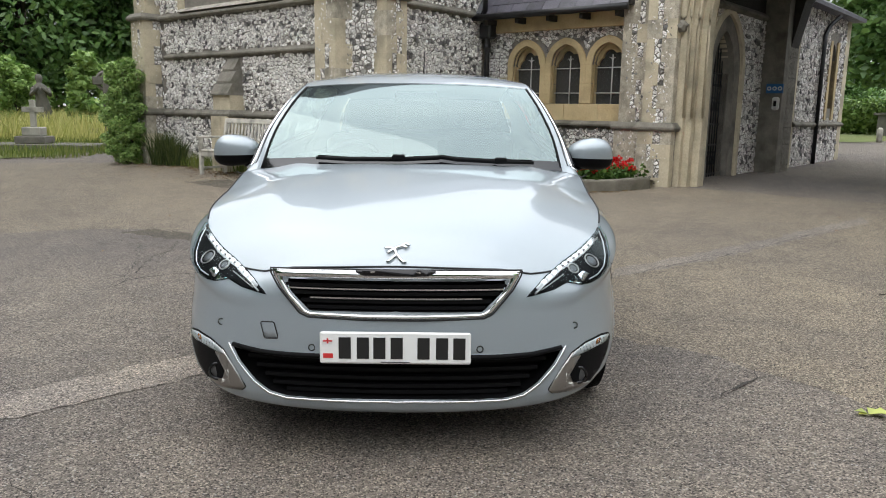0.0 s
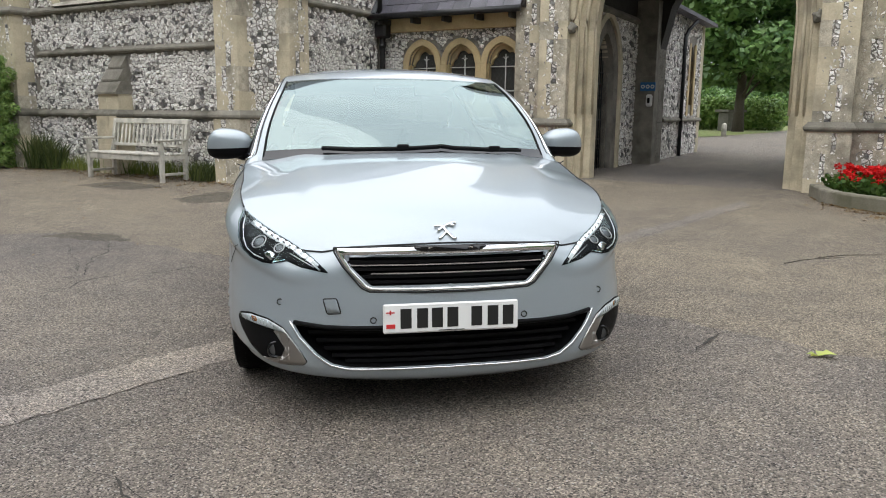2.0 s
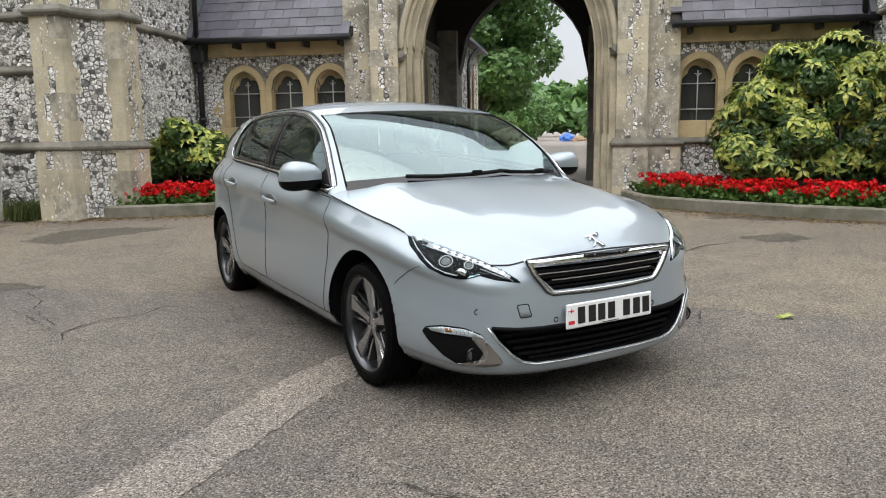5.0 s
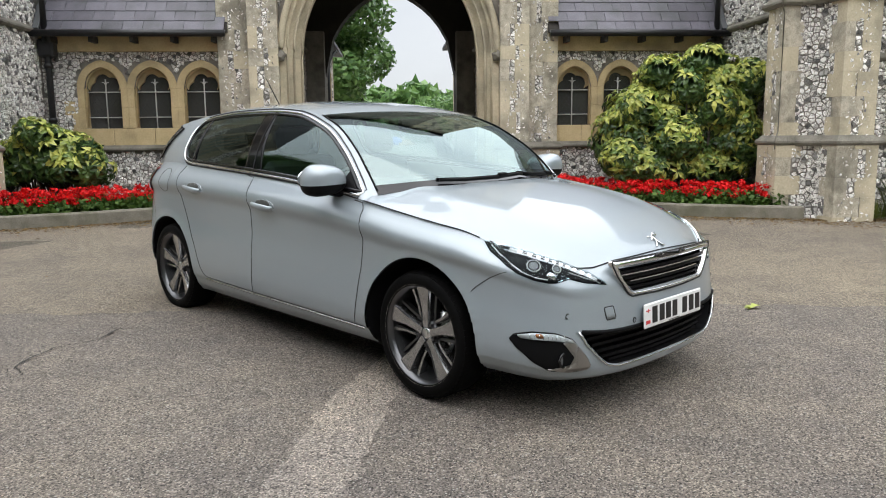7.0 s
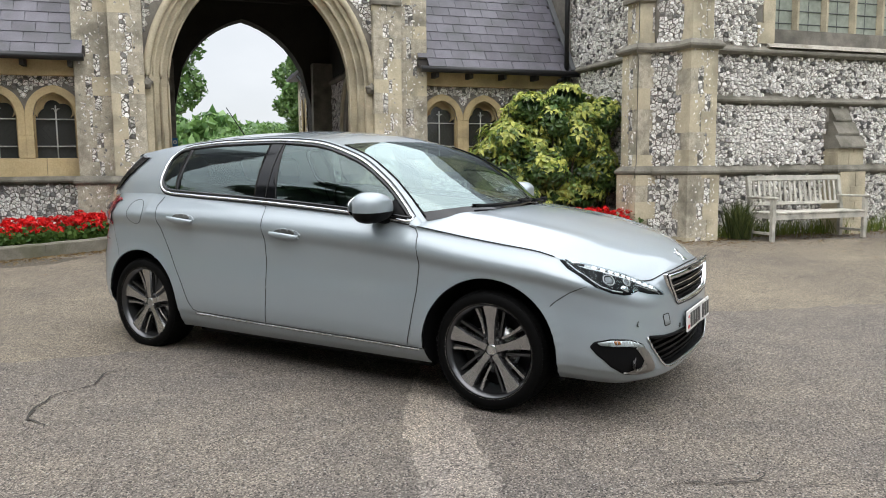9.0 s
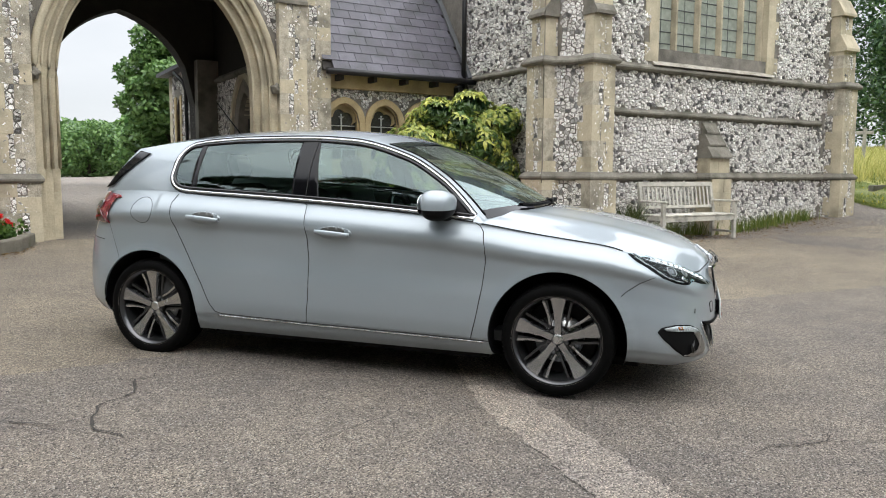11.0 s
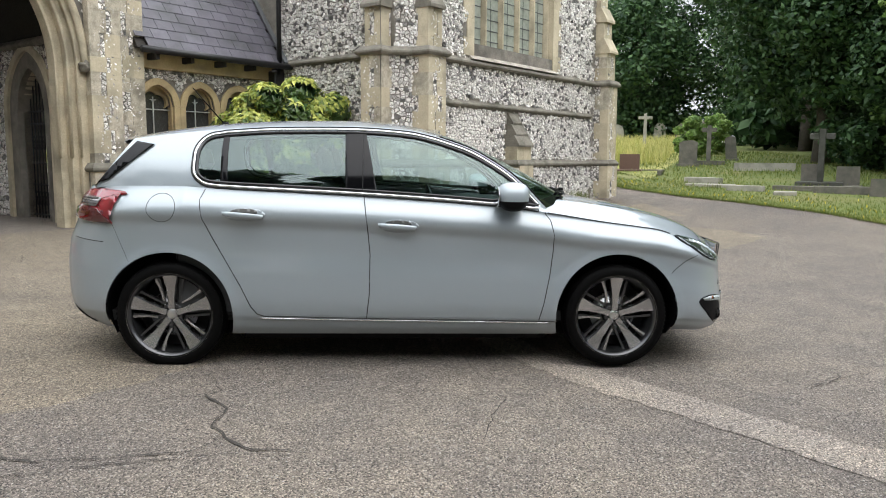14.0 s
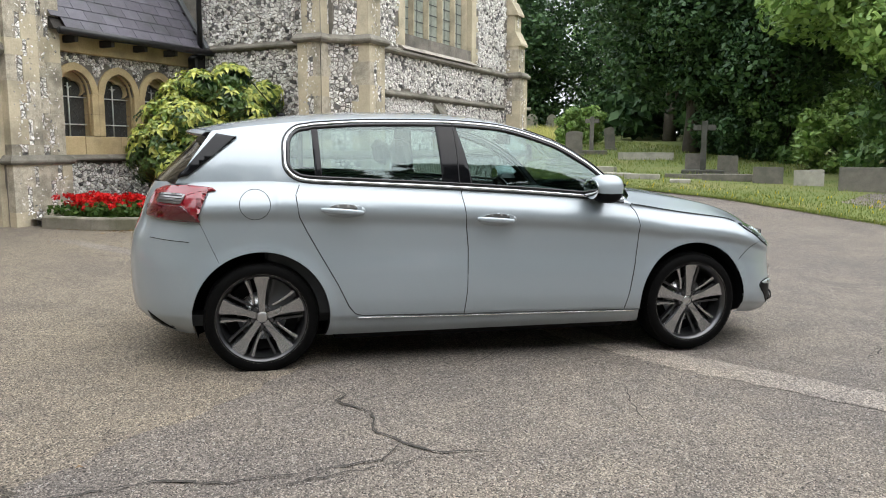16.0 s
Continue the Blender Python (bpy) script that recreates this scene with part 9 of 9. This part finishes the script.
# ---- graves ----
def stone(name, label, x, y, w, h, d, mat, shape="flat", yaw=0.0, lean=0.0, group="gravestones", base=True):
    t = thing(name, label, "gravestone", Matrix.Translation((x, y, gz(x, y))) @ Matrix.Rotation(radians(yaw), 4, "Z") @ Matrix.Rotation(radians(lean), 4, "Y"), group)
    if shape == "gothic":
        top = arch_points(w / 2, h * 0.68, h, 6)
        pts = [(-w / 2, -0.1)] + top + [(w / 2, -0.1)]
    elif shape == "round":
        pts = [(-w / 2, -0.1)] + [(-w / 2 * math.cos(math.pi * k / 10), h - w * 0.3 + w * 0.3 * math.sin(math.pi * k / 10)) for k in range(11)] + [(w / 2, -0.1)]
    elif shape == "rough":
        rg = random.Random(int(x * 10))
        pts = [(-w / 2, -0.1), (-w / 2 * 0.92, h * 0.5), (-w / 2 * 0.97, h * 0.93), (-w * 0.2, h), (w * 0.3, h * 0.97), (w / 2, h * 0.9), (w / 2 * 0.95, h * 0.4), (w / 2, -0.1)]
    else:
        pts = [(-w / 2, -0.1), (-w / 2, h - 0.015), (-w / 2 + 0.015, h), (w / 2 - 0.015, h), (w / 2, h - 0.015), (w / 2, -0.1)]
    extrude_poly("headstone", pts[::-1], -d / 2, d / 2, mat, t)
    if base:
        box("plinth", -w * 0.62, w * 0.62, -d * 1.1, d * 1.1, -0.1, 0.10, mat, t, 0.012)
    return t


def cross(name, label, x, y, h, arm, th, mat, yaw=0.0, steps=2, ring=False):
    t = thing(name, label, "grave cross", Matrix.Translation((x, y, gz(x, y))) @ Matrix.Rotation(radians(yaw), 4, "Z"), "grave crosses")
    z = -0.05
    for k in range(steps):
        w = 0.42 + 0.16 * (steps - k)
        box("step", -w, w, -w * 0.8, w * 0.8, z, z + 0.2, mat, t, 0.015)
        z += 0.2
    zc = h - arm * 0.62
    bm = bmesh.new()
    box_into(bm, -th / 2, th / 2, -th * 0.4, th * 0.4, z, h, 0.012)
    part("shaft", bm, mat, t)
    for s in (-1, 1):
        e = sorted((s * th / 2, s * arm))
        box("arm", e[0], e[1], -th * 0.4, th * 0.4, zc - th / 2, zc + th / 2, mat, t, 0.012)
    if ring:
        tube("ring", [(arm * 0.68 * math.cos(a), 0, zc + arm * 0.68 * math.sin(a)) for a in [2 * math.pi * k / 28 for k in range(28)]], 0.055, mat, t, 8, True)
        bm = bmesh.new()
        bmesh.ops.create_icosphere(bm, subdivisions=2, radius=th * 0.36)
        bmesh.ops.translate(bm, verts=bm.verts, vec=(0, -th * 0.3, zc))
        part("boss", bm, mat, t, smooth=True)
    return t


R_ = -35
stone("gravestone", "brown polished granite headstone on a low kerb", 20.4, -6.55, 0.66, 0.62, 0.12, M_REDSTONE, yaw=68)
box_k = thing("grave_kerb", "low stone grave kerb in the grass", "grave kerb", Matrix.Translation((20.1, -6.7, gz(20.1, -6.7))) @ Matrix.Rotation(radians(68), 4, "Z"))
box("kerb_front", -0.9, 0.9, -0.5, -0.35, -0.05, 0.12, M_GRANITE, box_k, 0.01)
for sg in (-1, 1):
    box("kerb_side", sg * 0.82 - 0.07, sg * 0.82 + 0.07, -0.35, 1.2, -0.05, 0.12, M_GRANITE, box_k, 0.01)
stone("gravestone", "dark rough-edged headstone in long grass", 22.0, -9.2, 0.64, 0.95, 0.28, M_GRANITE, "rough", yaw=68)
cross("grave_cross", "lichened stone cross on a stepped base", 22.6, -10.2, 1.45, 0.27, 0.16, M_GRANITE, yaw=68, steps=1)
stone("gravestone", "leaning narrow weathered headstone", 24.2, -11.8, 0.42, 0.98, 0.14, M_GRANITE, "rough", yaw=68, lean=5)
stone("ledger_slab", "long pale horizontal grave slab", 19.6, -10.9, 1.9, 0.26, 0.5, M_PALESTONE, yaw=62, base=False)
cross("grave_cross", "large plain dark stone cross", 14.6, -10.0, 1.55, 0.31, 0.16, M_TREE_SHADE_STONE, yaw=57, steps=1)
stone("gravestone", "low grey headstone beside the large cross", 15.2, -10.05, 0.45, 0.60, 0.2, M_GRANITE, yaw=57)
stone("gravestone", "low grey headstone beside the large cross", 14.15, -10.5, 0.55, 0.58, 0.2, M_GRANITE, yaw=57)
stone("gravestone", "square grey headstone in the grass", 11.5, -9.85, 0.70, 0.42, 0.16, M_GRANITE, yaw=56, base=False)
stone("gravestone", "pale inscribed headstone leaning back", 10.7, -10.4, 0.66, 0.40, 0.12, M_PALESTONE, yaw=56, base=False, lean=2)
stone("gravestone", "broad grey headstone block", 9.35, -10.7, 0.95, 0.55, 0.22, M_GRANITE, yaw=56, base=False)
rg_ = random.Random(17)
for k in range(9):
    d = rg_.uniform(38, 52)
    a = radians(-8 - k * 1.55)
    x, y = -5 + d * math.cos(a), -0.4 + d * math.sin(a)
    if k % 3 == 2:
        cross("grave_cross", "pale stone cross far among the grass", x, y, rg_.uniform(1.5, 2.0), 0.34, 0.15, M_PALESTONE, yaw=78, steps=1)
    else:
        stone("gravestone", "pale pointed headstone far among the grass", x, y, rg_.uniform(0.7, 0.95), rg_.uniform(1.25, 1.6), 0.14, M_PALESTONE, "gothic", yaw=78 + rg_.uniform(-8, 8))
for k, (x, y, w, d, yaw) in enumerate(((14.4, -6.9, 1.2, 0.5, 50), (13.2, -7.3, 0.9, 0.35, 65), (15.6, -7.2, 1.0, 0.3, 45), (12.0, -7.7, 0.5, 0.35, 60), (13.0, -8.9, 1.8, 0.25, 52), (12.2, -9.4, 1.6, 0.22, 58))):
    t = thing("fallen_slab", "broken pale stone slab lying in the grass", "stone slab", Matrix.Translation((x, y, gz(x, y))) @ Matrix.Rotation(radians(yaw), 4, "Z"), "fallen slabs")
    bm = bmesh.new()
    box_into(bm, -w / 2, w / 2, -d / 2, d / 2, -0.05, 0.10 + 0.05 * (k % 3), 0.015)
    for q in bm.verts:
        q.co.z += 0.02 * noise.noise(q.co * 3 + Vector((k, 0, 0)))
    part("slab", bm, M_PALESTONE if k < 4 else M_GRANITE, t)
# left graves
tomb = thing("tomb_slab", "low flat tomb slab with a small stone cross", "tomb", Matrix.Translation((-9.6, 15.6, gz(-9.6, 15.6))) @ Matrix.Rotation(radians(8), 4, "Z"))
box("slab", -1.35, 1.15, -0.6, 0.6, -0.05, 0.16, M_GRANITE, tomb, 0.02)
box("step", -0.75, -0.05, -0.35, 0.35, 0.16, 0.34, M_GRANITE, tomb, 0.02)
box("block", -0.62, -0.18, -0.22, 0.22, 0.34, 0.56, M_PALESTONE, tomb, 0.02)
box("shaft", -0.46, -0.34, -0.06, 0.06, 0.56, 1.22, M_PALESTONE, tomb, 0.01)
box("arms", -0.64, -0.16, -0.06, 0.06, 0.92, 1.05, M_PALESTONE, tomb, 0.01)
cross("celtic_cross", "tall weathered wheel-headed stone cross on steps", -10.35, 20.6, 2.05, 0.40, 0.24, M_GRANITE, yaw=25, steps=2, ring=True)


def statue(x, y):
    """A weathered robed figure on a drum plinth, one plain mesh."""
    prof = [(0.62, -0.05), (0.62, 0.12), (0.42, 0.16), (0.42, 0.52), (0.46, 0.56), (0.46, 0.62), (0.27, 0.66), (0.30, 0.85), (0.25, 1.15), (0.20, 1.42), (0.27, 1.62), (0.26, 1.82), (0.12, 1.93), (0.085, 1.98), (0.13, 2.08), (0.135, 2.18), (0.09, 2.28), (0.0, 2.30)]
    n = 20
    verts, faces = [], []
    for r, z in prof:
        for k in range(n):
            a = 2 * math.pi * k / n
            rr = r * (1 + (0.10 * math.sin(5 * a + z * 3) if 0.66 < z < 1.9 else 0))
            verts.append((rr * math.cos(a) + (0.05 * math.sin(2 * z) if z > 0.7 else 0), rr * 0.85 * math.sin(a), z))
    for i in range(len(prof) - 1):
        for k in range(n):
            q = (k + 1) % n
            faces.append((i * n + k, i * n + q, (i + 1) * n + q, (i + 1) * n + k))
    for s in (-1, 1):
        v, f = tube_data([(s * 0.26, 0, 1.75), (s * 0.34, -0.12, 1.5), (s * 0.08, -0.24, 1.78)], [0.09, 0.08, 0.06], 8)
        o = len(verts)
        verts += [tuple(q) for q in v]
        faces += [tuple(i + o for i in t) for t in f]
    ob = mesh_ob("statue", verts, faces, M_GRANITE, None, "", True)
    ob.matrix_world = Matrix.Translation((x, y, gz(x, y))) @ Matrix.Rotation(0.4, 4, "Z") @ Matrix.Diagonal((0.9, 0.9, 0.92, 1))
    return tagged(ob, "weathered stone memorial statue on a round plinth", "statue")


statue(-14.4, 24.4)
# beyond the gate
post = thing("bollard", "small white painted post at the grass edge", "bollard", Matrix.Translation((17.4, 27.0, gz(17.4, 27))))
tube("post", [(0, 0, -0.1), (0, 0, 0.5), (0, 0, 0.58)], [0.11, 0.11, 0.05], M_PALESTONE, post, 12)
mound = thing("covered_mound", "heap of dug earth under a blue tarpaulin", "earth heap", Matrix.Translation((47.0, 55.0, gz(47, 55))) @ Matrix.Rotation(-0.5, 4, "Z"))
for nm, mat, sc, off in (("earth", M_EARTH, (1.1, 0.8, 0.55), (0.3, 0, 0)), ("tarpaulin", M_TARP, (0.75, 0.75, 0.62), (-0.55, 0, 0.15))):
    bm = bmesh.new()
    bmesh.ops.create_icosphere(bm, subdivisions=4, radius=1)
    for q in bm.verts:
        nn = 1 + 0.25 * noise.noise(q.co * 2.3 + Vector(off))
        q.co = Vector((q.co.x * sc[0] * nn + off[0], q.co.y * sc[1] * nn, max(-0.1, q.co.z * sc[2] * nn + off[2])))
    part(nm, bm, mat, mound, smooth=True)
chest = thing("chest_tomb", "grey chest tomb under the tree behind the gate", "tomb", Matrix.Translation((24.5, 38.5, gz(24.5, 38.5))) @ Matrix.Rotation(0.3, 4, "Z"))
box("chest", -0.6, 0.6, -0.4, 0.4, 0, 1.1, M_GRANITE, chest, 0.03)
box("lid", -0.75, 0.75, -0.55, 0.55, 1.1, 1.25, M_GRANITE, chest, 0.03)
hedge_v, hedge_f = [], []
rgh = np.random.RandomState(7)
for k in range(10):
    leaf_cloud(hedge_v, hedge_f, rgh, (23.2 + 0.55 * k, 41.4 - 0.2 * k, gz(24, 41) + 1.0), (0.8, 0.8, 1.1), 1100, 0.13)
tagged(mesh_ob("hedge", hedge_v, hedge_f, M_LEAF_LIGHT), "clipped bright green hedge behind the gate", "hedge", kind="stuff")

# fallen leaves and twigs on the asphalt
rgl = random.Random(23)


def fallen(name, label, x, y, r, n, mat):
    v, f = [], []
    for k in range(n):
        a = rgl.uniform(0, 6.28)
        ln = r * rgl.uniform(0.6, 1.2)
        w = ln * 0.42
        z = gz(x, y) + 0.006
        b = len(v)
        ca, sa = math.cos(a), math.sin(a)
        lift = rgl.uniform(0.005, 0.03)
        for t, s, h in ((0, 0, 0), (0.45, 1, lift), (1, 0, lift * 0.5), (0.45, -1, lift), (0.5, 0, lift * 0.4)):
            v.append((x + ca * ln * t - sa * w * s, y + sa * ln * t + ca * w * s, z + h))
        f += [(b, b + 1, b + 4), (b + 1, b + 2, b + 4), (b + 2, b + 3, b + 4), (b + 3, b, b + 4)]
    return tagged(mesh_ob(name, v, f, mat), label, "leaf")


fallen("fallen_leaf", "yellow-green fallen leaf on the asphalt", 1.95, -0.37, 0.075, 4, M_LEAF_AUCUBA)
for k in range(26):
    x, y = rgl.uniform(-4, 7), rgl.uniform(2.5, 7)
    fallen("fallen_leaf", "small dry brown leaf on the asphalt", x, y, 0.03, 1, M_EARTH)
for x0, y0, a in ((3.1, 1.6, 0.3), (3.5, 1.75, 0.1)):
    t = [(x0 + 0.12 * k * math.cos(a + 0.1 * math.sin(k)), y0 + 0.12 * k * math.sin(a + 0.1 * math.sin(k))) for k in range(6)]
    ob = tube("twig", [(x, y, gz(x, y) + 0.008) for x, y in t], [0.004, 0.004, 0.003, 0.003, 0.002, 0.002], M_BARK, None, 5)
    tagged(ob, "thin dry twig lying on the asphalt", "twig")


def litter(name, label, n, place, seed):
    """Dry leaf scraps and moss crumbs lying on the ground, as one mass."""
    rg = np.random.RandomState(seed)
    v, f = [], []
    for _ in range(n):
        x, y = place(rg)
        a, r = rg.uniform(0, 6.28), rg.uniform(0.006, 0.022)
        z = gz(x, y) + 0.006
        b = len(v)
        for k, (c, h) in enumerate(((1.6, 0.004), (0.7, 0.012), (1.4, 0.003), (0.6, 0.0))):
            t = a + math.pi / 2 * k
            v.append((x + c * r * math.cos(t), y + c * r * math.sin(t), z + h * rg.uniform(0.3, 1.2)))
        f.append((b, b + 1, b + 2, b + 3))
    return tagged(mesh_ob(name, v, f, M_LITTER), label, "leaf litter", kind="stuff")


def kerb_foot(rg):
    u = rg.uniform(1.9, 6.4)
    v = float(np.interp(u, [q[0] for q in KERB], [q[1] for q in KERB])) - 0.06 - rg.exponential(0.17)
    p = bw(u * rg.choice((-1, 1)), v)
    return p.x, p.y


def chapel_foot(rg):
    p = bw(rg.choice((-1, 1)) * rg.uniform(5.4, 12), -3.0 - rg.exponential(0.35))
    return p.x, p.y


litter("leaf_litter", "brown leaf litter and moss along the bed kerb", 3600, kerb_foot, 71)
litter("leaf_litter", "brown leaf litter along the chapel wall foot", 4200, chapel_foot, 72)
